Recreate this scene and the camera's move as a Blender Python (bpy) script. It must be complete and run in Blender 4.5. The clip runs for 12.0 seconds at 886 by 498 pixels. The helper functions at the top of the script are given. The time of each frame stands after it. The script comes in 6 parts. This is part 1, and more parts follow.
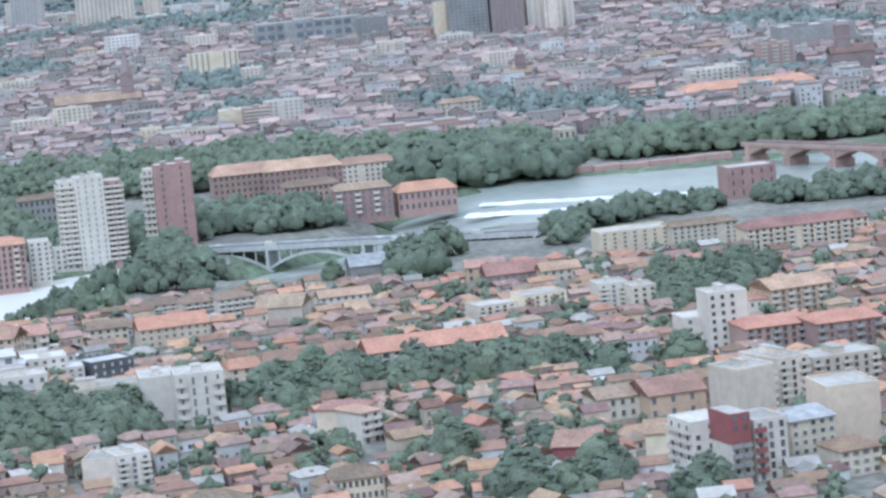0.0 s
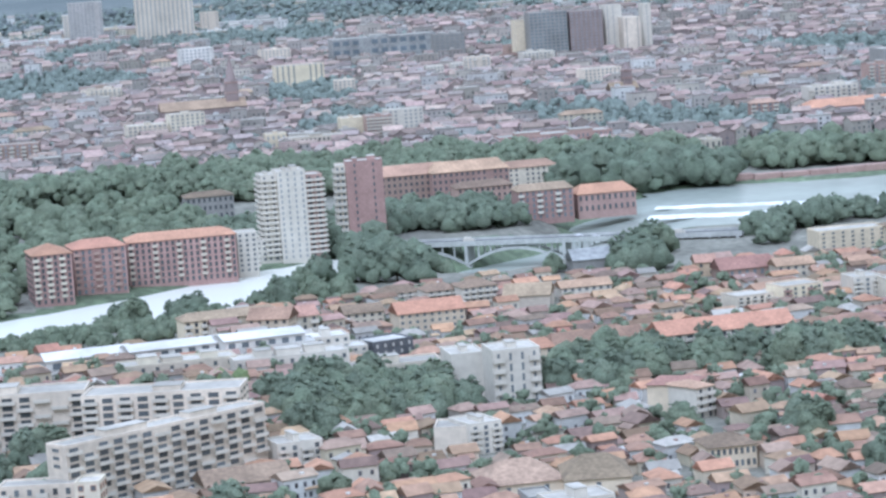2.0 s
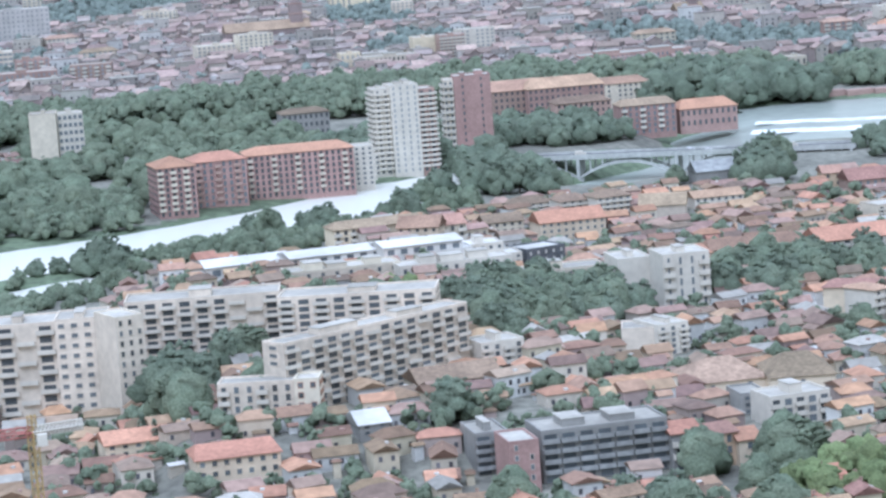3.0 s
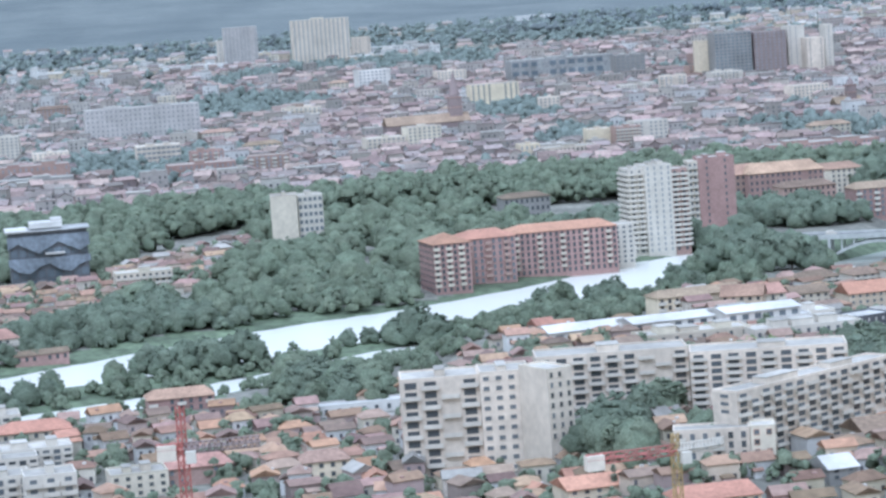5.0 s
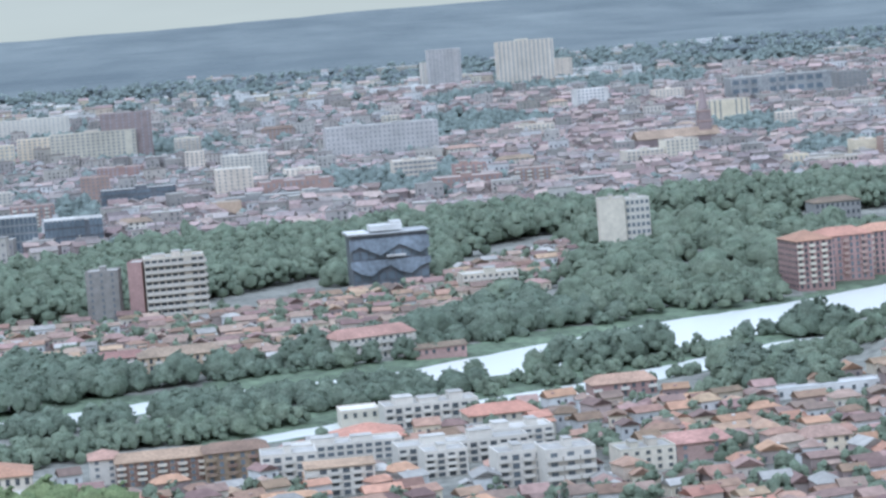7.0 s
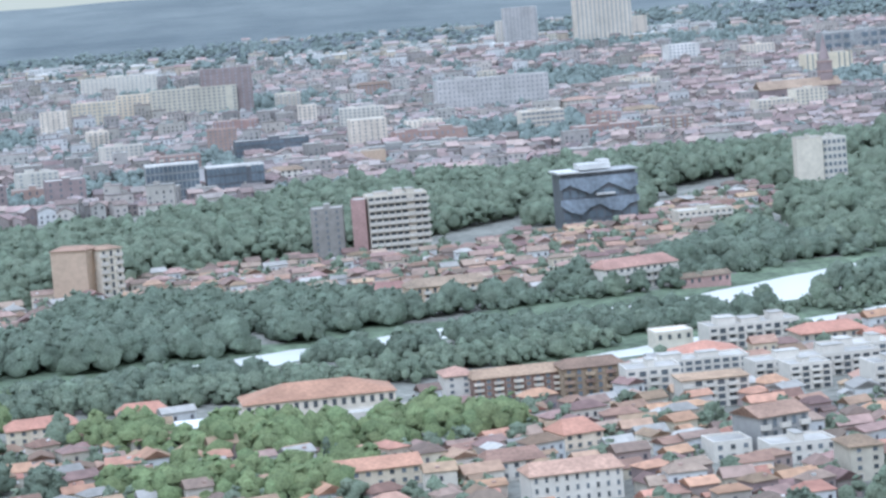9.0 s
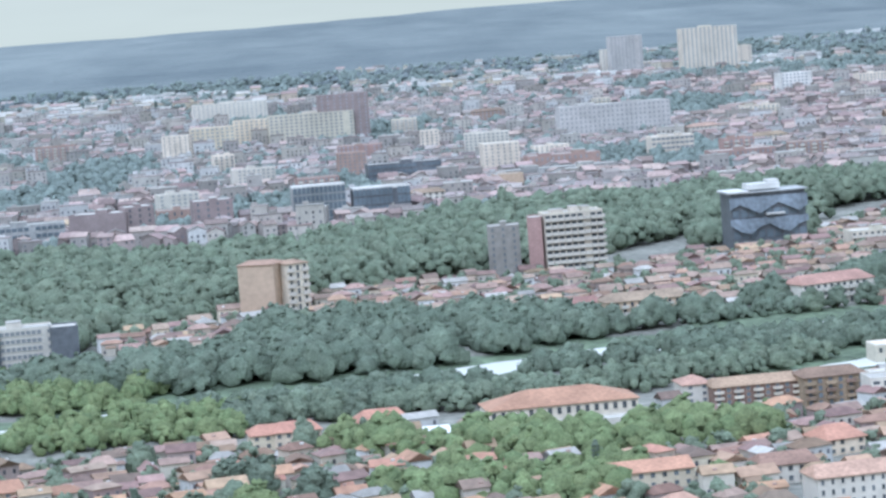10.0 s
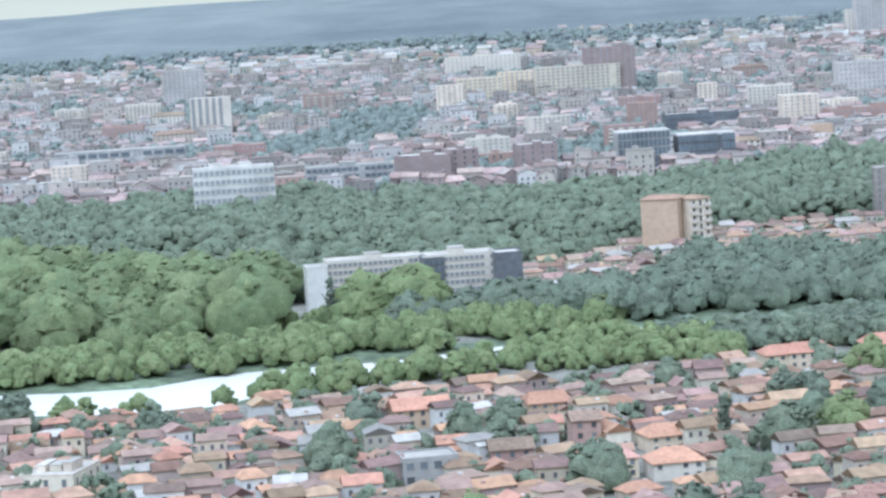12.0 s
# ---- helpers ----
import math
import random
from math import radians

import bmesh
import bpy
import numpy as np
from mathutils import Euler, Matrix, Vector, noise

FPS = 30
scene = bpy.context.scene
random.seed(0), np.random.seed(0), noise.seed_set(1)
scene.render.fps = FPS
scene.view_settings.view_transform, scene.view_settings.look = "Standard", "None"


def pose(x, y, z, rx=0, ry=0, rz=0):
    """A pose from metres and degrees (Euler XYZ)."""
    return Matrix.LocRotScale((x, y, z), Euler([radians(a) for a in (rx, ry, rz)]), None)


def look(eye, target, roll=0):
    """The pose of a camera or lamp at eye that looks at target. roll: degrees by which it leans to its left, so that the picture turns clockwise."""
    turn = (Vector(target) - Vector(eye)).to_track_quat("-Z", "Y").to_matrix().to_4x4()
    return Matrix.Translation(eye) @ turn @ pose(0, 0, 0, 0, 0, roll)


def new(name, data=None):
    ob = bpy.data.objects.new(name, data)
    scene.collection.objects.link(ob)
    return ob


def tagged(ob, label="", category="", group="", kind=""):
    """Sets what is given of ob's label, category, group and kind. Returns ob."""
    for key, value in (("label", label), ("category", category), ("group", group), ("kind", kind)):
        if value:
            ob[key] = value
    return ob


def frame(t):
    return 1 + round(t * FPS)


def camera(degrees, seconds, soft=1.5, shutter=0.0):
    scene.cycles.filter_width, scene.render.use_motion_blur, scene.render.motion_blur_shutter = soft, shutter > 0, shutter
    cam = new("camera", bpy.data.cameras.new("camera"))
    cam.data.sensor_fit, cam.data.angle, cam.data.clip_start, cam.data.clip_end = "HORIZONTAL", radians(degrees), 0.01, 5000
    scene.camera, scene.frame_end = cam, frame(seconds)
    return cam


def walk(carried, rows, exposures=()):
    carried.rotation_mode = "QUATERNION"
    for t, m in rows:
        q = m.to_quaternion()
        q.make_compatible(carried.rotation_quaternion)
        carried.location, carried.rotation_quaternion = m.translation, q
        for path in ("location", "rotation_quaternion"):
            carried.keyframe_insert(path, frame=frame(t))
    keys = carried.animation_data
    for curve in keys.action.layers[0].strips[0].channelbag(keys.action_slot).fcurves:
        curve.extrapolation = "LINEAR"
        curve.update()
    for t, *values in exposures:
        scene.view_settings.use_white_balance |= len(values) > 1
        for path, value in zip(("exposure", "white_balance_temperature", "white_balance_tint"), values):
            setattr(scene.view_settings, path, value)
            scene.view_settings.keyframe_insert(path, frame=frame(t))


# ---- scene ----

# ---- camera: a straight descending flight, looking out to one side ----
cam = camera(18.117, 12.0, soft=2.7)
FLIGHT = [  # seconds, x, z, yaw, pitch, roll
    (0.0, -0.0, 104.36, -6.455, -7.334, -5.244),
    (0.5, -19.0, 103.32, -7.306, -7.078, -5.328),
    (1.0, -38.0, 102.27, -7.651, -7.000, -4.958),
    (1.5, -57.0, 101.22, -7.744, -6.500, -4.467),
    (2.0, -76.0, 100.18, -7.455, -6.705, -4.058),
    (2.5, -95.0, 99.13, -7.513, -7.502, -4.165),
    (3.0, -114.0, 98.08, -7.533, -8.139, -4.137),
    (3.2, -121.6, 97.67, -7.570, -8.418, -4.037),
    (4.8, -182.4, 94.32, -7.560, -6.299, -3.863),
    (5.0, -190.0, 93.90, -7.409, -5.795, -4.046),
    (5.5, -209.0, 92.85, -6.730, -4.763, -4.468),
    (6.0, -228.0, 91.81, -5.767, -3.494, -4.379),
    (6.5, -247.0, 90.76, -5.346, -3.778, -4.060),
    (7.0, -266.0, 89.71, -5.267, -4.934, -4.506),
    (7.2, -273.6, 89.30, -5.084, -4.991, -4.926),
    (8.8, -334.4, 85.95, -5.629, -5.717, -4.466),
    (9.0, -342.0, 85.53, -5.638, -5.550, -4.688),
    (9.5, -361.0, 84.48, -5.332, -5.339, -4.442),
    (10.0, -380.0, 83.44, -4.554, -4.749, -4.432),
    (10.5, -399.0, 82.39, -3.248, -3.891, -4.664),
    (11.0, -418.0, 81.34, -2.449, -4.203, -4.132),
    (11.5, -437.0, 80.30, -2.187, -4.961, -3.370),
    (12.0, -456.0, 79.25, -1.562, -5.207, -3.567),
]


def aim(x, z, yaw, pitch, roll):
    a, b = radians(yaw), radians(pitch)
    eye = Vector((x, 0.0, z))
    return look(eye, eye + 100 * Vector((-math.sin(a) * math.cos(b), math.cos(a) * math.cos(b), math.sin(b))), roll)


walk(cam, [(t, aim(x, z, yaw, pitch, roll)) for t, x, z, yaw, pitch, roll in FLIGHT],
     exposures=((0.0, -0.02, 4980, 11), (3.0, 0.06, 5000, 12), (5.0, 0.03, 4950, 11), (7.0, -0.03, 4930, 11), (8.8, 0.1, 4940, 11), (10.5, 0.21, 4950, 10), (12.0, 0.29, 5060, 10)))

# ---- light: hazy overcast day ----
world = bpy.data.worlds.new("overcast_sky")
scene.world = world
world.use_nodes = True
wn, wl = world.node_tree.nodes, world.node_tree.links
wn.clear()
sky = wn.new("ShaderNodeTexSky")
sky.sky_type, sky.sun_disc = "NISHITA", False
sky.sun_elevation, sky.sun_rotation = radians(50), radians(215)
sky.air_density, sky.dust_density = 1.6, 4.0
cloud = wn.new("ShaderNodeTexNoise")
cloud.inputs["Scale"].default_value, cloud.inputs["Detail"].default_value = 2.2, 6
wmap, wtc = wn.new("ShaderNodeMapping"), wn.new("ShaderNodeTexCoord")
wmap.inputs["Scale"].default_value = (1, 1, 7)
wl.new(wtc.outputs["Generated"], wmap.inputs[0])
wl.new(wmap.outputs[0], cloud.inputs["Vector"])
cr = wn.new("ShaderNodeValToRGB")
cr.color_ramp.elements[0].position, cr.color_ramp.elements[0].color = 0.32, (6.0, 6.0, 5.7, 1)
cr.color_ramp.elements[1].position, cr.color_ramp.elements[1].color = 0.62, (7.4, 7.4, 7.0, 1)
wl.new(cloud.outputs["Fac"], cr.inputs[0])
mixs = wn.new("ShaderNodeMix")
mixs.data_type = "RGBA"
mixs.inputs[0].default_value = 0.97
wl.new(sky.outputs[0], mixs.inputs[6])
wl.new(cr.outputs[0], mixs.inputs[7])
bg = wn.new("ShaderNodeBackground")
bg.inputs["Strength"].default_value = 0.1
# an overcast sky is about twice as bright overhead as at the horizon
wsep, wrise, wmul = wn.new("ShaderNodeSeparateXYZ"), wn.new("ShaderNodeMapRange"), wn.new("ShaderNodeVectorMath")
wl.new(wtc.outputs["Generated"], wsep.inputs[0])
wl.new(wsep.outputs["Z"], wrise.inputs[0])
wrise.inputs["To Min"].default_value, wrise.inputs["To Max"].default_value = 0.0, 1.0
wtone = wn.new("ShaderNodeMix")  # a warmer haze low down, bluer overhead
wtone.data_type = "RGBA"
wtone.inputs[6].default_value, wtone.inputs[7].default_value = (1.05, 1.0, 0.8, 1), (2.2, 2.25, 2.4, 1)
wl.new(wrise.outputs[0], wtone.inputs[0])
wmul.operation = "MULTIPLY"
wl.new(mixs.outputs[2], wmul.inputs[0])
wl.new(wtone.outputs[2], wmul.inputs[1])
wl.new(wmul.outputs[0], bg.inputs["Color"])
wout = wn.new("ShaderNodeOutputWorld")
wl.new(bg.outputs[0], wout.inputs[0])

sun = new("sun", bpy.data.lights.new("sun", "SUN"))
sun.data.energy, sun.data.angle, sun.data.color = 1.45, radians(24), (1.0, 0.97, 0.93)
sun.matrix_world = look((-300, -400, 600), (-100, 0, 0))


# ---- materials ----
def mat(name, color, rough=0.85, vary=0.25, size=1.5, hue=0.0, value=0.0, metal=0.0, bump=0.0, island=0.0, spec=0.5, stain=0.25):
    """A painted, plastered, tiled or leafy surface: two scales of variation, and one shade per object or piece."""
    m = bpy.data.materials.new(name)
    m.use_nodes = True
    n, l = m.node_tree.nodes, m.node_tree.links
    b = n["Principled BSDF"]
    b.inputs["Roughness"].default_value, b.inputs["Metallic"].default_value = rough, metal
    b.inputs["Specular IOR Level"].default_value = spec
    geo = n.new("ShaderNodeNewGeometry")
    fine, coarse = n.new("ShaderNodeTexNoise"), n.new("ShaderNodeTexNoise")
    fine.inputs["Scale"].default_value, fine.inputs["Detail"].default_value = 1.0 / size, 5
    coarse.inputs["Scale"].default_value, coarse.inputs["Detail"].default_value = 0.12 / size, 3
    l.new(geo.outputs["Position"], fine.inputs["Vector"])
    l.new(geo.outputs["Position"], coarse.inputs["Vector"])
    r1, r2 = n.new("ShaderNodeMapRange"), n.new("ShaderNodeMapRange")
    for r, amount in ((r1, vary), (r2, stain)):
        r.inputs["From Min"].default_value, r.inputs["From Max"].default_value = 0.3, 0.7
        r.inputs["To Min"].default_value, r.inputs["To Max"].default_value = 1 - amount, 1 + amount
    l.new(fine.outputs["Fac"], r1.inputs[0])
    l.new(coarse.outputs["Fac"], r2.inputs[0])
    mul = n.new("ShaderNodeMath")
    mul.operation = "MULTIPLY"
    l.new(r1.outputs[0], mul.inputs[0])
    l.new(r2.outputs[0], mul.inputs[1])
    hsv = n.new("ShaderNodeHueSaturation")
    hsv.inputs["Color"].default_value = (*color, 1)
    last = mul.outputs[0]
    if hue or value or island:
        info = n.new("ShaderNodeObjectInfo")
        source = geo.outputs["Random Per Island"] if island else info.outputs["Random"]
        hr, vr = n.new("ShaderNodeMapRange"), n.new("ShaderNodeMapRange")
        hr.inputs["To Min"].default_value, hr.inputs["To Max"].default_value = 0.5 - hue, 0.5 + hue
        spread = island or value
        vr.inputs["To Min"].default_value, vr.inputs["To Max"].default_value = 1 - spread, 1 + spread
        l.new(source, hr.inputs[0])
        scr = n.new("ShaderNodeMath")
        scr.operation = "MULTIPLY"
        scr.inputs[1].default_value = 7.31
        frac = n.new("ShaderNodeMath")
        frac.operation = "FRACT"
        l.new(source, scr.inputs[0])
        l.new(scr.outputs[0], frac.inputs[0])
        l.new(frac.outputs[0], vr.inputs[0])
        l.new(hr.outputs[0], hsv.inputs["Hue"])
        m2 = n.new("ShaderNodeMath")
        m2.operation = "MULTIPLY"
        l.new(last, m2.inputs[0])
        l.new(vr.outputs[0], m2.inputs[1])
        last = m2.outputs[0]
    l.new(last, hsv.inputs["Value"])
    l.new(hsv.outputs[0], b.inputs["Base Color"])
    if bump:
        bp = n.new("ShaderNodeBump")
        bp.inputs["Distance"].default_value = bump
        l.new(fine.outputs["Fac"], bp.inputs["Height"])
        l.new(bp.outputs[0], b.inputs["Normal"])
    return m


WHITE = mat("white_render", (0.63, 0.59, 0.525), value=0.06, stain=0.08, vary=0.08)
CREAM = mat("cream_render", (0.66, 0.57, 0.44), value=0.12, hue=0.012, stain=0.1, vary=0.1)
PALE = mat("pale_render", (0.61, 0.55, 0.46), value=0.15, hue=0.015, stain=0.12, vary=0.1)
OCHRE = mat("ochre_render", (0.55, 0.43, 0.31), value=0.1, hue=0.01, stain=0.1, vary=0.1)
PINK = mat("pink_brick", (0.39, 0.275, 0.24), value=0.15, hue=0.012, stain=0.12, vary=0.12, size=0.6)
BRICK = mat("red_brick", (0.38, 0.25, 0.23), value=0.1, stain=0.12, vary=0.15, size=0.6)
REDWALL = mat("red_render", (0.27, 0.1, 0.1), value=0.05, stain=0.1, vary=0.1)
CONCRETE = mat("concrete", (0.69, 0.61, 0.52), value=0.1, stain=0.15, vary=0.12)
GREYWALL = mat("grey_render", (0.3, 0.295, 0.285), value=0.15, stain=0.12, vary=0.1)
DARKWALL = mat("anthracite_cladding", (0.125, 0.132, 0.148), rough=0.5, value=0.1)
TILE = mat("terracotta_tiles", (0.355, 0.225, 0.165), value=0.38, hue=0.025, vary=0.22, size=0.7, stain=0.2, bump=0.05)
ORANGE = mat("orange_tiles", (0.45, 0.242, 0.165), value=0.18, hue=0.008, vary=0.18, size=0.7, stain=0.15, bump=0.05)
OLDTILE = mat("weathered_tiles", (0.285, 0.205, 0.15), value=0.36, hue=0.02, vary=0.25, size=0.8, stain=0.2, bump=0.05)
FLATROOF = mat("gravel_roof", (0.45, 0.425, 0.385), value=0.2, vary=0.15, stain=0.2)
METALROOF = mat("pale_metal_roof", (0.64, 0.625, 0.6), rough=0.45, metal=0.0, value=0.1, vary=0.08)
ZINC = mat("zinc_roof", (0.34, 0.345, 0.345), rough=0.5, value=0.1)
GLASS = mat("window_glass", (0.13, 0.145, 0.16), rough=0.12, value=0.5, vary=0.1, stain=0.1)
BLUEGLASS = mat("curtain_wall_glass", (0.16, 0.19, 0.22), rough=0.15, value=0.2, vary=0.1)
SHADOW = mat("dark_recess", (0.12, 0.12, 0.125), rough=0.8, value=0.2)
SHUTTER = mat("shutter_paint", (0.25, 0.19, 0.16), value=0.6, hue=0.2)
BRIDGE = mat("weathered_bridge_concrete", (0.47, 0.475, 0.465), stain=0.2, vary=0.15)
GRASS = mat("meadow", (0.12, 0.155, 0.095), vary=0.4, size=2.5, stain=0.4)
BARK = mat("bark", (0.09, 0.07, 0.055), vary=0.3, size=0.4)
ROAD = mat("asphalt", (0.10, 0.10, 0.105), vary=0.15, size=2)
CAR = mat("car_paint", (0.5, 0.5, 0.52), rough=0.3, value=0.7)
STEELRED = mat("red_crane_steel", (0.42, 0.14, 0.12), rough=0.5)
STEELYEL = mat("yellow_crane_steel", (0.5, 0.36, 0.16), rough=0.5)


def leaves(name, color, through_leaf=0.48, spread=0.1):
    """Foliage: each clump has its own shade, and some light passes through the leaves."""
    m = mat(name, color, rough=0.9, island=spread, hue=0.012, vary=0.26, size=0.45, spec=0.1, stain=0.2, bump=0.4)
    n, l = m.node_tree.nodes, m.node_tree.links
    b, out = n["Principled BSDF"], n["Material Output"]
    tl, mx = n.new("ShaderNodeBsdfTranslucent"), n.new("ShaderNodeMixShader")
    l.new(b.inputs["Base Color"].links[0].from_socket, tl.inputs["Color"])
    mx.inputs[0].default_value = through_leaf
    l.new(b.outputs[0], mx.inputs[1])
    l.new(tl.outputs[0], mx.inputs[2])
    l.new(mx.outputs[0], out.inputs[0])
    return m


LEAF = leaves("leaves_mid", (0.305, 0.357, 0.258))
LEAFDARK = leaves("leaves_dark", (0.28, 0.332, 0.25))
LEAFWARM = leaves("leaves_warm", (0.325, 0.39, 0.21))
LEAFLIGHT = leaves("leaves_light", (0.33, 0.395, 0.2))
DARKCONC = mat("dark_weathered_concrete", (0.27, 0.255, 0.235), value=0.06, stain=0.2, vary=0.15)
# concrete greyed so that far slabs and towers carry haze in their colour
TOWNGREY = mat("haze_greyed_render", (0.46, 0.44, 0.43), value=0.08, stain=0.15, vary=0.12)
MAUVE = mat("mauve_brick", (0.28, 0.225, 0.22), value=0.1, stain=0.12, vary=0.12, size=0.6)
# glass lightened to paint haze over far panes; some nearer blocks use it too
PALEGLASS = mat("haze_paled_glass", (0.3, 0.31, 0.325), rough=0.25, value=0.25, vary=0.1, stain=0.1)
# leaf colour made paler and bluer, distance haze painted in
WOODS = leaves("haze_paled_woods", (0.37, 0.425, 0.39))

# the ground sheet: gardens, yards and streets near, wooded hills with painted haze far off
GROUND = mat("ground_cover", (0.2, 0.195, 0.165), vary=0.35, size=2.5, stain=0.3)
HILLS = bpy.data.materials.new("haze_tinted_hills")
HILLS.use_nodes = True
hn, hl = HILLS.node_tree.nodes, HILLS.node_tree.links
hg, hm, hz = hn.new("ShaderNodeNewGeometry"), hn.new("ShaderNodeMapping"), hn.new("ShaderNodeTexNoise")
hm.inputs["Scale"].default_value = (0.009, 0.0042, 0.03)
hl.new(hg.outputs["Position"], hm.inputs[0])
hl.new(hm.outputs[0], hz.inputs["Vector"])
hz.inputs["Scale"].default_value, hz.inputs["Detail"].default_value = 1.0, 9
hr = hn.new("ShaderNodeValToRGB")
# blue-grey of the haze goes straight into both hill colours
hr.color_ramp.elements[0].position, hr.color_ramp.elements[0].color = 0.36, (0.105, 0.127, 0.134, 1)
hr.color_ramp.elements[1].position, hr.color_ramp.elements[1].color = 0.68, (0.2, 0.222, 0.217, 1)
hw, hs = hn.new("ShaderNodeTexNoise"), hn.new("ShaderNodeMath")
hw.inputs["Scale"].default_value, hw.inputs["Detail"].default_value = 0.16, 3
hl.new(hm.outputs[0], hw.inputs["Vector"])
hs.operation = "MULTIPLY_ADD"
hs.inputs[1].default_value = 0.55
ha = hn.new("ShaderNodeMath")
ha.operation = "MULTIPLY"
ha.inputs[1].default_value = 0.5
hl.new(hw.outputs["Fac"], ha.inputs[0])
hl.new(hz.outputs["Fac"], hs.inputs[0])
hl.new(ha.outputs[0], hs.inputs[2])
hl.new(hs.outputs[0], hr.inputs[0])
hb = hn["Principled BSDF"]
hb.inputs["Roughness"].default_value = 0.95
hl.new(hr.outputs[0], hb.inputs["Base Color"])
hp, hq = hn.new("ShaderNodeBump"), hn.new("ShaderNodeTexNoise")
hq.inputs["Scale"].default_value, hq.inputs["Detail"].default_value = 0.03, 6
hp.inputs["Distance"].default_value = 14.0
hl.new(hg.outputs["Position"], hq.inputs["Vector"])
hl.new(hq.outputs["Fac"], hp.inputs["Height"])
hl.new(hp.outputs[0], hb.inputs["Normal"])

WATER = bpy.data.materials.new("river_water")
WATER.use_nodes = True
an, al = WATER.node_tree.nodes, WATER.node_tree.links
ab = an["Principled BSDF"]
# near-white base: the bright sky reflection is painted into the colour
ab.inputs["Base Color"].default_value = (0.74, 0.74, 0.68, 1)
ab.inputs["Roughness"].default_value, ab.inputs["IOR"].default_value = 0.3, 1.33
ag, aw, ap = an.new("ShaderNodeNewGeometry"), an.new("ShaderNodeTexNoise"), an.new("ShaderNodeBump")
aw.inputs["Scale"].default_value, aw.inputs["Detail"].default_value = 0.5, 4
ap.inputs["Distance"].default_value, ap.inputs["Strength"].default_value = 0.05, 0.5
al.new(ag.outputs["Position"], aw.inputs["Vector"])
al.new(aw.outputs["Fac"], ap.inputs["Height"])
al.new(ap.outputs[0], ab.inputs["Normal"])
# river water again, darkened: a weaker sky reflection painted into the colour
POOL = mat("dim_reflection_water", (0.33, 0.36, 0.33), rough=0.3, vary=0.12, size=5, stain=0.15, bump=0.05)
FOAM = mat("white_water", (0.8, 0.82, 0.82), rough=0.6, vary=0.2, size=1.0)


# ---- building tools ----
class Shell:
    """Collects corners and faces, with a material for each face."""

    def __init__(self):
        self.v, self.f, self.m, self.mats = [], [], [], []

    def slot(self, material):
        if material not in self.mats:
            self.mats.append(material)
        return self.mats.index(material)

    def add(self, corners, faces, material):
        k, s = len(self.v), self.slot(material)
        self.v += [tuple(c) for c in corners]
        self.f += [tuple(k + i for i in f) for f in faces]
        self.m += [s] * len(faces)

    def box(self, x0, y0, z0, x1, y1, z1, material, turn=0.0, at=(0, 0)):
        c = [(x, y, z) for z in (z0, z1) for x, y in ((x0, y0), (x1, y0), (x1, y1), (x0, y1))]
        if turn or at != (0, 0):
            ca, sa = math.cos(turn), math.sin(turn)
            c = [(at[0] + x * ca - y * sa, at[1] + x * sa + y * ca, z) for x, y, z in c]
        self.add(c, [(3, 2, 1, 0), (4, 5, 6, 7), (0, 1, 5, 4), (1, 2, 6, 5), (2, 3, 7, 6), (3, 0, 4, 7)], material)

    def take(self, shell, m):
        """Adds all of another shell, moved by m."""
        k, r = len(self.v), np.array(m)
        co = np.asarray(shell.v) @ r[:3, :3].T + r[:3, 3]
        self.v += list(map(tuple, co.tolist()))
        self.f += [tuple(k + i for i in f) for f in shell.f]
        slots = [self.slot(x) for x in shell.mats]
        self.m += [slots[i] for i in shell.m]

    def mesh(self, name):
        me = bpy.data.meshes.new(name)
        me.from_pydata(self.v, [], self.f)
        for m in self.mats:
            me.materials.append(m)
        me.polygons.foreach_set("material_index", self.m)
        me.update()
        return me


def part(name, shape, parent, label="", at=None):
    """Links a mesh under a thing or under a part."""
    ob = new(name, shape.mesh(name) if isinstance(shape, Shell) else shape)
    ob.parent = parent
    if at is not None:
        ob.matrix_basis = at
    if label:
        ob["label"] = label
    return ob


def thing(name, x, y, z, turn, label, category, group="", kind=""):
    ob = new(name)
    ob.matrix_basis = pose(x, y, z, 0, 0, turn)
    return tagged(ob, label, category, group, kind)


def gable_roof(s, w, d, z, rise, material, over=0.35, hip=0.0, thick=0.14):
    """A tiled roof with its ridge along x: hip is the length by which the ridge is cut at each end."""
    a, b = w / 2 + over, d / 2 + over
    drop = rise * over / (d / 2)
    z0, r = z - drop, max(a - hip, 0.05)
    low = [(-a, -b, z0), (a, -b, z0), (a, b, z0), (-a, b, z0), (-r, 0, z + rise), (r, 0, z + rise)]
    top = [(x, y, h + thick) for x, y, h in low]
    s.add(low + top, [(0, 4, 5, 1), (2, 5, 4, 3), (0, 3, 4), (1, 5, 2), (6, 7, 11, 10), (8, 9, 10, 11), (9, 6, 10), (7, 8, 11),
                      (0, 1, 7, 6), (1, 2, 8, 7), (2, 3, 9, 8), (3, 0, 6, 9)], material)


def gable_walls(s, w, d, h, rise, material, hip):
    s.box(-w / 2, -d / 2, -1.8, w / 2, d / 2, h, material)
    if not hip:
        for x0, x1 in ((-w / 2, -w / 2 + 0.2), (w / 2 - 0.2, w / 2)):
            c = [(x0, -d / 2, h), (x0, d / 2, h), (x0, 0, h + rise * 0.97), (x1, -d / 2, h), (x1, d / 2, h), (x1, 0, h + rise * 0.97)]
            s.add(c, [(0, 2, 1), (3, 4, 5), (0, 3, 5, 2), (1, 2, 5, 4)], material)


MADE = {}


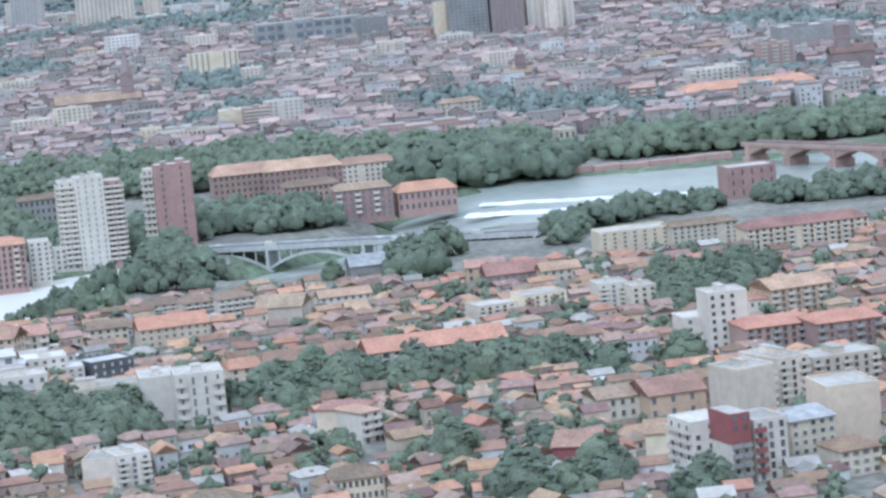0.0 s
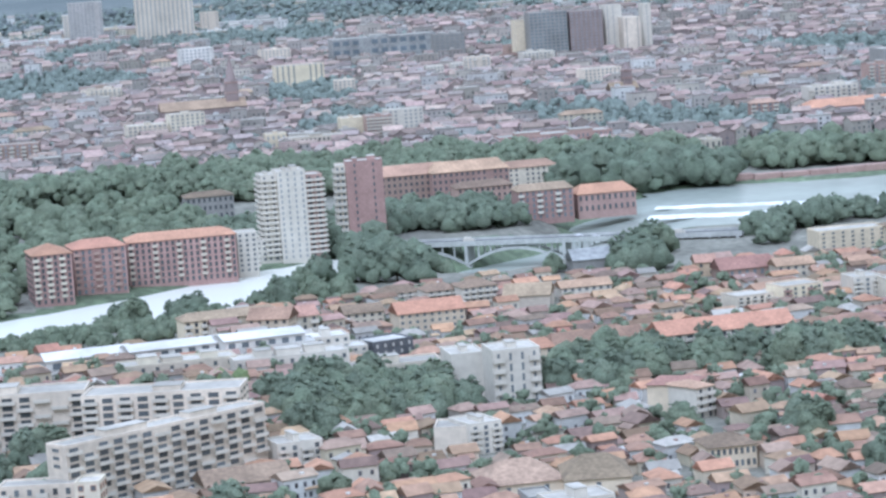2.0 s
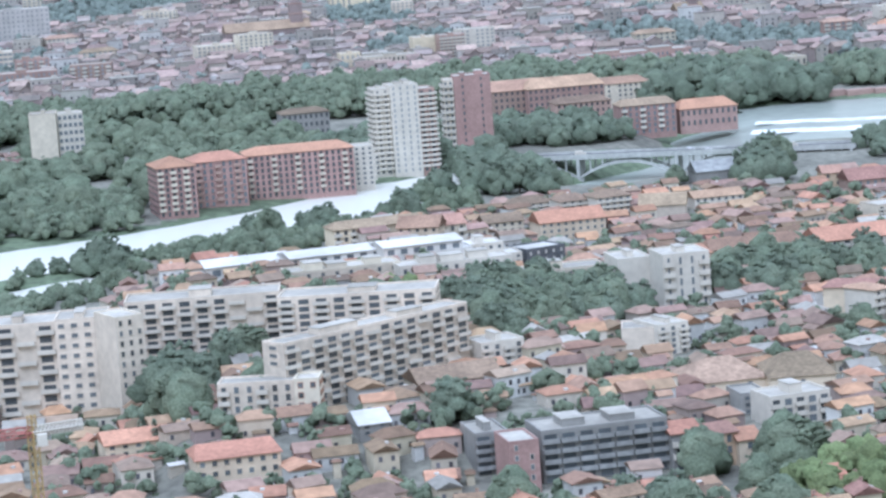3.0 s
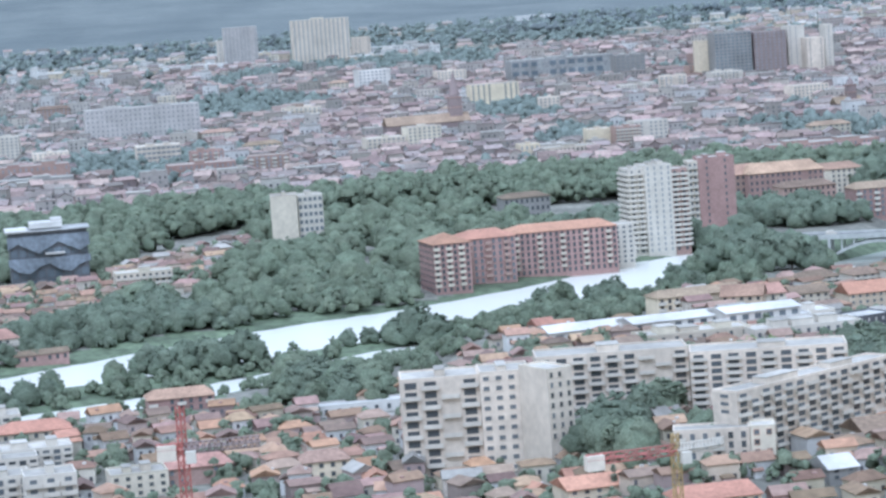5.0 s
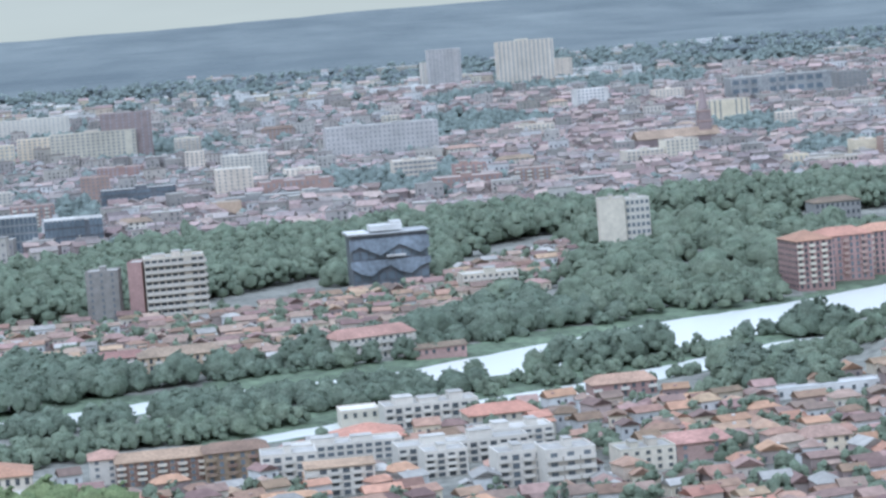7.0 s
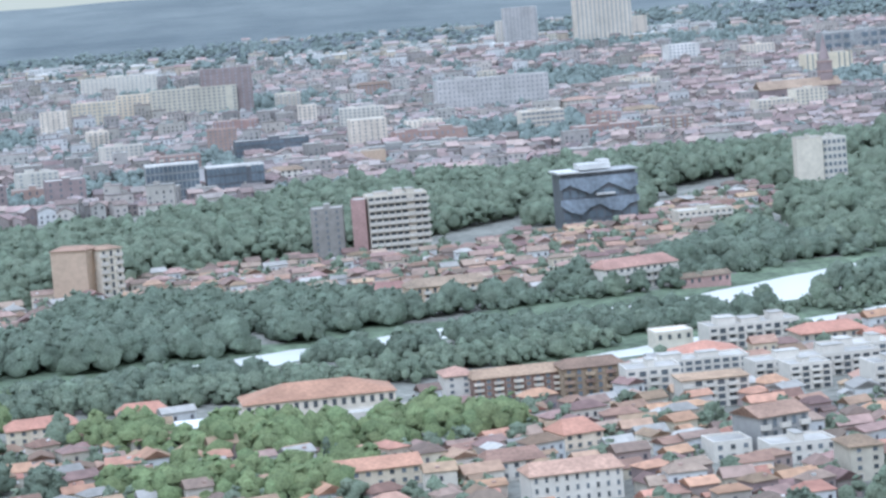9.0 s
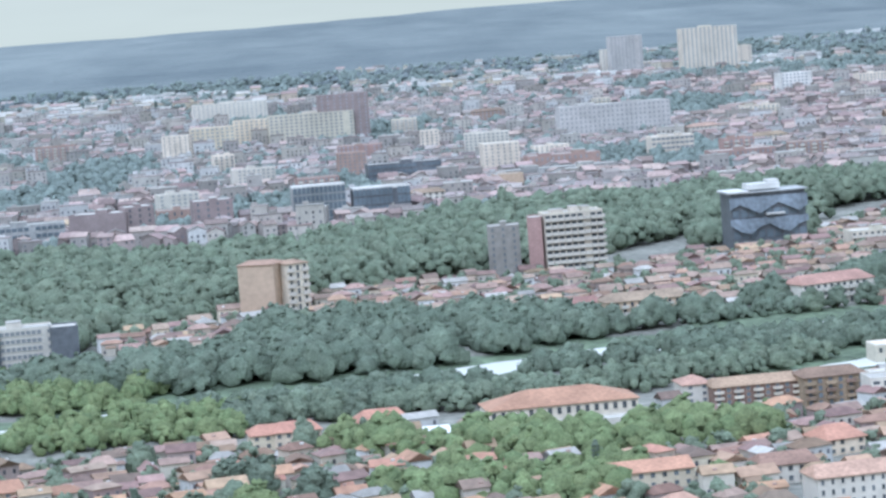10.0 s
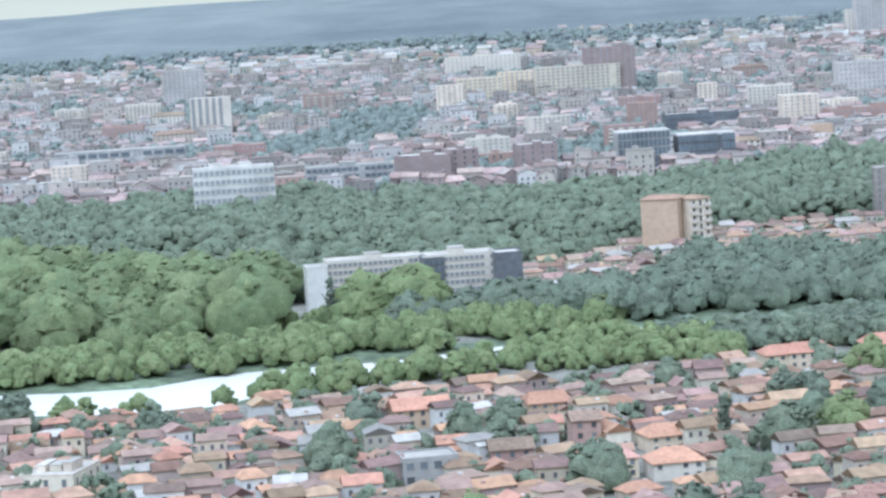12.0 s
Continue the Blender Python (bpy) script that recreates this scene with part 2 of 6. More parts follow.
def window_shell(w, h, frame_mat=None, glass=None, shutters=None):
    """A window: a frame that stands a little proud, a set-back pane, and shutters where it has them."""
    frame_mat, glass = frame_mat or WHITE, glass or GLASS
    key = (round(w, 2), round(h, 2), frame_mat.name, glass.name, shutters and shutters.name)
    if key not in MADE:
        s, t = Shell(), min(0.07, w * 0.1)
        s.box(-w / 2, -0.02, 0, w / 2, 0.02, h, glass)
        for x0, z0, x1, z1 in ((-w / 2 - t, -t, w / 2 + t, 0), (-w / 2 - t, h, w / 2 + t, h + t), (-w / 2 - t, 0, -w / 2, h), (w / 2, 0, w / 2 + t, h)):
            s.box(x0, -0.07, z0, x1, 0.02, z1, frame_mat)
        if shutters:
            for x0 in (-w - t, w / 2 + t):
                s.box(x0, -0.06, 0, x0 + w / 2, -0.005, h, shutters)
        MADE[key] = s
    return MADE[key]


def far_window_shell(w, h, frame_mat=None, glass=None):
    """A window far off: a pane and its sill."""
    key = ("far", round(w, 2), round(h, 2), (frame_mat or WHITE).name, (glass or GLASS).name)
    if key not in MADE:
        s = Shell()
        s.box(-w / 2, -0.02, 0, w / 2, 0.02, h, glass or GLASS)
        s.box(-w / 2 - 0.05, -0.12, -0.1, w / 2 + 0.05, 0.02, 0, frame_mat or WHITE)
        MADE[key] = s
    return MADE[key]


def window_mesh(*args):
    key = ("mesh", id(window_shell(*args)))
    if key not in MADE:
        MADE[key] = window_shell(*args).mesh("window")
    return MADE[key]


def wall_windows(parent, side, w, d, floors, step, sill, storey, ww, wh, frame_mat=None, shutters=None, glass=None, joined=None, skip=0.0, rng=random, far=False):
    """Windows on one side of a block (front -y, back +y, left -x, right +x): singly where they can be told apart, else a row for each storey."""
    single = joined is None
    length = w if side in "fb" else d
    n = max(1, int(length / step))
    one = window_shell(ww, wh, frame_mat, glass, shutters)
    if single:
        me = window_mesh(ww, wh, frame_mat, glass, shutters)
    else:
        row = Shell()
        if far:
            one = far_window_shell(ww, wh, frame_mat, glass)
        for i in range(n):
            if not (n > 2 and skip and rng.random() < skip):
                row.take(one, pose((i + 0.5) / n * length - length / 2, 0, 0))
    for k in range(floors):
        z = k * storey + sill
        spots = [(i + 0.5) / n * length - length / 2 for i in range(n)] if single else [0.0]
        for u in spots:
            if single and skip and rng.random() < skip:
                continue
            m = {"f": pose(u, -d / 2 - 0.03, z), "b": pose(-u, d / 2 + 0.03, z, 0, 0, 180),
                 "l": pose(-w / 2 - 0.03, -u, z, 0, 0, -90), "r": pose(w / 2 + 0.03, u, z, 0, 0, 90)}[side]
            if single:
                part("window", me, parent, at=m)
            elif row.v:
                joined.take(row, m)


def house(x, y, turn, w, d, h, rise, wall, roof, label, hip=0.0, floors=2, windows="flr", group="", z=0.0, chimney=True, rng=random, shutters=None, name="house"):
    root = thing(name, x, y, z, turn, label, "house", group)
    s = Shell()
    gable_walls(s, w, d, h, rise, wall, hip)
    body = part("wall", s, root)
    s = Shell()
    gable_roof(s, w, d, h, rise, roof, hip=hip)
    top = part("roof", s, root)
    if chimney:
        s = Shell()
        cx, cy = rng.uniform(-0.3, 0.3) * w, rng.uniform(-0.2, 0.2) * d
        s.box(cx - 0.25, cy - 0.2, h, cx + 0.25, cy + 0.2, h + rise + 0.45, PINK)
        s.box(cx - 0.3, cy - 0.25, h + rise + 0.45, cx + 0.3, cy + 0.25, h + rise + 0.55, OLDTILE)
        part("chimney", s, top)
    if rng.random() < 0.45 and not hip:
        s, slope = Shell(), math.atan2(rise, d / 2)
        s.box(-0.4, -0.3, 0.0, 0.4, 0.3, 0.1, METALROOF)
        u = rng.uniform(-0.3, 0.3) * w
        part("skylight", s, top, at=pose(u, -d * 0.25, h + rise * 0.5 + 0.15, math.degrees(slope), 0, 0))
    storey, panes = h / floors, Shell()
    for side in windows:
        wall_windows(root, side, w, d, floors, 1.9, storey * 0.32, storey, 0.55, storey * 0.42, shutters=shutters, rng=rng, skip=0.15, joined=None if y < 405 else panes)
    if panes.v:
        tagged(part("glazing", panes, root), kind="stuff")
    return root


def swell(v):
    v = np.clip(v, 0, 1)
    return v * v * (3 - 2 * v)


def low_rise(x, y):
    """A low terrace on which the concrete slabs and the workshops stand."""
    return 5.6 * swell((x + 112) / 16) * swell((-6 - x) / 32) * swell((y - 420) / 26) * swell((720 - y) / 42)


def channel(x, y):
    """How much deeper the river lies below the weir, under the arched bridge."""
    return 5.0 * swell((x - 20) / 10) * swell((124 - x) / 34) * swell((y - 770) / 20) * swell((940 - y) / 20)


def ground_z(x, y):
    """The lie of the land, with its river banks."""
    if y >= 1150:
        return float(np.interp(y, (1200, 1700, 2150, 3000, 3800, 4700), (0, 8, 28, 34, 58, 87)))
    deep = float(channel(x, y))
    return float(low_rise(x, y)) + float(np.interp(river_distance(np.array(x), np.array(y)), (-3, 0.5, 14), (-3.2 - deep, -1.3 - deep, 0)))

# ---- ground, river, bridge ----
RIVER = [  # centre lines of the river's arms: x, y, half width
    [(-1500, 400, 20), (-760, 530, 20), (-540, 586, 15), (-500, 580, 18), (-480, 600, 15), (-450, 605, 11), (-392, 638, 10), (-340, 647, 12), (-316, 662, 9), (-260, 684, 9),
     (-215, 685, 13), (-190, 697, 18), (-150, 722, 22), (-122, 738, 24), (-95, 748, 25), (-72, 761, 26), (-48, 778, 27), (-12, 830, 14), (2, 850, 5)],
    [(41, 806, 9), (52, 826, 17), (79, 852, 15), (106, 894, 17), (122, 908, 18)],
    [(125, 905, 14), (150, 915, 62), (208, 925, 41), (280, 930, 45), (420, 960, 60), (1500, 1100, 60)],
    [(-260, 604, 4), (-204, 629, 7), (-173, 643, 7), (-141, 666, 8), (-104, 694, 7)],
]


def river_distance(x, y):
    """How far (x, y) is from the water's edge; negative in the water."""
    best = np.full(np.shape(x), 1e9)
    for arm in RIVER:
        for (x0, y0, r0), (x1, y1, r1) in zip(arm, arm[1:]):
            dx, dy = x1 - x0, y1 - y0
            k = np.clip(((x - x0) * dx + (y - y0) * dy) / (dx * dx + dy * dy), 0, 1)
            best = np.minimum(best, np.hypot(x - x0 - k * dx, y - y0 - k * dy) - (r0 + k * (r1 - r0)))
    return best


def steps(a, fine0, fine1, b, fine, coarse):
    mid = list(np.arange(fine0, fine1 + 0.1, fine))
    low, high = [], []
    s, v = fine, fine0
    while v > a:
        s = min(s * 1.35, coarse)
        v -= s
        low.append(v)
    s, v = fine, mid[-1]
    while v < b:
        s = min(s * 1.15, coarse)
        v += s
        high.append(v)
    return np.array(low[::-1] + mid + high)


gx, gy = steps(-3300, -760, 420, 3300, 5, 160), steps(-500, 380, 1120, 4950, 5, 90)
GX, GY = np.meshgrid(gx, gy)
GZ = np.interp(GY, (1200, 1700, 2150, 3000, 3800, 4700), (0, 8, 28, 34, 58, 87))
roll_ = np.zeros_like(GZ)
for k, (ax, ay, ph) in enumerate(((0.0021, 0.0013, 0.4), (0.0047, 0.0031, 1.7), (0.0093, 0.0052, 2.9), (0.0171, 0.0097, 0.8))):
    roll_ += np.sin(GX * ax + ph * 2 + np.sin(GY * ay + ph)) * np.sin(GY * ay * 2 + ph * 3) / (k + 1)
GZ += roll_ * np.interp(GY, (2700, 3200, 4000, 4950), (0, 8.0, 12.0, 8.0))
RD = river_distance(GX, GY)
DEEP = channel(GX, GY)
BANK = np.clip((14 - RD) / 13.5, 0, 1)
GZ = np.where(GY < 1300, low_rise(GX, GY) - BANK * (1.3 + DEEP) - np.clip((0.5 - RD) / 3.5, 0, 1) * 1.9, GZ)
ny, nx = GX.shape
idx = np.arange(ny * nx).reshape(ny, nx)
quads = np.stack([idx[:-1, :-1], idx[:-1, 1:], idx[1:, 1:], idx[1:, :-1]], -1).reshape(-1, 4)
me = bpy.data.meshes.new("ground")
me.from_pydata(np.stack([GX, GY, GZ], -1).reshape(-1, 3).tolist(), [], quads.tolist())
me.materials.append(GROUND)
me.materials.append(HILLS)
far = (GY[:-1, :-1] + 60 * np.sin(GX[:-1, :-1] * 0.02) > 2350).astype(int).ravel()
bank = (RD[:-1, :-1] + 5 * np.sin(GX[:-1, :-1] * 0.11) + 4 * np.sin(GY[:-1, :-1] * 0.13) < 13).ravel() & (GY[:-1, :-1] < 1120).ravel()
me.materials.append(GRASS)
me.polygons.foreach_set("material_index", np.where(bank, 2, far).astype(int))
me.polygons.foreach_set("use_smooth", [True] * len(me.polygons))
ground = tagged(new("ground", me), "flat river plain with gardens and yards, rising to wooded hazy hills", "ground", kind="structure")

s = Shell()
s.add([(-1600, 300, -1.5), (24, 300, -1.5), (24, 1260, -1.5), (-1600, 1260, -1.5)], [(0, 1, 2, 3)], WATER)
# pool and channel take the water coloured for a duller reflection
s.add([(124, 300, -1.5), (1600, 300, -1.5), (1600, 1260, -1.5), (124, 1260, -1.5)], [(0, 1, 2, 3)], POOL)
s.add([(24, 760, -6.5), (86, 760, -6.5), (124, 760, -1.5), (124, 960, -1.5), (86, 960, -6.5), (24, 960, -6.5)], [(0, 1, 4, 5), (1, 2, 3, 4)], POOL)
water = tagged(new("water", s.mesh("water")), "broad pale river reflecting the overcast sky", "river", kind="structure")


# the weir: two long white steps of broken water
for x0, y0, x1, y1, wide in ((119, 922, 196, 886, 4.5), (111, 896, 176, 869, 7.5)):
    d = Vector((x1 - x0, y1 - y0, 0))
    n = Vector((d.y, -d.x, 0)).normalized()
    s = Shell()
    m = 60
    for row in range(3):
        for i in range(m + 1):
            p = Vector((x0, y0, 0)) + d * (i / m) + n * (row * wide / 2 + math.sin(i * 1.7 + row) * 0.5 + math.sin(i * 0.37) * 0.8)
            s.v.append((p.x, p.y, (-0.9, -1.15, -1.44)[row]))
    for row in range(2):
        for i in range(m):
            k = row * (m + 1) + i
            s.f.append((k, k + 1, k + m + 2, k + m + 1))
            s.m.append(0)
    s.mats = [FOAM]
    tagged(new("weir", s.mesh("weir")), "long diagonal river weir with white broken water", "weir", kind="structure")

# stone quay wall along the far bank
s = Shell()
for i in range(9):
    x = 128 + i * 10
    y = 990 - 14 * math.sin(i * 0.2)
    s.box(x, y, -3, x + 9.9, y + 4, 1.6 + 0.3 * math.sin(i), PINK)
tagged(new("quay_wall", s.mesh("quay_wall")), "weathered brick quay wall along the far river bank", "quay wall", kind="structure")


# ---- bridges ----
def bridge(name, x0, y0, x1, y1, top, piers, wide, rise, label, wall, open_arch=True, spring=1.0):
    length = math.hypot(x1 - x0, y1 - y0)
    root = thing(name, x0, y0, 0, math.degrees(math.atan2(y1 - y0, x1 - x0)), label, "bridge")
    s = Shell()
    s.box(0, -wide / 2, top - 0.9, length, wide / 2, top, wall)
    deck = part("deck", s, root)
    s = Shell()
    s.box(0, -wide / 2 + 0.8, top, length, wide / 2 - 0.8, top + 0.06, ROAD)
    part("roadway", s, deck)
    for y in (-wide / 2, wide / 2 - 0.2):
        s = Shell()
        s.box(0, y, top, length, y + 0.2, top + 0.65, wall)
        part("parapet", s, deck)
    for x in piers:
        s = Shell()
        s.box(x - 1.6, -wide / 2 - 0.6, spring - 5, x + 1.6, wide / 2 + 0.6, spring + 0.2, wall)
        slim = 0.45 if open_arch else 1.1
        s.box(x - slim, -wide / 2, spring + 0.2, x + slim, wide / 2, top - 0.9, wall)
        part("pier", s, root)
    for a, b in zip(piers, piers[1:]):
        for y in (-wide / 2 + 0.3, wide / 2 - 1.3):
            s, n = Shell(), 16
            arc = [(a + (b - a) * i / n, spring + (rise - spring) * (1 - (2 * i / n - 1) ** 2)) for i in range(n + 1)]
            for (xa, za), (xb, zb) in zip(arc, arc[1:]):
                upper = (za, zb) if open_arch else (top - 1.7, top - 1.7)
                s.add([(xa, y, za), (xb, y, zb), (xb, y + 1, zb), (xa, y + 1, za), (xa, y, upper[0] + 0.8), (xb, y, upper[1] + 0.8), (xb, y + 1, upper[1] + 0.8), (xa, y + 1, upper[0] + 0.8)],
                      [(3, 2, 1, 0), (4, 5, 6, 7), (0, 1, 5, 4), (1, 2, 6, 5), (2, 3, 7, 6), (3, 0, 4, 7)], wall)
            part("arch_rib", s, root)
            if open_arch:
                for xa, za in arc[2:-2:2]:
                    if top - 0.9 - za > 1.6:
                        s = Shell()
                        s.box(xa - 0.2, y + 0.2, za + 0.6, xa + 0.2, y + 0.8, top - 0.9, wall)
                        part("spandrel_post", s, root)
    return root


bridge("arch_bridge", 14, 858.5, 122, 812.5, 1.5, (1, 31.5, 62.5, 93.5, 116), 9, -0.9, "pale concrete road bridge with open arches over the river", BRIDGE, spring=-5.8)
bridge("old_bridge", 222, 966, 275, 868, 5.6, (3, 24, 47, 70, 92, 110), 8, 4.3, "old brick and stone bridge with round arches", PINK, open_arch=False)


def car(x, y, z, turn, paint, label, van=False):
    root = thing("van" if van else "car", x, y, z, turn, label, "car", "traffic on the bridge")
    l, w, h = (3.4, 1.3, 1.5) if van else (2.6, 1.1, 0.85)
    s = Shell()
    s.box(-l / 2, -w / 2, 0.22, l / 2, w / 2, h * 0.62, paint)
    a, b = (-l * 0.42, l * 0.3) if not van else (-l / 2, l * 0.32)
    s.add([(a, -w / 2, h * 0.62), (b, -w / 2, h * 0.62), (b, w / 2, h * 0.62), (a, w / 2, h * 0.62), (a + 0.15, -w * 0.43, h), (b - 0.4, -w * 0.43, h), (b - 0.4, w * 0.43, h), (a + 0.15, w * 0.43, h)],
          [(4, 5, 6, 7), (0, 1, 5, 4), (1, 2, 6, 5), (2, 3, 7, 6), (3, 0, 4, 7)], paint)
    part("body", s, root)
    s = Shell()
    s.box(b - 0.55, -w * 0.44, h * 0.66, b - 0.12, w * 0.44, h * 0.9, GLASS)
    part("windscreen", s, root)
    for x_ in (-l * 0.3, l * 0.3):
        for y_ in (-w / 2, w / 2 - 0.12):
            s = Shell()
            n = 10
            ring = [(x_ + 0.24 * math.cos(k * 0.628), y_ + q, 0.24 + 0.24 * math.sin(k * 0.628)) for q in (0, 0.12) for k in range(n)]
            s.add(ring, [tuple(range(n)), tuple(range(2 * n - 1, n - 1, -1))] + [(k, (k + 1) % n, n + (k + 1) % n, n + k) for k in range(n)], SHADOW)
            part("wheel", s, root)
    return root


bdir = math.degrees(math.atan2(812.5 - 858.5, 122 - 14))
for along, off, van in ((32, -1.6, True), (66, 1.5, False), (72, -1.6, False), (14, 1.5, False), (98, -1.6, True)):
    cs, sn = math.cos(radians(bdir)), math.sin(radians(bdir))
    car(14 + along * cs - off * sn, 858.5 + along * sn + off * cs, 1.56, bdir, WHITE if van else CAR, "white van on the bridge" if van else "small car on the bridge", van)

# ---- trees ----
ICO_V, ICO_F = None, None
bm_ = bmesh.new()
bmesh.ops.create_icosphere(bm_, subdivisions=1, radius=1)
bm_.verts.ensure_lookup_table()
ICO_V = np.array([v.co[:] for v in bm_.verts])
ICO_F = np.array([[v.index for v in f.verts] for f in bm_.faces])
bm_.free()
bm_ = bmesh.new()
bmesh.ops.create_icosphere(bm_, subdivisions=2, radius=1)
bm_.verts.ensure_lookup_table()
BALL_V = np.array([v.co[:] for v in bm_.verts])
BALL_F = np.array([[v.index for v in f.verts] for f in bm_.faces])
bm_.free()
OCT_V = np.array([(1, 0, 0), (-1, 0, 0), (0, 1, 0), (0, -1, 0), (0, 0, 1), (0, 0, -1)], float)
OCT_F = np.array([(0, 2, 4), (2, 1, 4), (1, 3, 4), (3, 0, 4), (2, 0, 5), (1, 2, 5), (3, 1, 5), (0, 3, 5)])


def clumps(centres, radii, rng, flat=0.75, shape=None):
    """Many small ragged leaf clumps, as corners and triangles."""
    ICO_V, ICO_F = shape or (OCT_V, OCT_F)
    n = len(centres)
    jit = rng.uniform(0.55, 1.35, (n, len(ICO_V), 1))
    stretch = rng.uniform(0.75, 1.25, (n, 1, 3)) * (1, 1, flat)
    v = ICO_V[None] * jit * stretch * np.asarray(radii)[:, None, None] + np.asarray(centres)[:, None, :]
    spin = rng.uniform(0, 6.28, (n, 1))
    rel = v - np.asarray(centres)[:, None, :]
    c_, s_ = np.cos(spin), np.sin(spin)
    v = np.stack([rel[..., 0] * c_ - rel[..., 1] * s_, rel[..., 0] * s_ + rel[..., 1] * c_ + rel[..., 2] * 0.25 * s_, rel[..., 2] + rel[..., 0] * 0.3 * c_], -1) + np.asarray(centres)[:, None, :]
    f = ICO_F[None] + (np.arange(n) * len(ICO_V))[:, None, None]
    return v.reshape(-1, 3), f.reshape(-1, 3)


def crown_points(rng, height, radius, n, kind):
    """Places of the clumps of one crown: lobes of a round crown, or a slim column."""
    if kind == "slim":
        z = rng.uniform(0.12, 1.0, n) * height
        r = radius * (0.35 + 0.65 * np.sin(np.clip(z / height, 0, 1) * math.pi) ** 0.6) * rng.uniform(0.5, 1.0, n)
        a = rng.uniform(0, 2 * math.pi, n)
        return np.stack([r * np.cos(a), r * np.sin(a), z], -1)
    lobes = rng.integers(6, 10)
    la = rng.uniform(0, 2 * math.pi, lobes)
    lr = rng.uniform(0.25, 0.62, lobes) * radius
    lz = height * rng.uniform(0.30, 0.74, lobes)
    lz[0], lr[0] = height * 0.70, 0
    size = radius * rng.uniform(0.42, 0.62, lobes)
    k = rng.integers(0, lobes, n)
    d = rng.normal(size=(n, 3))
    d /= np.linalg.norm(d, axis=1, keepdims=True)
    d[:, 2] = np.where(d[:, 2] < -0.5, -d[:, 2], d[:, 2])
    p = np.stack([lr[k] * np.cos(la[k]), lr[k] * np.sin(la[k]), lz[k]], -1) + d * (size[k] * rng.uniform(0.75, 1.06, n))[:, None]
    p[:, 2] = np.clip(p[:, 2], height * 0.08, None)
    return p


def tri_mesh(name, v, f, material, normals=None):
    m = bpy.data.meshes.new(name)
    m.vertices.add(len(v))
    m.vertices.foreach_set("co", np.asarray(v, np.float32).ravel())
    m.loops.add(len(f) * 3)
    m.loops.foreach_set("vertex_index", np.asarray(f, np.int32).ravel())
    m.polygons.add(len(f))
    m.polygons.foreach_set("loop_start", np.arange(len(f), dtype=np.int32) * 3)
    m.materials.append(material)
    m.update(calc_edges=True)
    if normals is not None:
        m.polygons.foreach_set("use_smooth", np.ones(len(f), bool))
        m.normals_split_custom_set_from_vertices(normals)
    return m


def outward(v, p, height):
    """Normals of a crown, pointing away from its heart, so that it shades as one rounded mass."""
    n = v - np.array([0, 0, height * 0.38])
    own = v - np.repeat(p, len(v) // len(p), axis=0)
    n = n / np.linalg.norm(n, axis=1, keepdims=True) + 0.55 * own / (np.linalg.norm(own, axis=1, keepdims=True) + 1e-6)
    return n / (np.linalg.norm(n, axis=1, keepdims=True) + 1e-6)


def billows(rng, height, radius, count, shape, fringe=3):
    """The rounded masses that a crown is made of, with their normals."""
    bv, bf = shape
    a = rng.uniform(0, 2 * math.pi) + np.arange(count) * 2.4
    far_ = radius * np.sqrt(np.linspace(0.02, 0.6, count)) * rng.uniform(0.8, 1.15, count)
    size = radius * rng.uniform(0.34, 0.52, count)
    zz = height * np.linspace(0.76, 0.24, count) * rng.uniform(0.92, 1.06, count)
    c = np.stack([far_ * np.cos(a), far_ * np.sin(a), zz], -1)
    jit = rng.uniform(0.8, 1.2, (count, len(bv), 1))
    own = bv[None] * jit * rng.uniform(0.75, 1.3, (count, 1, 3)) * (1, 1, 0.86)
    v = own * size[:, None, None] + c[:, None, :]
    f = bf[None] + (np.arange(count) * len(bv))[:, None, None]
    whole = v - np.array([0, 0, height * 0.35])
    n = whole / np.linalg.norm(whole, axis=2, keepdims=True) * 1.5 + 0.5 * own + np.array([0, 0, 0.35])
    n /= np.linalg.norm(n, axis=2, keepdims=True)
    out = rng.integers(0, count, count * fringe)
    d = rng.normal(size=(count * fringe, 3))
    d[:, 2] = np.abs(d[:, 2])
    d /= np.linalg.norm(d, axis=1, keepdims=True)
    return v.reshape(-1, 3), f.reshape(-1, 3), n.reshape(-1, 3), c[out] + d * size[out][:, None] * 1.0


def trunk_mesh(height, rng):
    """A tapered trunk with four limbs."""
    s = Shell()

    def limb(p, q, r0, r1):
        p, q = Vector(p), Vector(q)
        u = (q - p).orthogonal().normalized()
        w = (q - p).cross(u).normalized()
        ring = [p + (u * math.cos(a) + w * math.sin(a)) * r0 for a in (0, 1.26, 2.51, 3.77, 5.03)]
        ring += [q + (u * math.cos(a) + w * math.sin(a)) * r1 for a in (0, 1.26, 2.51, 3.77, 5.03)]
        s.add(ring, [(i, (i + 1) % 5, 5 + (i + 1) % 5, 5 + i) for i in range(5)], BARK)

    limb((0, 0, -0.5), (0.05, 0, height * 0.45), height * 0.035, height * 0.024)
    for k in range(4):
        a = k * 1.6 + rng.uniform(0, 0.6)
        limb((0.05, 0, height * (0.3 + 0.04 * k)), (math.cos(a) * height * 0.2, math.sin(a) * height * 0.2, height * 0.66), height * 0.018, height * 0.007)
    return s.mesh("trunk")


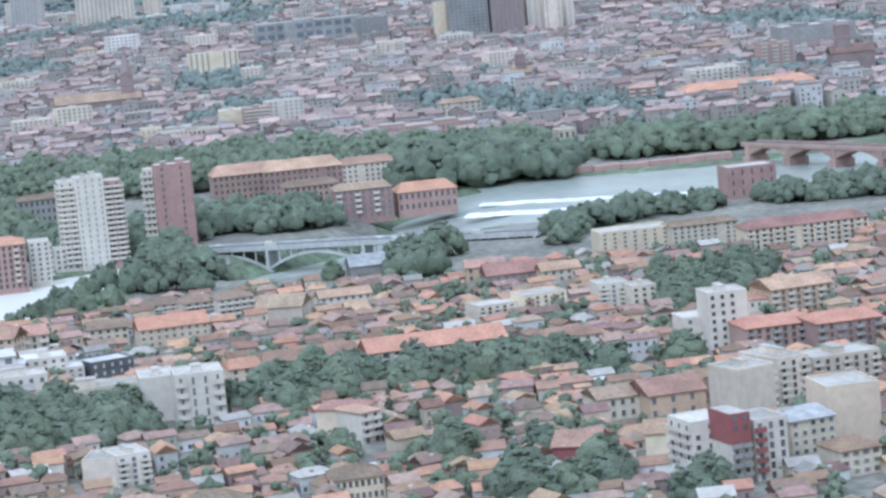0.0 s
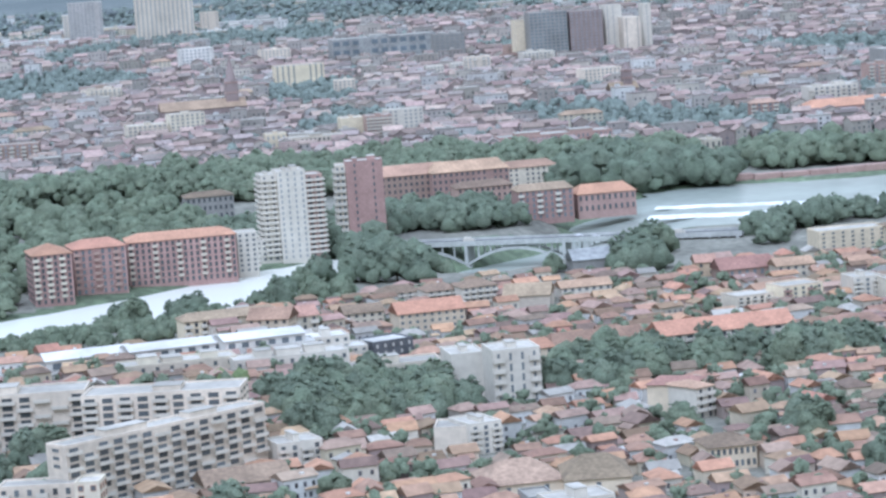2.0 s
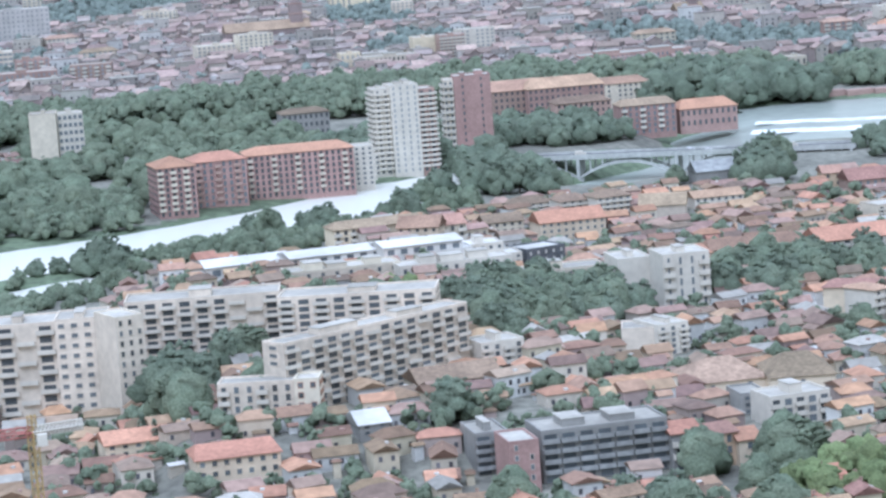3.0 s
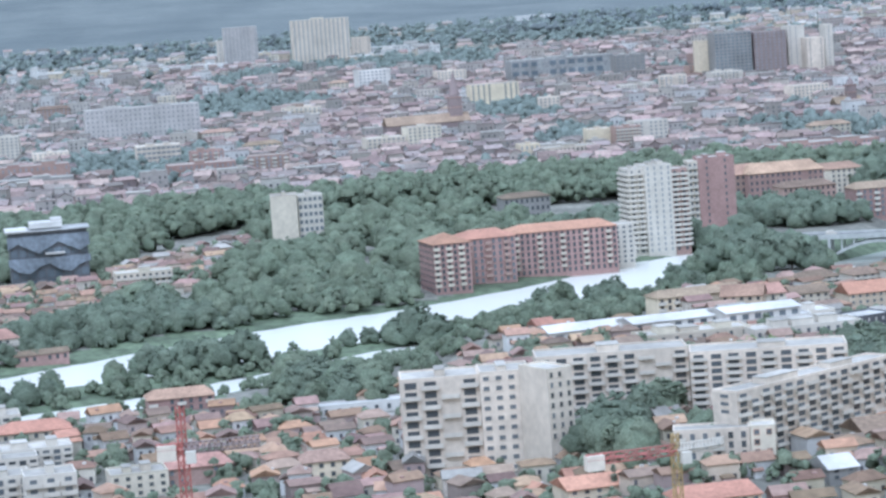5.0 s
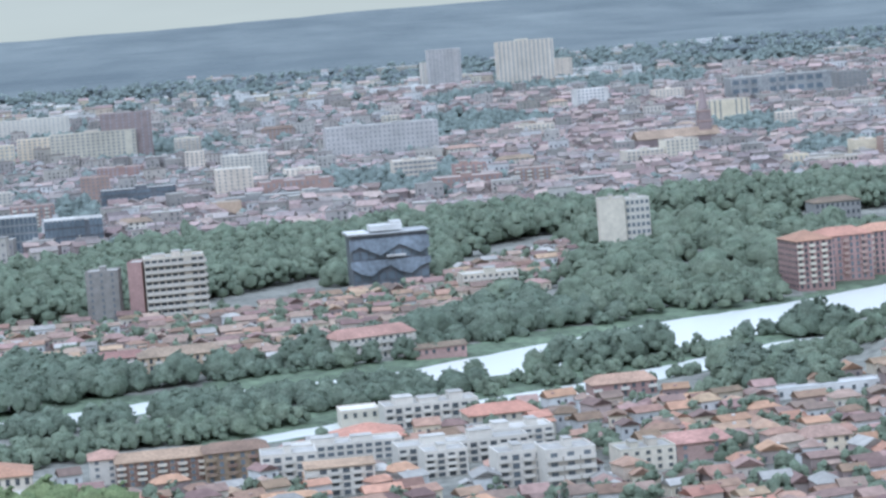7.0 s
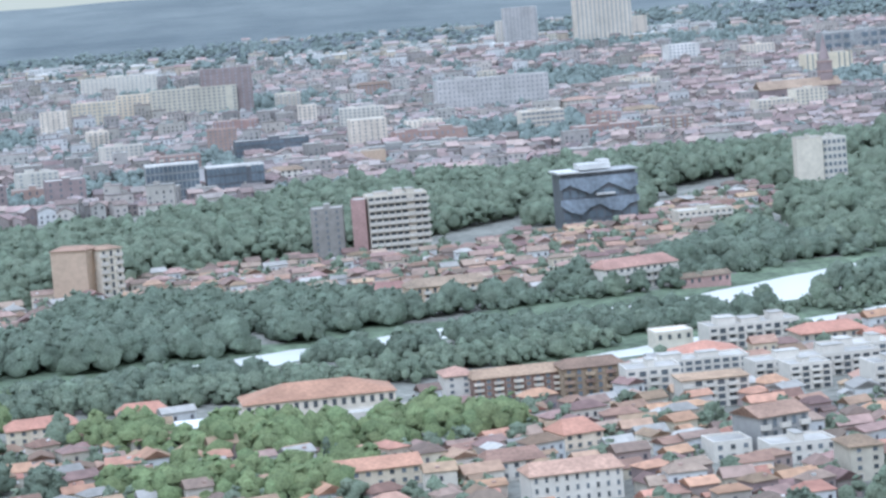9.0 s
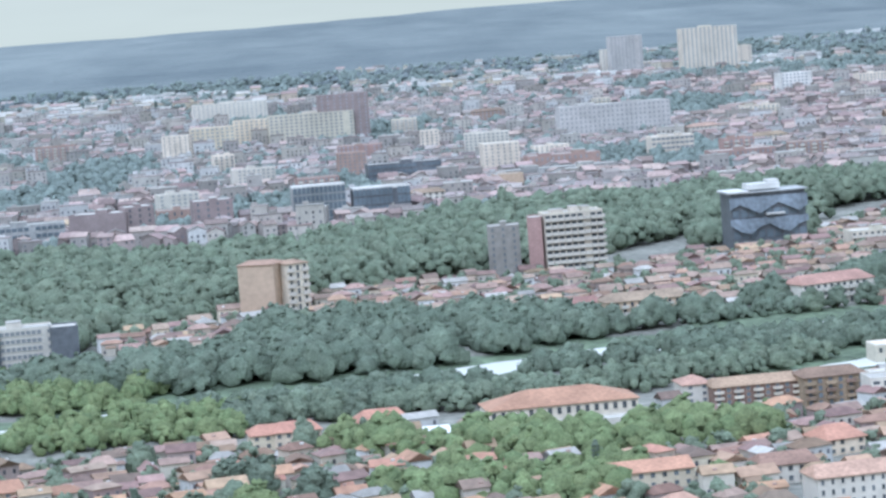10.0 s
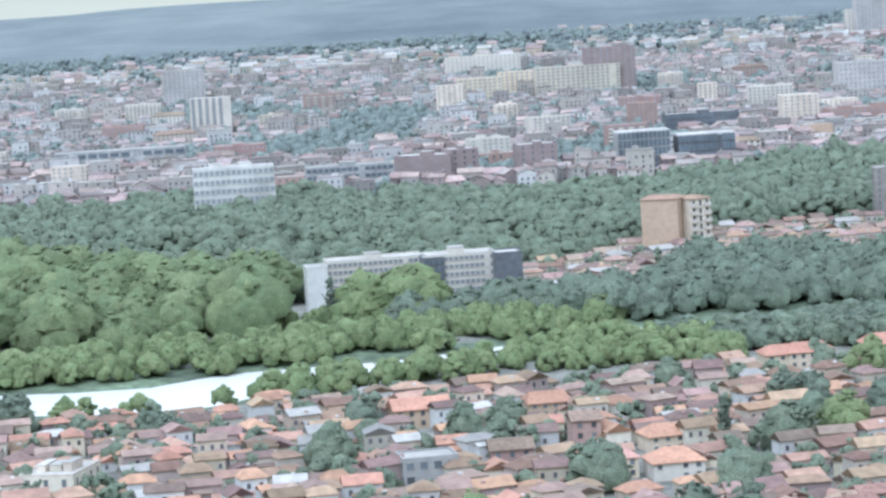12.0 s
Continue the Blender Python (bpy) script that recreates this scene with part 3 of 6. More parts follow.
def tree_kind(seed, height, radius, n, clump, material, kind="round"):
    rng = np.random.default_rng(seed)
    p = crown_points(rng, height, radius, n, kind)
    v, f = clumps(p, rng.uniform(0.6, 1.3, len(p)) * clump, rng)
    m = max(n // 3, 10)
    lp = crown_points(rng, height, radius * 1.06, m, kind)
    v2, f2 = clumps(lp, rng.uniform(0.3, 0.5, len(lp)) * clump, rng)
    vs, fs, ns = [v, v2], [f, f2 + len(v)], [outward(v, p, height), outward(v2, lp, height)]
    if kind == "round":
        v3, f3, n3, _ = billows(rng, height, radius * 1.02, 13, (BALL_V, BALL_F))
        vs, fs, ns = vs + [v3], fs + [f3 + len(v) + len(v2)], ns + [n3]
    return tri_mesh("crown", np.vstack(vs), np.vstack(fs), material, np.vstack(ns)), trunk_mesh(height, rng)


ROUND = [tree_kind(10 + i, 7.5, 3.9, 130, 0.55, m) for i, m in enumerate((LEAF, LEAF, LEAFDARK, LEAFDARK))]
LIGHT = [tree_kind(20 + i, 7.0, 3.6, 130, 0.52, LEAFLIGHT) for i in range(2)] + ROUND[:2]
SLIM = [tree_kind(30 + i, 8.0, 0.9, 160, 0.36, LEAFDARK, "slim") for i in range(2)]


def tree(kinds, x, y, scale, rng, label, category="tree", name="tree", group="", z=0.0):
    crown, trunk = kinds[int(rng.integers(0, len(kinds)))]
    root = thing(name, x, y, z, float(rng.uniform(0, 360)), label, category, group)
    root.scale = (scale * rng.uniform(0.9, 1.1), scale * rng.uniform(0.9, 1.1), scale * rng.uniform(0.9, 1.12))
    part("crown", crown, root)
    part("trunk", trunk, root)
    return root


def woods(name, places, heights, material, label, seed, n=80, kind="round", wide=1.0, lift=0.0):
    """A stand of many trees, too many to count, as one mesh of leaf clumps."""
    rng = np.random.default_rng(seed)
    vs, fs, ns, k = [], [], [], 0
    for (x, y, z), h in zip(places, heights):
        r = h * rng.uniform(0.48, 0.62) * wide
        if n > 24:
            v1, f1, n1, p = billows(rng, h, r, *((16, (ICO_V, ICO_F), 3) if n > 60 else (9, (ICO_V, ICO_F), 1)))
            v2, f2 = clumps(p, rng.uniform(0.6, 1.3, len(p)) * r * (0.12 if n > 60 else 0.15), rng)
            v, f = np.vstack([v1, v2]), np.vstack([f1, f2 + len(v1)])
            ns.append(np.vstack([n1, outward(v2, p, h)]))
        elif n > 9:
            v1, f1, n1, p = billows(rng, h, r, n // 2, (ICO_V, ICO_F), 1)
            v2, f2 = clumps(p, rng.uniform(0.6, 1.3, len(p)) * r * 0.2, rng)
            v, f = np.vstack([v1, v2]), np.vstack([f1, f2 + len(v1)])
            ns.append(np.vstack([n1, outward(v2, p, h)]))
        else:
            p = crown_points(rng, h, r, n, kind)
            v, f = clumps(p, rng.uniform(0.6, 1.3, n) * h * 0.3 * min(wide, 1.5), rng)
            out = outward(v, p, h) + np.array([0, 0, lift])
            ns.append(out / np.linalg.norm(out, axis=1, keepdims=True))
        vs.append(v + (x, y, z))
        fs.append(f + k)
        k += len(v)
    ob = new(name, tri_mesh(name, np.vstack(vs), np.vstack(fs), material, np.vstack(ns)))
    return tagged(ob, label, "trees", kind="stuff")

# ---- blocks of flats, towers and offices ----
TAKEN = []  # x, y, radius of what stands already


def balcony_shell(w, deep, material, rail=0.55):
    key = ("balcony", round(w, 2), round(deep, 2), material.name, round(rail, 2))
    if key not in MADE:
        s = Shell()
        s.box(-w / 2, -deep, -0.08, w / 2, 0.05, 0.04, material)
        s.box(-w / 2, -deep, 0.04, w / 2, -deep + 0.07, rail, material)
        s.box(-w / 2, -deep + 0.07, 0.04, -w / 2 + 0.07, 0, rail, material)
        s.box(w / 2 - 0.07, -deep + 0.07, 0.04, w / 2, 0, rail, material)
        MADE[key] = s
    return MADE[key]


def balcony_mesh(*args):
    key = ("mesh", id(balcony_shell(*args)))
    if key not in MADE:
        MADE[key] = balcony_shell(*args).mesh("balcony")
    return MADE[key]


def block(x, y, turn, w, d, h, wall, label, floors, step=1.9, ww=0.8, roof=None, rise=0.0, hip=0.0, sides="fr", balcony="", bal_mat=None, bal_every=2,
          frame_mat=None, cap=1, z=0.0, name="apartment_block", category="apartment block", glass=None, fill=0.5, shutters=None, group="", parapet=True, seed=1, stagger=0, edge=None):
    """A block of flats or an office: body, parapet or tiled roof, every window, balconies, rooftop plant."""
    rng = random.Random(seed * 977 + int(abs(x) * 13 + abs(y)))
    long_, across = max(w, d), min(w, d)
    ta = radians(turn if w >= d else turn + 90)
    for k in range(max(1, round(long_ / across))):
        u = ((k + 0.5) / max(1, round(long_ / across)) - 0.5) * long_
        TAKEN.append((x + u * math.cos(ta), y + u * math.sin(ta), across / 2 + 1.0))
        if y < 800 and not z:  # forecourts and gardens stay open
            TAKEN.append((x + u * math.cos(ta), y + u * math.sin(ta) - d / 2 - 5, 4.2))
            if h < 8:
                TAKEN.append((x + u * math.cos(ta), y + u * math.sin(ta) - d / 2 - 11, 3.6))
    root = thing(name, x, y, z, turn, label, category, group)
    s = Shell()
    gable_walls(s, w, d, h, rise, wall, hip or not rise)
    part("wall", s, root)
    s = Shell()
    if rise:
        gable_roof(s, w, d, h, rise, roof or TILE, hip=hip)
        part("roof", s, root)
    else:
        s.box(-w / 2 + 0.25, -d / 2 + 0.25, h, w / 2 - 0.25, d / 2 - 0.25, h + 0.08, roof or FLATROOF)
        if parapet:
            ring, e = Shell(), h + (0.9 if edge else 0.4)
            a, c = w / 2, d / 2
            loops = [(a, c, h), (a, c, e), (a - 0.25, c - 0.25, e), (a - 0.25, c - 0.25, h)]
            ring.add([(i * p, j * q, r) for p, q, r in loops for i, j in ((-1, -1), (1, -1), (1, 1), (-1, 1))],
                     [(4 * k + i, 4 * k + (i + 1) % 4, (4 * k + 4) % 16 + (i + 1) % 4, (4 * k + 4) % 16 + i) for k in range(4) for i in range(4)], edge or wall)
            part("parapet", ring, root)
        top = part("roof", s, root)
        for k in range(cap):
            s = Shell()
            cw, cd, ch = rng.uniform(0.12, 0.22) * w, rng.uniform(0.35, 0.6) * d, rng.uniform(0.9, 1.7)
            cx = ((k + 0.5) / cap - 0.5) * w * 0.8 + rng.uniform(-0.05, 0.05) * w
            s.box(cx - cw / 2, -cd / 2, h + 0.08, cx + cw / 2, cd / 2, h + ch, wall)
            s.box(cx - cw / 2 - 0.1, -cd / 2 - 0.1, h + ch, cx + cw / 2 + 0.1, cd / 2 + 0.1, h + ch + 0.12, FLATROOF)
            part("lift_housing", s, top)
    # panes of far blocks default to the glass lightened for haze
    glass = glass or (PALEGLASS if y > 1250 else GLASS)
    storey, panes, far_balconies = h / floors, Shell(), Shell()
    for side in sides:
        length = w if side in "fb" else d
        n = max(1, int(length / step))
        has = side in balcony
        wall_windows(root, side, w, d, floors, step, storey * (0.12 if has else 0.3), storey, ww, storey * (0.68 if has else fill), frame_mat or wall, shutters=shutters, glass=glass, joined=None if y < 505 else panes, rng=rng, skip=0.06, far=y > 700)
        if has:
            args = (length / n * 0.92, 0.75, bal_mat or WHITE, storey * 0.42)
            for k in range(1, floors):
                for u in [(i + 0.5) / n * length - length / 2 for i in range(k * stagger % bal_every, n, bal_every)]:
                    m = {"f": pose(u, -d / 2, k * storey), "b": pose(-u, d / 2, k * storey, 0, 0, 180), "l": pose(-w / 2, -u, k * storey, 0, 0, -90), "r": pose(w / 2, u, k * storey, 0, 0, 90)}[side]
                    if y < 700:
                        part("balcony", balcony_mesh(*args), root, at=m)
                    else:
                        far_balconies.take(balcony_shell(*args), m)
    for name_, shape in (("glazing", panes), ("balcony_tier", far_balconies)):
        if shape.v:
            tagged(part(name_, shape, root), kind="stuff")
    return root



# ---- the named blocks, near to far ----
block(-17.5, 856.5, 4, 5, 11, 26.5, WHITE, "white corner stack of a residential tower with small balconies", 16, step=1.7, ww=0.6, sides="fl", balcony="fl", bal_every=1, cap=1)
block(-10.6, 856, 4, 8.8, 12, 27.3, WHITE, "tall white residential tower by the river with slim window strips", 16, sides="f", step=2.2, ww=0.55, fill=0.6, glass=PALEGLASS, cap=2)
block(-3.6, 857, 4, 5.4, 11, 25.5, PINK, "brick corner stack of the white tower with white balconies", 16, step=2.4, ww=0.9, sides="fr", balcony="fr", bal_every=1, cap=0)
block(-26.8, 832.0, 4, 6.1, 8, 11.9, WHITE, "white stepped annex of flats beside the tower", 8, step=1.6, sides="fr", balcony="r", bal_every=1, cap=0)
block(-16.8, 854.5, 6, 12.3, 7, 6.5, WHITE, "low white terrace of flats climbing beside the tower", 4, step=1.6, cap=0)
block(8.3, 886, -4, 3.2, 9, 25, PALE, "pale concrete bay of the brick tower with stacked loggias", 12, step=1.5, sides="fl", balcony="fl", bal_every=1, cap=0)
block(16, 886, -4, 12, 10, 26, BRICK, "red brick residential tower with few windows", 12, step=5.0, ww=0.6, sides="fr", cap=2)
block(-85.4, 801.2, 8, 11.2, 16, 14.2, BRICK, "pink brick flats with pale balcony bays and orange roof", 8, roof=ORANGE, rise=2.4, hip=6, sides="fl", balcony="f", bal_every=2, bal_mat=PALE, step=1.8)
block(-71.7, 815.9, 8, 15.4, 15, 13.4, BRICK, "pink brick apartment house with an orange tiled roof", 7, roof=ORANGE, rise=2.0, hip=4, sides="f", balcony="f", bal_every=3, bal_mat=PINK, step=1.9)
block(-46.7, 826.3, 3, 32.0, 15, 12.9, BRICK, "long pink brick apartment house with bay windows and orange tiled roof", 7, roof=ORANGE, rise=1.8, hip=4, sides="fr", balcony="f", bal_every=4, bal_mat=PALE, step=1.7)
block(44.2, 986.9, 3, 26.2, 14, 11.5, PINK, "brick terrace with pinkish tiled roof near the river", 5, roof=TILE, rise=3.2, hip=3)
block(63.0, 982.3, 3, 28.1, 14, 11.8, PINK, "brick terrace with pinkish tiled roof near the river", 5, roof=TILE, rise=3.2, hip=3)
block(88.9, 1008.7, 3, 20.7, 14, 8.9, PALE, "pale housing block with tiled roof near the river", 5, roof=TILE, rise=2.0, hip=3)
block(63.7, 952.5, 3, 19.5, 12, 8.4, PINK, "brick terrace with stepped tiled roofs", 4, roof=OLDTILE, rise=1.8, hip=3)
block(77.8, 911.1, 2, 18.7, 12, 9.7, BRICK, "brick apartment house with arched porch and gables", 5, roof=OLDTILE, rise=1.8, hip=2, balcony="f", bal_every=3)
block(99.1, 916.2, 3, 20.0, 13, 6.7, PINK, "brick hall with a broad orange tiled roof by the weir", 2, roof=ORANGE, rise=2.6, hip=3)
block(-29.2, 999.7, 4, 17.3, 12, 8.5, GREYWALL, "long low grey school block behind trees", 3, rise=1.5, hip=4, roof=OLDTILE)
block(52.4, 1276.9, 2, 10.9, 12, 13.5, CREAM, "cream end block of a tall residential building above the trees", 9, cap=1, sides="")
block(63.4, 1263.8, 2, 11.9, 11, 13.6, PINK, "brick residential block with white loggias above the trees", 9, balcony="f", bal_every=1, cap=1, z=0.9)
block(15.1, 1252.9, 2, 9.4, 10, 9.8, CREAM, "small cream house block at the edge of the boulevard trees", 3, z=0.7)
block(32.1, 1247.0, 2, 25.4, 12, 7.9, PALE, "long pale flat-roofed block at the boulevard", 3, z=0.6)
block(124.3, 1151.2, 2, 48.4, 16, 8.7, PINK, "long dark brick halls with flat roof behind the trees", 3, cap=2)
block(172.5, 1068.3, 5, 7.1, 9, 7.9, PALE, "pale arched gatehouse by the river trees", 2)
block(94.0, 464.3, 14, 7.3, 9, 10.3, WHITE, "modern white apartment block with wine-red roof box", 6, sides="fl", balcony="l", bal_every=1, step=2.4, cap=0)
block(97.8, 456.9, 14, 3.6, 8, 8.4, WHITE, "narrow stair bay with grey balconies on a modern white apartment block", 5, sides="f", balcony="f", bal_every=1, bal_mat=GREYWALL, cap=0, step=1.5, parapet=False)
block(97.8, 456.7, 14, 3.8, 8.2, 3.4, REDWALL, "wine-red roof box on a modern white apartment block", 2, sides="f", cap=0, step=1.9, z=9.2, parapet=False)
block(103.5, 459.7, 14, 6.2, 9, 10.4, WHITE, "modern white apartment block with red loggias", 6, balcony="f", bal_every=4, bal_mat=REDWALL, cap=0)
block(112.9, 467.8, 14, 8.8, 9, 8.1, PALE, "white apartment block with a blue-grey mansard roof", 5, roof=ZINC, rise=1.6, hip=1.5, step=1.5)
block(117.8, 455.2, 12, 7.7, 9, 4.6, PALE, "pale three-storey house with red hipped roof and blue shutters", 3, roof=TILE, rise=1.5, hip=3, shutters=SHUTTER, step=1.7, ww=0.5)
block(123.2, 477.5, 4, 9.8, 12, 11.4, CREAM, "plain cream rendered block with few windows", 6, sides="r", cap=0)
block(113.1, 514.1, 20, 8.6, 10, 9.5, PALE, "pale blank-gabled apartment block with balconies on its long side", 6, sides="r", balcony="r", bal_every=2, cap=1)
block(122.2, 525.2, 20, 7.1, 14, 8.8, CONCRETE, "long balconied wing of a pale apartment block", 6, balcony="f", bal_every=2, cap=1)
block(136.1, 530.5, 10, 14.4, 10, 7.0, PALE, "long pale apartment block with tall windows", 5, balcony="f", bal_every=3)
block(135.4, 581.0, 5, 15.4, 12, 5.9, PINK, "long brick flats with green glazing under an orange tiled roof", 4, roof=ORANGE, rise=1.5, hip=2, balcony="f", bal_every=3, bal_mat=ZINC)
block(148.5, 572.9, 5, 14.6, 12, 6.7, PINK, "long brick flats with green glazing under an orange tiled roof", 4, roof=ORANGE, rise=1.5, hip=2, balcony="f", bal_every=2, bal_mat=ZINC)
block(127.0, 591.0, 4, 8.9, 9, 12.3, WHITE, "white apartment tower of seven storeys", 7, step=2.2, cap=1)
block(121.1, 596.7, 4, 6.3, 9, 6.5, WHITE, "lower white block joined to a white tower", 4, step=2.2, cap=0)
block(152.1, 630.3, 12, 15.6, 12, 6.0, OCHRE, "terracotta coloured flats with stepped gables", 4, roof=TILE, rise=2, hip=0, balcony="fr", bal_every=2)
block(139.0, 760.6, 4, 20.2, 10, 6.1, CREAM, "cream apartment block of five storeys near the river", 5, cap=0, step=2.6)
block(158.2, 757.1, 4, 19.0, 10, 6.2, PALE, "pale apartment block with a low grey roof near the river", 5, roof=OLDTILE, rise=1.2, hip=2)
block(180.8, 731.2, 4, 34.3, 11, 6.9, CREAM, "long cream flats with white loggias and brown tiled roof", 5, roof=TILE, rise=1.8, hip=3, balcony="f", bal_every=2)
block(195.9, 859.3, 4, 15.8, 12, 9.5, BRICK, "brick museum tower with glazed lantern roof by the river", 3, step=3, ww=0.5, cap=0)
block(115.3, 665.8, 4, 7.5, 9, 5.7, WHITE, "white block of flats with blue-grey balconies", 5, balcony="f", bal_every=2)
block(121.3, 657.7, 4, 6.2, 9, 5.5, PALE, "pale block of flats among houses", 4)
block(86.4, 664.5, 14, 11.6, 9, 3.8, PALE, "pale apartment terrace with tall dark openings", 4, balcony="f", bal_every=2, cap=0)
block(97.2, 662.2, 14, 11.0, 9, 5.6, CREAM, "cream apartment terrace with brown loggias", 5, balcony="f", bal_every=3, bal_mat=BRICK, cap=0)
block(63.8, 601.2, 6, 31.1, 11, 6.3, WHITE, "long white flats with terraces under a bright orange tiled roof", 4, roof=ORANGE, rise=2.4, balcony="f", bal_every=2, step=2.4, ww=1.4)
block(94.4, 604.1, 5, 13.2, 10, 4.4, WHITE, "white flats with a terracotta roof", 3, roof=TILE, rise=1.5, hip=2)
block(22.0, 607.1, 8, 7.5, 9, 4.8, CREAM, "cream house end of a long tiled range", 3, roof=ORANGE, rise=1.6, hip=1)
block(37.1, 610.5, 5, 22.0, 9, 4.9, CREAM, "long cream range with a reddish tiled roof and tall openings", 3, roof=TILE, rise=1.8, hip=1, step=2.6, ww=0.9)
block(11.0, 567.8, 3, 10.1, 11, 11.2, WHITE, "white apartment block of five storeys", 5, step=2.4, ww=0.55, balcony="f", bal_every=3, cap=1)
block(2.6, 581.0, 3, 7.4, 12, 9.2, WHITE, "blank white wing of an apartment block", 5, sides="", cap=1)
block(-11.4, 591.8, 3, 20.6, 9.0, 6.0, PALE, "pale apartment terrace with white recesses", 3, step=2.2, balcony="f", bal_every=3, z=0.4)
block(-8.3, 634.4, 22, 10.5, 9, 5.2, DARKWALL, "dark blue clad office with white window frames and pale metal roof", 3, roof=METALROOF, step=1.9, ww=0.6, cap=0, glass=METALROOF)
block(-17.2, 630.1, 5, 7.8, 8.9, 3.6, WHITE, "white office wing with a pale metal roof", 3, roof=METALROOF, cap=0, z=1.6)
block(-31.6, 620.8, 3, 11.7, 8.5, 3.6, METALROOF, "low white workshop with flat metal roof", 2, roof=METALROOF, cap=1, z=5.0)
block(-32.3, 654.6, -20, 10.0, 8.5, 4.9, CREAM, "large cream gabled house", 3, roof=TILE, rise=2.2, z=5.1)
block(-25.3, 660.4, 12, 6.9, 7.7, 5.6, PALE, "pale gabled house with loggias", 3, roof=TILE, rise=2, balcony="f", z=3.6)
block(-7.6, 689.9, 4, 9.9, 9, 4.7, PALE, "pale terrace houses with brown roofs", 3, roof=OLDTILE, rise=1.6)
block(8.1, 681.8, 8, 17.2, 9, 4.7, CREAM, "cream gabled house with orange tiled roof", 3, roof=ORANGE, rise=2.4)
block(6.8, 733.6, 10, 11.3, 9, 3.0, WHITE, "white terrace flats with continuous balconies", 3, balcony="f", bal_every=1, roof=OLDTILE, rise=1.6, hip=3)
block(16.1, 719.8, 10, 8.7, 9, 4.6, WHITE, "white terrace flats with continuous balconies", 4, balcony="f", bal_every=1, roof=OLDTILE, rise=1.4, hip=3)
block(25.1, 714.0, 10, 9.6, 9, 5.5, WHITE, "white terrace flats with continuous balconies", 4, balcony="f", bal_every=1, roof=OLDTILE, rise=1.4, hip=3)
block(37.2, 701.6, -15, 11.9, 12, 3.9, PALE, "large plain gabled hall with brown roof", 1, roof=OLDTILE, rise=2.4, sides="")
block(53.7, 713.6, 4, 13.5, 8, 3.1, WHITE, "white row house with brown tiled roof", 2, roof=TILE, rise=1.4)
block(66.3, 764.7, 4, 13.5, 9, 3.7, GREYWALL, "boathouse with a large grey metal roof by the bridge", 1, roof=ZINC, rise=2.6, hip=0, sides="")
block(91.3, 734.8, -5, 5.5, 9, 3.9, OCHRE, "ochre gable-fronted house with a tiled roof", 2, roof=TILE, rise=1.6)
block(99.4, 724.4, 3, 14.7, 9, 2.8, PINK, "brick warehouse with a long tiled roof", 1, roof=TILE, rise=2.6)
block(111.0, 717.0, 3, 10.4, 8, 3.4, PALE, "pale house with tiled roof", 2, roof=TILE, rise=1.6)
block(39.0, 536.4, -28, 9.5, 9, 6.2, CREAM, "cream apartment house with blank side and tiled roof", 4, sides="", roof=TILE, rise=1.0, hip=2)
block(40.1, 531.0, 30, 4.6, 10, 6.2, WHITE, "balconied front of a cream apartment house", 4, balcony="f", bal_every=1, roof=TILE, rise=0.8, hip=2)
block(35.1, 479.4, 4, 8.7, 9, 4.4, CREAM, "villa with an arcaded loggia and brown hipped roof", 2, roof=OLDTILE, rise=1.6, hip=3, step=1.0, ww=0.6)
block(76.9, 487.6, -22, 8.3, 10, 3.9, REDWALL, "red rendered gable house with tiled roof", 2, roof=TILE, rise=2.0, sides="r")
block(92.9, 486.7, -12, 8.3, 10, 4.7, CREAM, "large cream house with tiled roof", 2, roof=TILE, rise=1.6, sides="r")
block(90.5, 527.0, 8, 10.0, 10, 4.4, PALE, "workshop with shallow pale tiled roof", 2, roof=OLDTILE, rise=1.5)
block(100.2, 524.4, 8, 11.6, 14, 4.9, OCHRE, "workshop with broad shallow sandy tiled roof", 2, roof=TILE, rise=2.2)
block(-8.8, 517.3, -12, 6.7, 9, 5.2, CONCRETE, "blank concrete side of a small apartment block", 5, sides="", cap=0)
block(-4.7, 516.5, 16, 6.6, 10, 5.7, WHITE, "small apartment block with white balconies", 5, balcony="f", bal_every=2, cap=1)
block(-65.4, 475.3, 36, 43.4, 5.6, 12.2, CONCRETE, "pale concrete slab of flats with white balconies", 9, step=3.1, ww=1.9, sides="flr", balcony="f", bal_every=2, cap=2, stagger=1, glass=GLASS, fill=0.46, z=5.6)
block(-91.4, 521.3, -6, 29.2, 10.4, 12.8, CONCRETE, "long pale concrete slab of flats with loggias", 9, step=3.0, balcony="f", bal_every=2, cap=1, stagger=1, ww=1.9, glass=GLASS, fill=0.46, z=5.6)
block(-62.8, 511.4, -12, 29.6, 10.4, 12.4, CONCRETE, "long pale concrete slab of flats with loggias", 9, step=3.0, balcony="f", bal_every=2, cap=1, stagger=2, ww=1.9, glass=GLASS, fill=0.46, z=5.6)
block(-86.1, 460.7, -12, 13.0, 6, 6.6, CONCRETE, "low pale concrete wing of flats", 4, step=1.9, balcony="f", bal_every=3, cap=0, z=5.6)
block(-77.7, 458.4, -12, 4.2, 6, 6.8, PALE, "wing end with orange window panels", 4, step=1.6, cap=0, frame_mat=ORANGE, z=5.6)
block(-41.5, 487.3, 14, 8.4, 7.5, 5.0, WHITE, "small white block of flats with balconies", 4, balcony="f", bal_every=2, cap=1, z=5.6)
block(-77.0, 629.2, 10, 19.7, 9.4, 3.1, METALROOF, "riverside workshop with a pale metal roof and brick front", 1, roof=METALROOF, rise=1.2, step=4, ww=2.0, z=5.6)
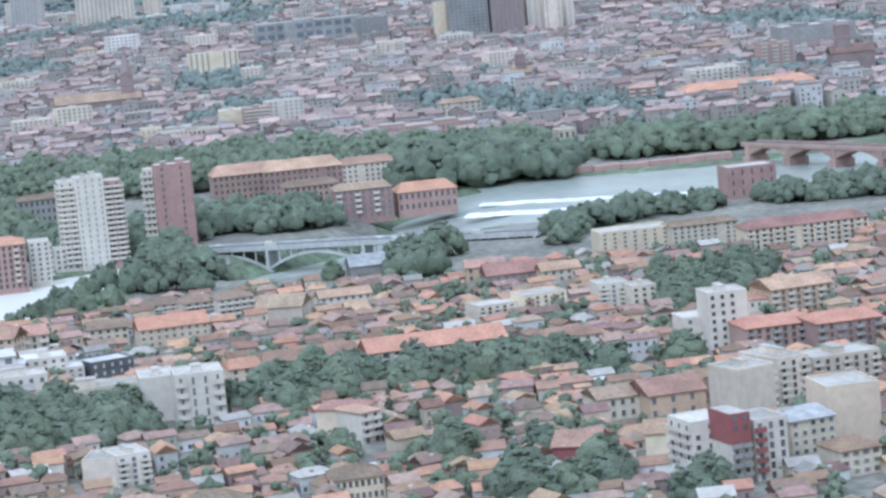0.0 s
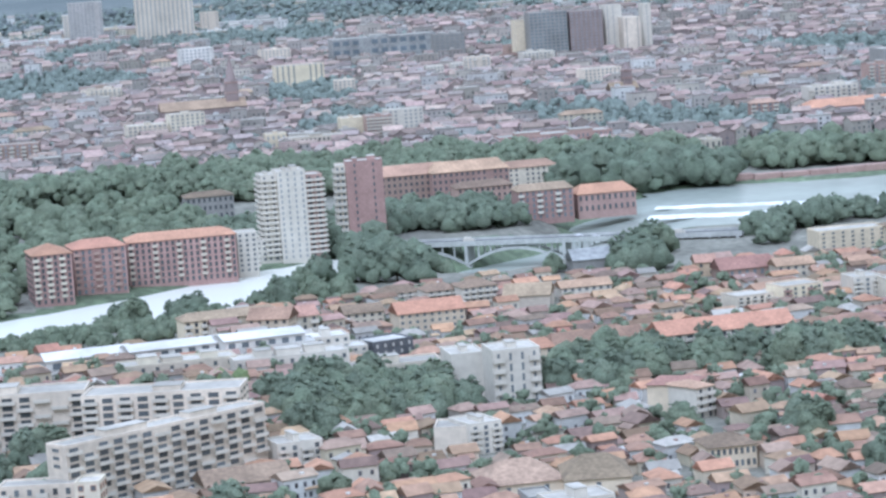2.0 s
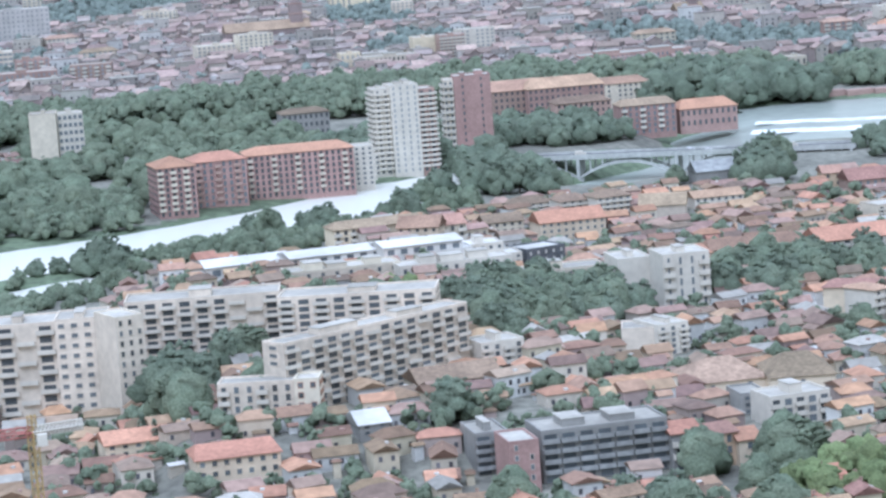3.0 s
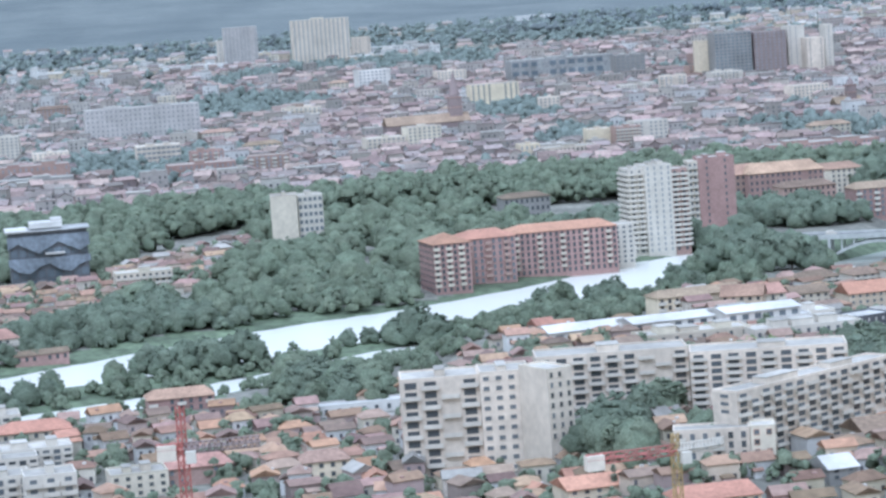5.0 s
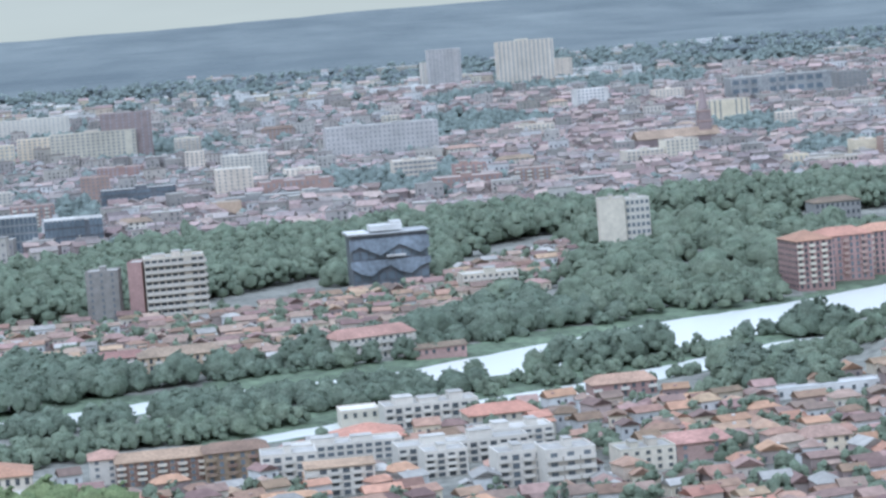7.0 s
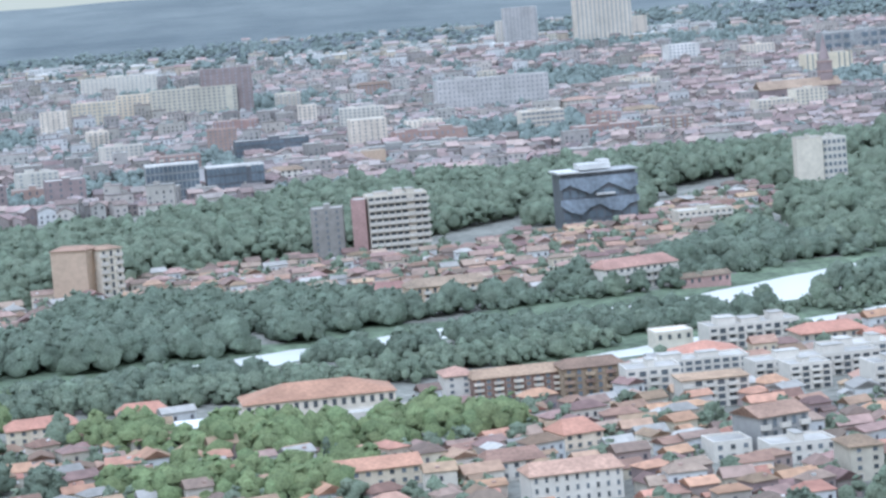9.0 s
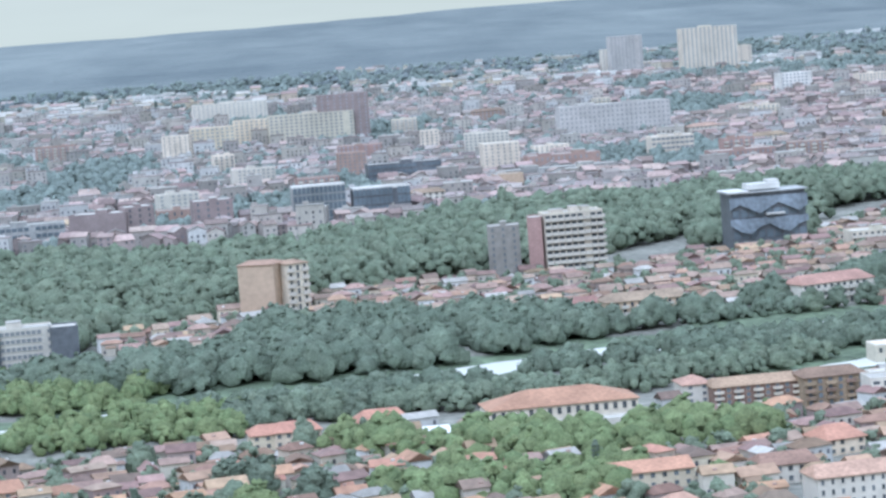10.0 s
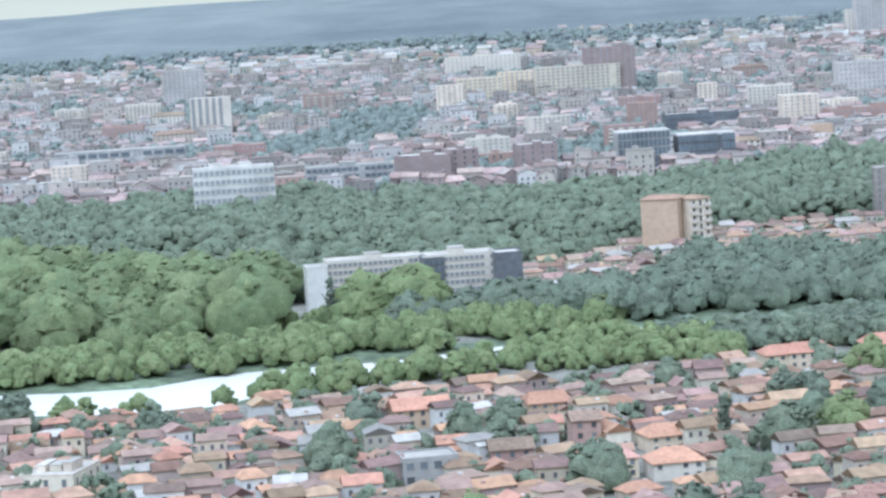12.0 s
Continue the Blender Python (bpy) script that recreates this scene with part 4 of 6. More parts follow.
block(-57.2, 625.8, 10, 21.8, 11.3, 4.1, METALROOF, "long white workshop with bright metal roof", 2, roof=METALROOF, rise=0.9, step=3, ww=1.6, z=5.6)
block(-37.8, 622.6, 10, 18.5, 11.3, 5.0, METALROOF, "long white workshop with bright metal roof", 2, roof=METALROOF, rise=0.9, step=3, ww=1.6, z=5.6)
block(-57.5, 601.6, 6, 25.3, 8.5, 4.0, PALE, "flat roofed workshop with gravel roof", 2, step=3, cap=3, z=5.6)
block(-33.3, 597.3, 6, 25.3, 8.5, 4.1, WHITE, "white flat roofed offices with rooftop plant", 2, step=2.2, cap=3, z=5.3)
block(-22.1, 633.1, 6, 10.1, 8.7, 4.7, WHITE, "white flat roofed offices", 3, roof=METALROOF, z=2.8)
block(-42.3, 661.3, 10, 23.9, 8.5, 4.8, CREAM, "riverside flats with low tiled roofs", 3, roof=OLDTILE, rise=1.4, hip=2, balcony="f", bal_every=2, z=5.6)
block(-3.4, 475.0, 4, 13.7, 14, 2.8, CREAM, "large cream hall with a broad brown tiled roof", 1, roof=OLDTILE, rise=3.0, hip=5, step=6)
block(9.5, 470.4, -6, 11.5, 14, 3.3, CREAM, "large cream hall with a broad brown tiled roof", 1, roof=OLDTILE, rise=3.0, hip=4, step=6)
block(-3.5, 454.8, 4, 4.8, 8, 3.5, GREYWALL, "blue-grey modern house with flat roof", 3, cap=0)
block(1.3, 444.3, 10, 10.9, 8, 4.8, WHITE, "modern white flats with red panel and terraces", 3, balcony="f", bal_every=2, cap=1, ww=1.3, fill=0.62)
block(-52.8, 429.3, 5, 5.4, 10, 6.9, GREYWALL, "grey apartment block with long shaded balconies", 5, balcony="f", bal_every=1, bal_mat=ZINC, cap=1, step=2.6, ww=2.0)
block(-49.9, 415.0, 5, 4.8, 9, 8.0, BRICK, "red brick stair tower of a grey apartment block", 5, step=2.2, ww=0.5, frame_mat=WHITE, cap=0)
block(-36.2, 421.2, 5, 20.4, 10, 8.1, GREYWALL, "grey apartment block with long shaded balconies", 5, balcony="f", bal_every=1, bal_mat=ZINC, cap=2, step=2.6, ww=2.0)
block(-23.5, 419.1, 5, 4.7, 8, 6.0, GREYWALL, "blue-grey row house with orange roof", 3, roof=ORANGE, rise=1.2, balcony="f", bal_every=1)
block(-18.5, 419.0, 12, 5.6, 8, 5.3, OCHRE, "yellow row house with arched loggia", 3, roof=TILE, rise=1.0, balcony="f", bal_every=2)
block(-13.7, 417.9, 5, 3.6, 8, 4.2, CREAM, "cream row house with an orange roof", 2, roof=ORANGE, rise=1.2)
block(-286.4, 559.9, 3, 5.8, 9, 5.3, WHITE, "white end bay of a brown apartment terrace with tiled roof", 4, roof=TILE, rise=1.3, hip=3, step=2)
block(-274.8, 555.3, 3, 18.3, 9, 4.9, OLDTILE, "brown clad apartment terrace with a long tiled roof", 4, roof=TILE, rise=1.3, hip=1, balcony="f", bal_every=2, step=2, bal_mat=PALE)
block(-259.9, 551.2, 3, 12.7, 10, 5.9, OLDTILE, "brown clad apartment terrace with a long tiled roof", 4, roof=TILE, rise=1.3, hip=2, balcony="f", bal_every=2, step=2, bal_mat=OLDTILE)
block(-249.9, 538.1, 0, 10.9, 9, 6.1, WHITE, "modern white flats with curved corner bays", 4, balcony="f", bal_every=2, cap=1, ww=1.3, fill=0.62)
block(-240.9, 522.0, 0, 13.0, 9, 5.6, WHITE, "modern white flats with brown roof edge", 4, roof=TILE, rise=0.7, hip=3, balcony="f", bal_every=2, ww=1.3, fill=0.62)
block(-237.9, 559.4, 2, 23.3, 8, 3.8, WHITE, "white terrace flats behind a courtyard", 3, cap=2, ww=1.3, fill=0.62)
block(-232.0, 572.8, 2, 14.8, 14, 3.0, CREAM, "pavilion with a broad orange hipped roof", 2, roof=ORANGE, rise=2.2, hip=7)
block(-215.4, 545.6, 5, 26.4, 8, 4.2, WHITE, "long white flats with ribbon windows", 3, balcony="f", bal_every=2, cap=2, ww=1.3, fill=0.62)
block(-220.2, 531.8, 5, 8.4, 8, 4.9, WHITE, "white stepped flats with terraces", 4, balcony="f", bal_every=2, ww=1.3, fill=0.62)
block(-231.1, 616.9, 3, 8.7, 8, 2.2, PALE, "low pavilion with a bright white flat roof", 1, roof=METALROOF, cap=0)
block(-216.7, 599.0, 5, 20.7, 9, 4.9, WHITE, "modern white flats with terraces near the canal", 3, balcony="f", bal_every=2, cap=3, ww=1.3, fill=0.62)
block(-203.1, 582.3, 5, 14.7, 10, 4.0, PALE, "low flats with a terracotta roof", 2, roof=ORANGE, rise=1.6, hip=3)
block(-315.4, 549.9, 3, 30.2, 12, 5.3, PALE, "low building with a broad hipped tile roof", 2, roof=ORANGE, rise=2.6, hip=9, step=1.8)
block(-306.0, 534.9, 6, 23.5, 5, 3.1, WHITE, "low white flat-roofed annex with small square windows", 1, cap=0, step=2)
block(-241.3, 468.8, 20, 9.9, 9, 6.4, GREYWALL, "modern grey house with tile roof panel", 3, roof=TILE, rise=1.5, balcony="f", bal_every=2)
block(-250.2, 464.0, 4, 6.8, 8, 3.2, WHITE, "white flat-roofed villa with small windows", 2, cap=0)
block(-239.8, 455.9, 4, 11.5, 8, 3.3, WHITE, "white flat-roofed row of villas", 2, cap=1)
block(-234.3, 435.7, 4, 5.5, 9, 5.7, PALE, "pale pink four-storey house with grey windows", 4, roof=TILE, rise=1.2, hip=3, step=1.9)
block(-280.7, 440.9, 6, 15.3, 8, 5.1, WHITE, "white three-storey house with small windows and tiled roof", 3, roof=TILE, rise=1.5, hip=1, step=1.7, ww=0.5)
block(-310.1, 472.0, 6, 14.6, 8, 3.3, CREAM, "long cream house with orange tiled roof", 2, roof=ORANGE, rise=1.4)
block(-246.6, 1270.5, 8, 13.0, 9, 9.6, OCHRE, "ochre square block among the trees", 4, sides="", cap=0)
block(-454.7, 711.1, 6, 24.7, 10, 13.3, WHITE, "long hotel block with bands of pale panels and windows", 7, step=1.3, ww=1.05, cap=1, glass=PALEGLASS, frame_mat=WHITE)
block(-433.0, 703.0, 6, 17.2, 10, 13.9, WHITE, "long hotel block with bands of pale panels and windows", 7, step=1.3, ww=1.05, cap=1, glass=PALEGLASS, frame_mat=WHITE)
block(-440.0, 701.4, 6, 5.1, 10, 13.4, DARKWALL, "dark glazed joint of a long hotel block", 7, cap=0, glass=BLUEGLASS, step=1.2)
block(-421.2, 699.6, 6, 6.9, 10, 13.8, DARKWALL, "dark blue stair end of a long hotel block", 7, cap=0, sides="")
block(-469.6, 708.3, 6, 5.4, 9, 12.2, METALROOF, "white end wall of a long hotel block", 7, cap=0, sides="")
block(-270.0, 727.2, 4, 22.3, 10, 5.5, OCHRE, "orange brick flats with a broad brown roof by the river trees", 3, roof=OLDTILE, rise=1.8, hip=3, balcony="f", bal_every=2)
block(-286.3, 742.8, 4, 14.0, 9, 4.1, WHITE, "white flats with red awnings by the river trees", 3, roof=TILE, rise=1.4, hip=2, balcony="f", bal_every=2)
block(-220.2, 725.8, 18, 21.8, 10, 6.1, WHITE, "long white terraced flats with tiled roofs above the river", 3, roof=TILE, rise=2.0, hip=2, balcony="f", bal_every=1)
block(-229.6, 741.6, -10, 4.6, 9, 2.9, PALE, "pale blank end of terraced flats", 3, roof=TILE, rise=1.6, hip=1, sides="")
block(-171.9, 872.8, 4, 17.9, 9, 5.5, PALE, "pale flats with a white roof terrace", 3, balcony="f", bal_every=1)
block(60.2, 1642.6, 2, 29.4, 14, 15.2, CREAM, "block of cream towers with vertical bands in the old town", 10, step=3, ww=0.9, fill=0.9, cap=0, z=6.9)
block(0.7, 2097.9, 2, 42.9, 16, 35.4, PALE, "pale slab tower on the far hill", 18, step=3.2, ww=1.2, fill=0.8, cap=1, z=25.2)
block(37.1, 2153.3, 2, 13.2, 14, 15.9, PALE, "lower slab beside the far pale tower", 10, step=3, cap=0, z=27.8)
block(-57.4, 2135.9, 2, 25.2, 16, 31.3, TOWNGREY, "blue-grey tower on the far hill", 16, step=2.8, ww=1.6, cap=0, glass=PALEGLASS, z=27.0)
block(-71.0, 2150.1, 2, 7.0, 10, 21.0, WHITE, "white lower tower on the far hill", 10, step=3, cap=0, z=27.7)
block(207.5, 1717.3, 2, 10.0, 14, 27.3, CREAM, "slim yellowish tower in the business quarter", 16, sides="", cap=0, z=8.4)
block(220.8, 1702.2, 2, 23.8, 16, 32.3, GREYWALL, "grey blue office tower in the business quarter", 16, step=2.6, ww=1.6, cap=1, glass=BLUEGLASS, z=7.9)
block(244.5, 1702.2, 2, 20.7, 16, 31.2, MAUVE, "reddish office slab in the business quarter", 16, step=2.6, ww=1.2, cap=0, z=7.9)
block(263.1, 1708.1, 2, 10.8, 14, 33.2, WHITE, "white residential tower with vertical ribs", 18, step=3, cap=0, z=8.0)
block(272.0, 1695.5, 2, 10.7, 14, 25.7, CONCRETE, "concrete residential tower with vertical ribs", 16, step=3, cap=0, z=7.7)
block(285.0, 1709.4, 2, 5.0, 12, 32.4, WHITE, "white residential tower shaft", 18, step=3, cap=0, z=8.1)
block(166.5, 1757.4, 2, 19.3, 16, 18.9, GREYWALL, "grey office block in the business quarter", 9, step=3, ww=1.8, cap=2, z=10.2)
block(128.9, 1797.4, 2, 68.4, 20, 17.4, ZINC, "long dark teal station hall", 3, step=6, ww=4, cap=1, glass=BLUEGLASS, z=11.8)
block(139.7, 1632.4, 2, 10.1, 12, 9.1, WHITE, "small white block in the old town", 5, cap=0, z=6.8)
block(157.2, 1657.7, 2, 8.3, 12, 7.9, WHITE, "small white block in the old town", 5, cap=0, z=7.2)
block(9.6, 1836.9, 8, 21.9, 14, 15.0, METALROOF, "pale glass cube building in the town", 7, step=2.6, ww=1.6, cap=0, z=13.8)
block(-148.5, 1401.0, 3, 21.9, 14, 11.8, CONCRETE, "stepped pale office block with white bands", 5, step=2.4, ww=2.0, cap=2, z=3.0)
block(-132.1, 1299.9, 3, 31.7, 12, 9.2, PINK, "brick office wing with white top band", 3, step=2.4, cap=1, z=1.4)
block(-150.6, 1582.6, 3, 64.3, 16, 20.9, TOWNGREY, "long grey housing slab in the town", 8, step=2.6, cap=2, z=6.0)
block(-211.0, 1348.1, 3, 35.6, 14, 10.4, PINK, "long brick public building with shallow roof", 3, step=2.6, cap=2, z=2.3)
block(-219.1, 1300.9, 3, 55.5, 14, 7.9, GREYWALL, "long low institutional building", 2, step=2.6, cap=2, z=1.4)
block(-318.2, 1740.3, 3, 53.0, 14, 20.8, PALE, "long cream housing slab with vertical stair strips", 10, step=3, ww=1.6, cap=1, z=9.4)
block(-355.1, 1761.0, 3, 22.2, 14, 18.0, CREAM, "cream housing slab wing", 9, step=3, ww=1.6, cap=0, z=10.3)
block(-380.0, 1731.1, 3, 27.4, 14, 17.5, CREAM, "cream housing slab wing", 8, step=3, ww=1.6, cap=0, z=9.0)
block(-366.5, 1963.5, 3, 52.6, 14, 15.7, WHITE, "white housing slab behind a cream slab", 8, step=3, cap=1, z=19.3)
block(-297.1, 1745.9, 3, 31.2, 16, 30.8, MAUVE, "large brownish tower block behind a cream slab", 14, step=3.5, cap=0, z=9.6)
block(-400.7, 1640.3, -12, 16.0, 12, 19.3, CONCRETE, "concrete tower with red stripe in the town", 11, step=2.8, cap=0, z=6.9)
block(-540.6, 1598.7, 3, 23.4, 16, 22.7, WHITE, "white tower with vertical glass strips", 14, step=3.4, ww=2.0, fill=0.9, cap=0, z=6.2)
block(-570.4, 1850.8, 3, 27.5, 14, 25.4, TOWNGREY, "pale slab with roof terrace in the town", 12, step=3, cap=2, z=14.4)
block(-485.5, 1115.2, 4, 10.9, 13, 10.6, PINK, "brick office block at the tree belt", 5, step=2.2, cap=0)
block(-461.5, 1149.1, 4, 36.2, 14, 11.9, ZINC, "teal glazed institute building at the tree belt", 4, step=2.4, ww=2.0, cap=1, glass=BLUEGLASS)
block(-515.2, 1361.9, 4, 24.9, 14, 10.2, BRICK, "office with red and white bands", 4, step=2.4, cap=1, frame_mat=WHITE, z=2.4)
block(-572.3, 1349.1, 3, 63.1, 16, 12.3, ZINC, "long low glazed concourse in the town", 3, step=5, ww=4, cap=0, glass=BLUEGLASS, z=2.2)
block(-428.7, 1172.9, -14, 24.5, 16, 12.7, MAUVE, "red brick university tower", 6, sides="", cap=1)
block(-414.4, 1174.1, 12, 12.2, 16, 14.3, MAUVE, "red brick university tower", 6, sides="f", step=4, cap=1)
block(-382.8, 1168.6, 6, 16.7, 14, 14.7, MAUVE, "red brick university tower", 6, step=4, cap=1)
block(-397.7, 1205.6, 4, 18.4, 12, 9.7, PINK, "low brick university wing", 3, step=3, cap=1)
block(-287.3, 1372.2, 3, 36.5, 14, 11.1, DARKWALL, "dark blue glass office behind the white-edged one", 4, step=2.4, ww=2.0, cap=1, glass=BLUEGLASS, z=2.6)
block(-240.3, 1359.1, 3, 17.9, 13, 17.6, PALE, "pale tower with three bays above the trees", 10, step=2.6, cap=0, z=2.4)
block(-202.5, 1463.8, 3, 18.7, 13, 7.7, CONCRETE, "plain concrete flats in the town", 7, step=2.6, cap=1, z=4.1)
block(276.1, 1200.5, 3, 59.5, 18, 7.2, PINK, "long brick hall with a bright orange edge on its roof", 2, roof=ORANGE, rise=3.0, hip=4, step=5)
block(358.6, 1395.9, 3, 39.5, 20, 16.3, GREYWALL, "long dark grey department store block", 4, step=4, cap=2, z=2.9)
block(-292.3, 860, -6, 10, 9, 17.5, DARKCONC, "plain grey concrete tower with few windows", 9, sides="fl", step=2.6, ww=0.6, cap=1)
block(-270.5, 863, 3, 18.5, 11, 20, PALE, "apartment block with long white balconies", 9, sides="fr", balcony="fr", bal_every=1, step=2.0, ww=1.6, cap=3)
block(-281.8, 864, -8, 4.5, 11, 19, BRICK, "brick end bay of a balconied apartment block", 9, sides="", cap=0)
block(-121.5, 935, -4, 9, 9, 21, PALE, "pale end wall of a slab of flats above the trees", 8, sides="", cap=1)
block(-113, 937, 4, 8.5, 9, 20.3, WHITE, "slab of flats with dark glazed stair above the trees", 8, step=1.6, ww=1.1, cap=1)
block(-369, 806, -22, 11, 10, 16.5, OCHRE, "ochre apartment house with a blank gable and tiled roof", 7, sides="", roof=TILE, rise=1.0, hip=2)
block(-361, 807, 28, 7, 10, 16, PALE, "balconied side of an ochre apartment house", 7, balcony="f", bal_every=2, roof=TILE, rise=0.8, hip=2)
block(-338, 1165, 3, 22, 15, 17, ZINC, "blue glass office with a bright white roof edge", 5, step=1.8, ww=1.5, fill=0.8, cap=0, glass=BLUEGLASS, roof=METALROOF, edge=METALROOF)
block(-312, 1162, 3, 24, 13, 14.5, DARKWALL, "dark glass office wing with a white roof edge", 4, step=1.8, ww=1.5, fill=0.8, cap=0, glass=BLUEGLASS, roof=METALROOF, edge=METALROOF)
block(-504, 1034, 4, 30, 14, 20.5, METALROOF, "pale glass-clad office block at the tree belt", 6, step=2.0, ww=1.6, cap=2, glass=PALEGLASS)
block(-448.5, 450.1, 8, 9.2, 8, 4.6, GREYWALL, "modern grey villa with a flat roof and large windows", 2, step=2, ww=1.2, cap=0, sides="fl")
block(-420.7, 473.8, 4, 4.9, 7, 5.4, PINK, "tall narrow pinkish house with a plain gable", 3, roof=OLDTILE, rise=1.2)
block(-408.0, 468.0, 12, 6.5, 7, 2.8, CREAM, "cream villa with a bright orange hipped roof", 2, roof=ORANGE, rise=1.6, hip=2, sides="fr")
block(-409.0, 440.9, 6, 8.4, 8, 3.0, WHITE, "white villa with an orange hipped roof", 2, roof=ORANGE, rise=1.8, hip=3)
block(-417.2, 445.0, 8, 4.3, 7, 3.4, CREAM, "cream villa with arched loggias", 2, roof=TILE, rise=1.2, hip=2)
block(-448.3, 512.2, 8, 10.6, 8, 3.6, OCHRE, "ochre house row with orange tiled roofs", 2, roof=ORANGE, rise=1.6)
block(-424.3, 515.7, 6, 7.9, 8, 2.7, OCHRE, "ochre house with a bright orange roof", 2, roof=ORANGE, rise=1.6, hip=1)
block(-511.0, 472.5, -14, 9.8, 14, 2.6, PALE, "low workshop with a pale gravel roof and roof lights", 1, roof=FLATROOF, cap=3, step=3)
block(-433.9, 469.2, 3, 7.3, 7, 2.0, PINK, "long house with a brown tiled roof", 1, roof=OLDTILE, rise=1.4)
block(-368.3, 557.1, 6, 9.5, 8, 3.3, CREAM, "cream house with an orange roof at the bank trees", 2, roof=ORANGE, rise=1.5, hip=2)
block(-350.4, 565.2, 4, 10.2, 8, 2.8, CREAM, "cream house with an orange tiled roof by the bank", 2, roof=ORANGE, rise=1.8, hip=2)
block(-342.1, 541.7, 4, 6.9, 7, 2.5, PALE, "low shed with a pale roof", 1, roof=METALROOF, rise=1.0, sides="")
block(-373.1, 557.1, 5, 9.2, 8, 3.1, CREAM, "cream villa with an orange hipped roof", 2, roof=ORANGE, rise=1.5, hip=2)
block(-287.2, 466.3, 5, 9.9, 8, 3.4, WHITE, "white house with terracotta roof and small windows", 2, roof=TILE, rise=1.5, hip=1)
block(-272.7, 490.7, 16, 7.6, 9, 3.0, CREAM, "cream house with a broad orange roof", 2, roof=ORANGE, rise=2.0, hip=2)
block(-203.0, 719.0, 12, 14, 5, 2.2, BRICK, "low red-roofed boathouse at the water's edge", 1, roof=OLDTILE, rise=0.9)
block(-171.3, 616.9, 4, 14.7, 8, 3.1, BRICK, "brick villa with pale columns near the dyke", 2, roof=TILE, rise=1.6, hip=2, balcony="f", bal_every=3)
block(-172.1, 524.3, 6, 12.6, 9, 3.5, PINK, "pink rendered house with a tiled roof", 2, roof=TILE, rise=1.6, hip=2)
block(-207.8, 513.9, 5, 9.0, 9, 6.4, WHITE, "white modern flats with square windows", 4, balcony="f", bal_every=2, ww=1.3, fill=0.62)
block(-199.5, 507.0, 5, 9.5, 9, 7.2, WHITE, "white modern flats with white terraces", 4, balcony="f", bal_every=1, step=2.4, ww=1.3, fill=0.62)
block(-183.4, 517.4, 5, 10.8, 9, 4.2, PALE, "pale modern flats with flat roof and plant", 3, cap=2)
block(-130.7, 589.5, 5, 24.6, 6, 2.1, METALROOF, "long low shed with a white ribbed roof", 1, roof=METALROOF, cap=0, step=2.5)
block(-148.3, 516.9, 4, 8.7, 8, 3.5, CREAM, "cream villa with a brown hipped roof", 2, roof=OLDTILE, rise=1.5, hip=2)
block(-203.0, 558.8, 5, 14.9, 9, 3.8, WHITE, "white modern flats with flat roofs and terraces", 3, balcony="f", bal_every=2, cap=2, ww=1.3, fill=0.62)
block(-107.6, 460.7, 8, 11.0, 8.9, 3.7, CREAM, "cream house with a bright orange tiled roof", 3, roof=ORANGE, rise=1.4, z=1.0)
block(-92.4, 434.3, 6, 13.5, 8.7, 3.4, CREAM, "cream house range with an orange tiled roof", 2, roof=ORANGE, rise=1.6, hip=1, z=2.8)
block(-69.8, 442.8, 10, 5.2, 7.6, 2.0, GREYWALL, "house with a bright white roof terrace", 2, roof=METALROOF, rise=1.6, z=5.4)
block(-52.0, 468.7, 10, 14.8, 9.4, 2.8, PALE, "long pale house with a sandy tiled roof", 2, roof=OLDTILE, rise=2.0, z=5.6)
block(-126.2, 510.5, -5, 14.6, 11, 18.2, CONCRETE, "broad concrete apartment block with white balcony bands", 10, balcony="f", bal_every=2, step=3.4, ww=2.2, cap=1, stagger=1, glass=GLASS, fill=0.46)
block(-114.3, 508.5, -5, 9.4, 11, 18.6, CONCRETE, "broad concrete apartment block with grouped windows", 10, step=2.2, ww=1.1, cap=1, glass=GLASS, fill=0.42)
block(-107.9, 498.8, 22, 5.4, 9.9, 18.7, PALE, "end wing of a concrete apartment block", 10, step=1.7, ww=0.6, cap=0, z=0.9)


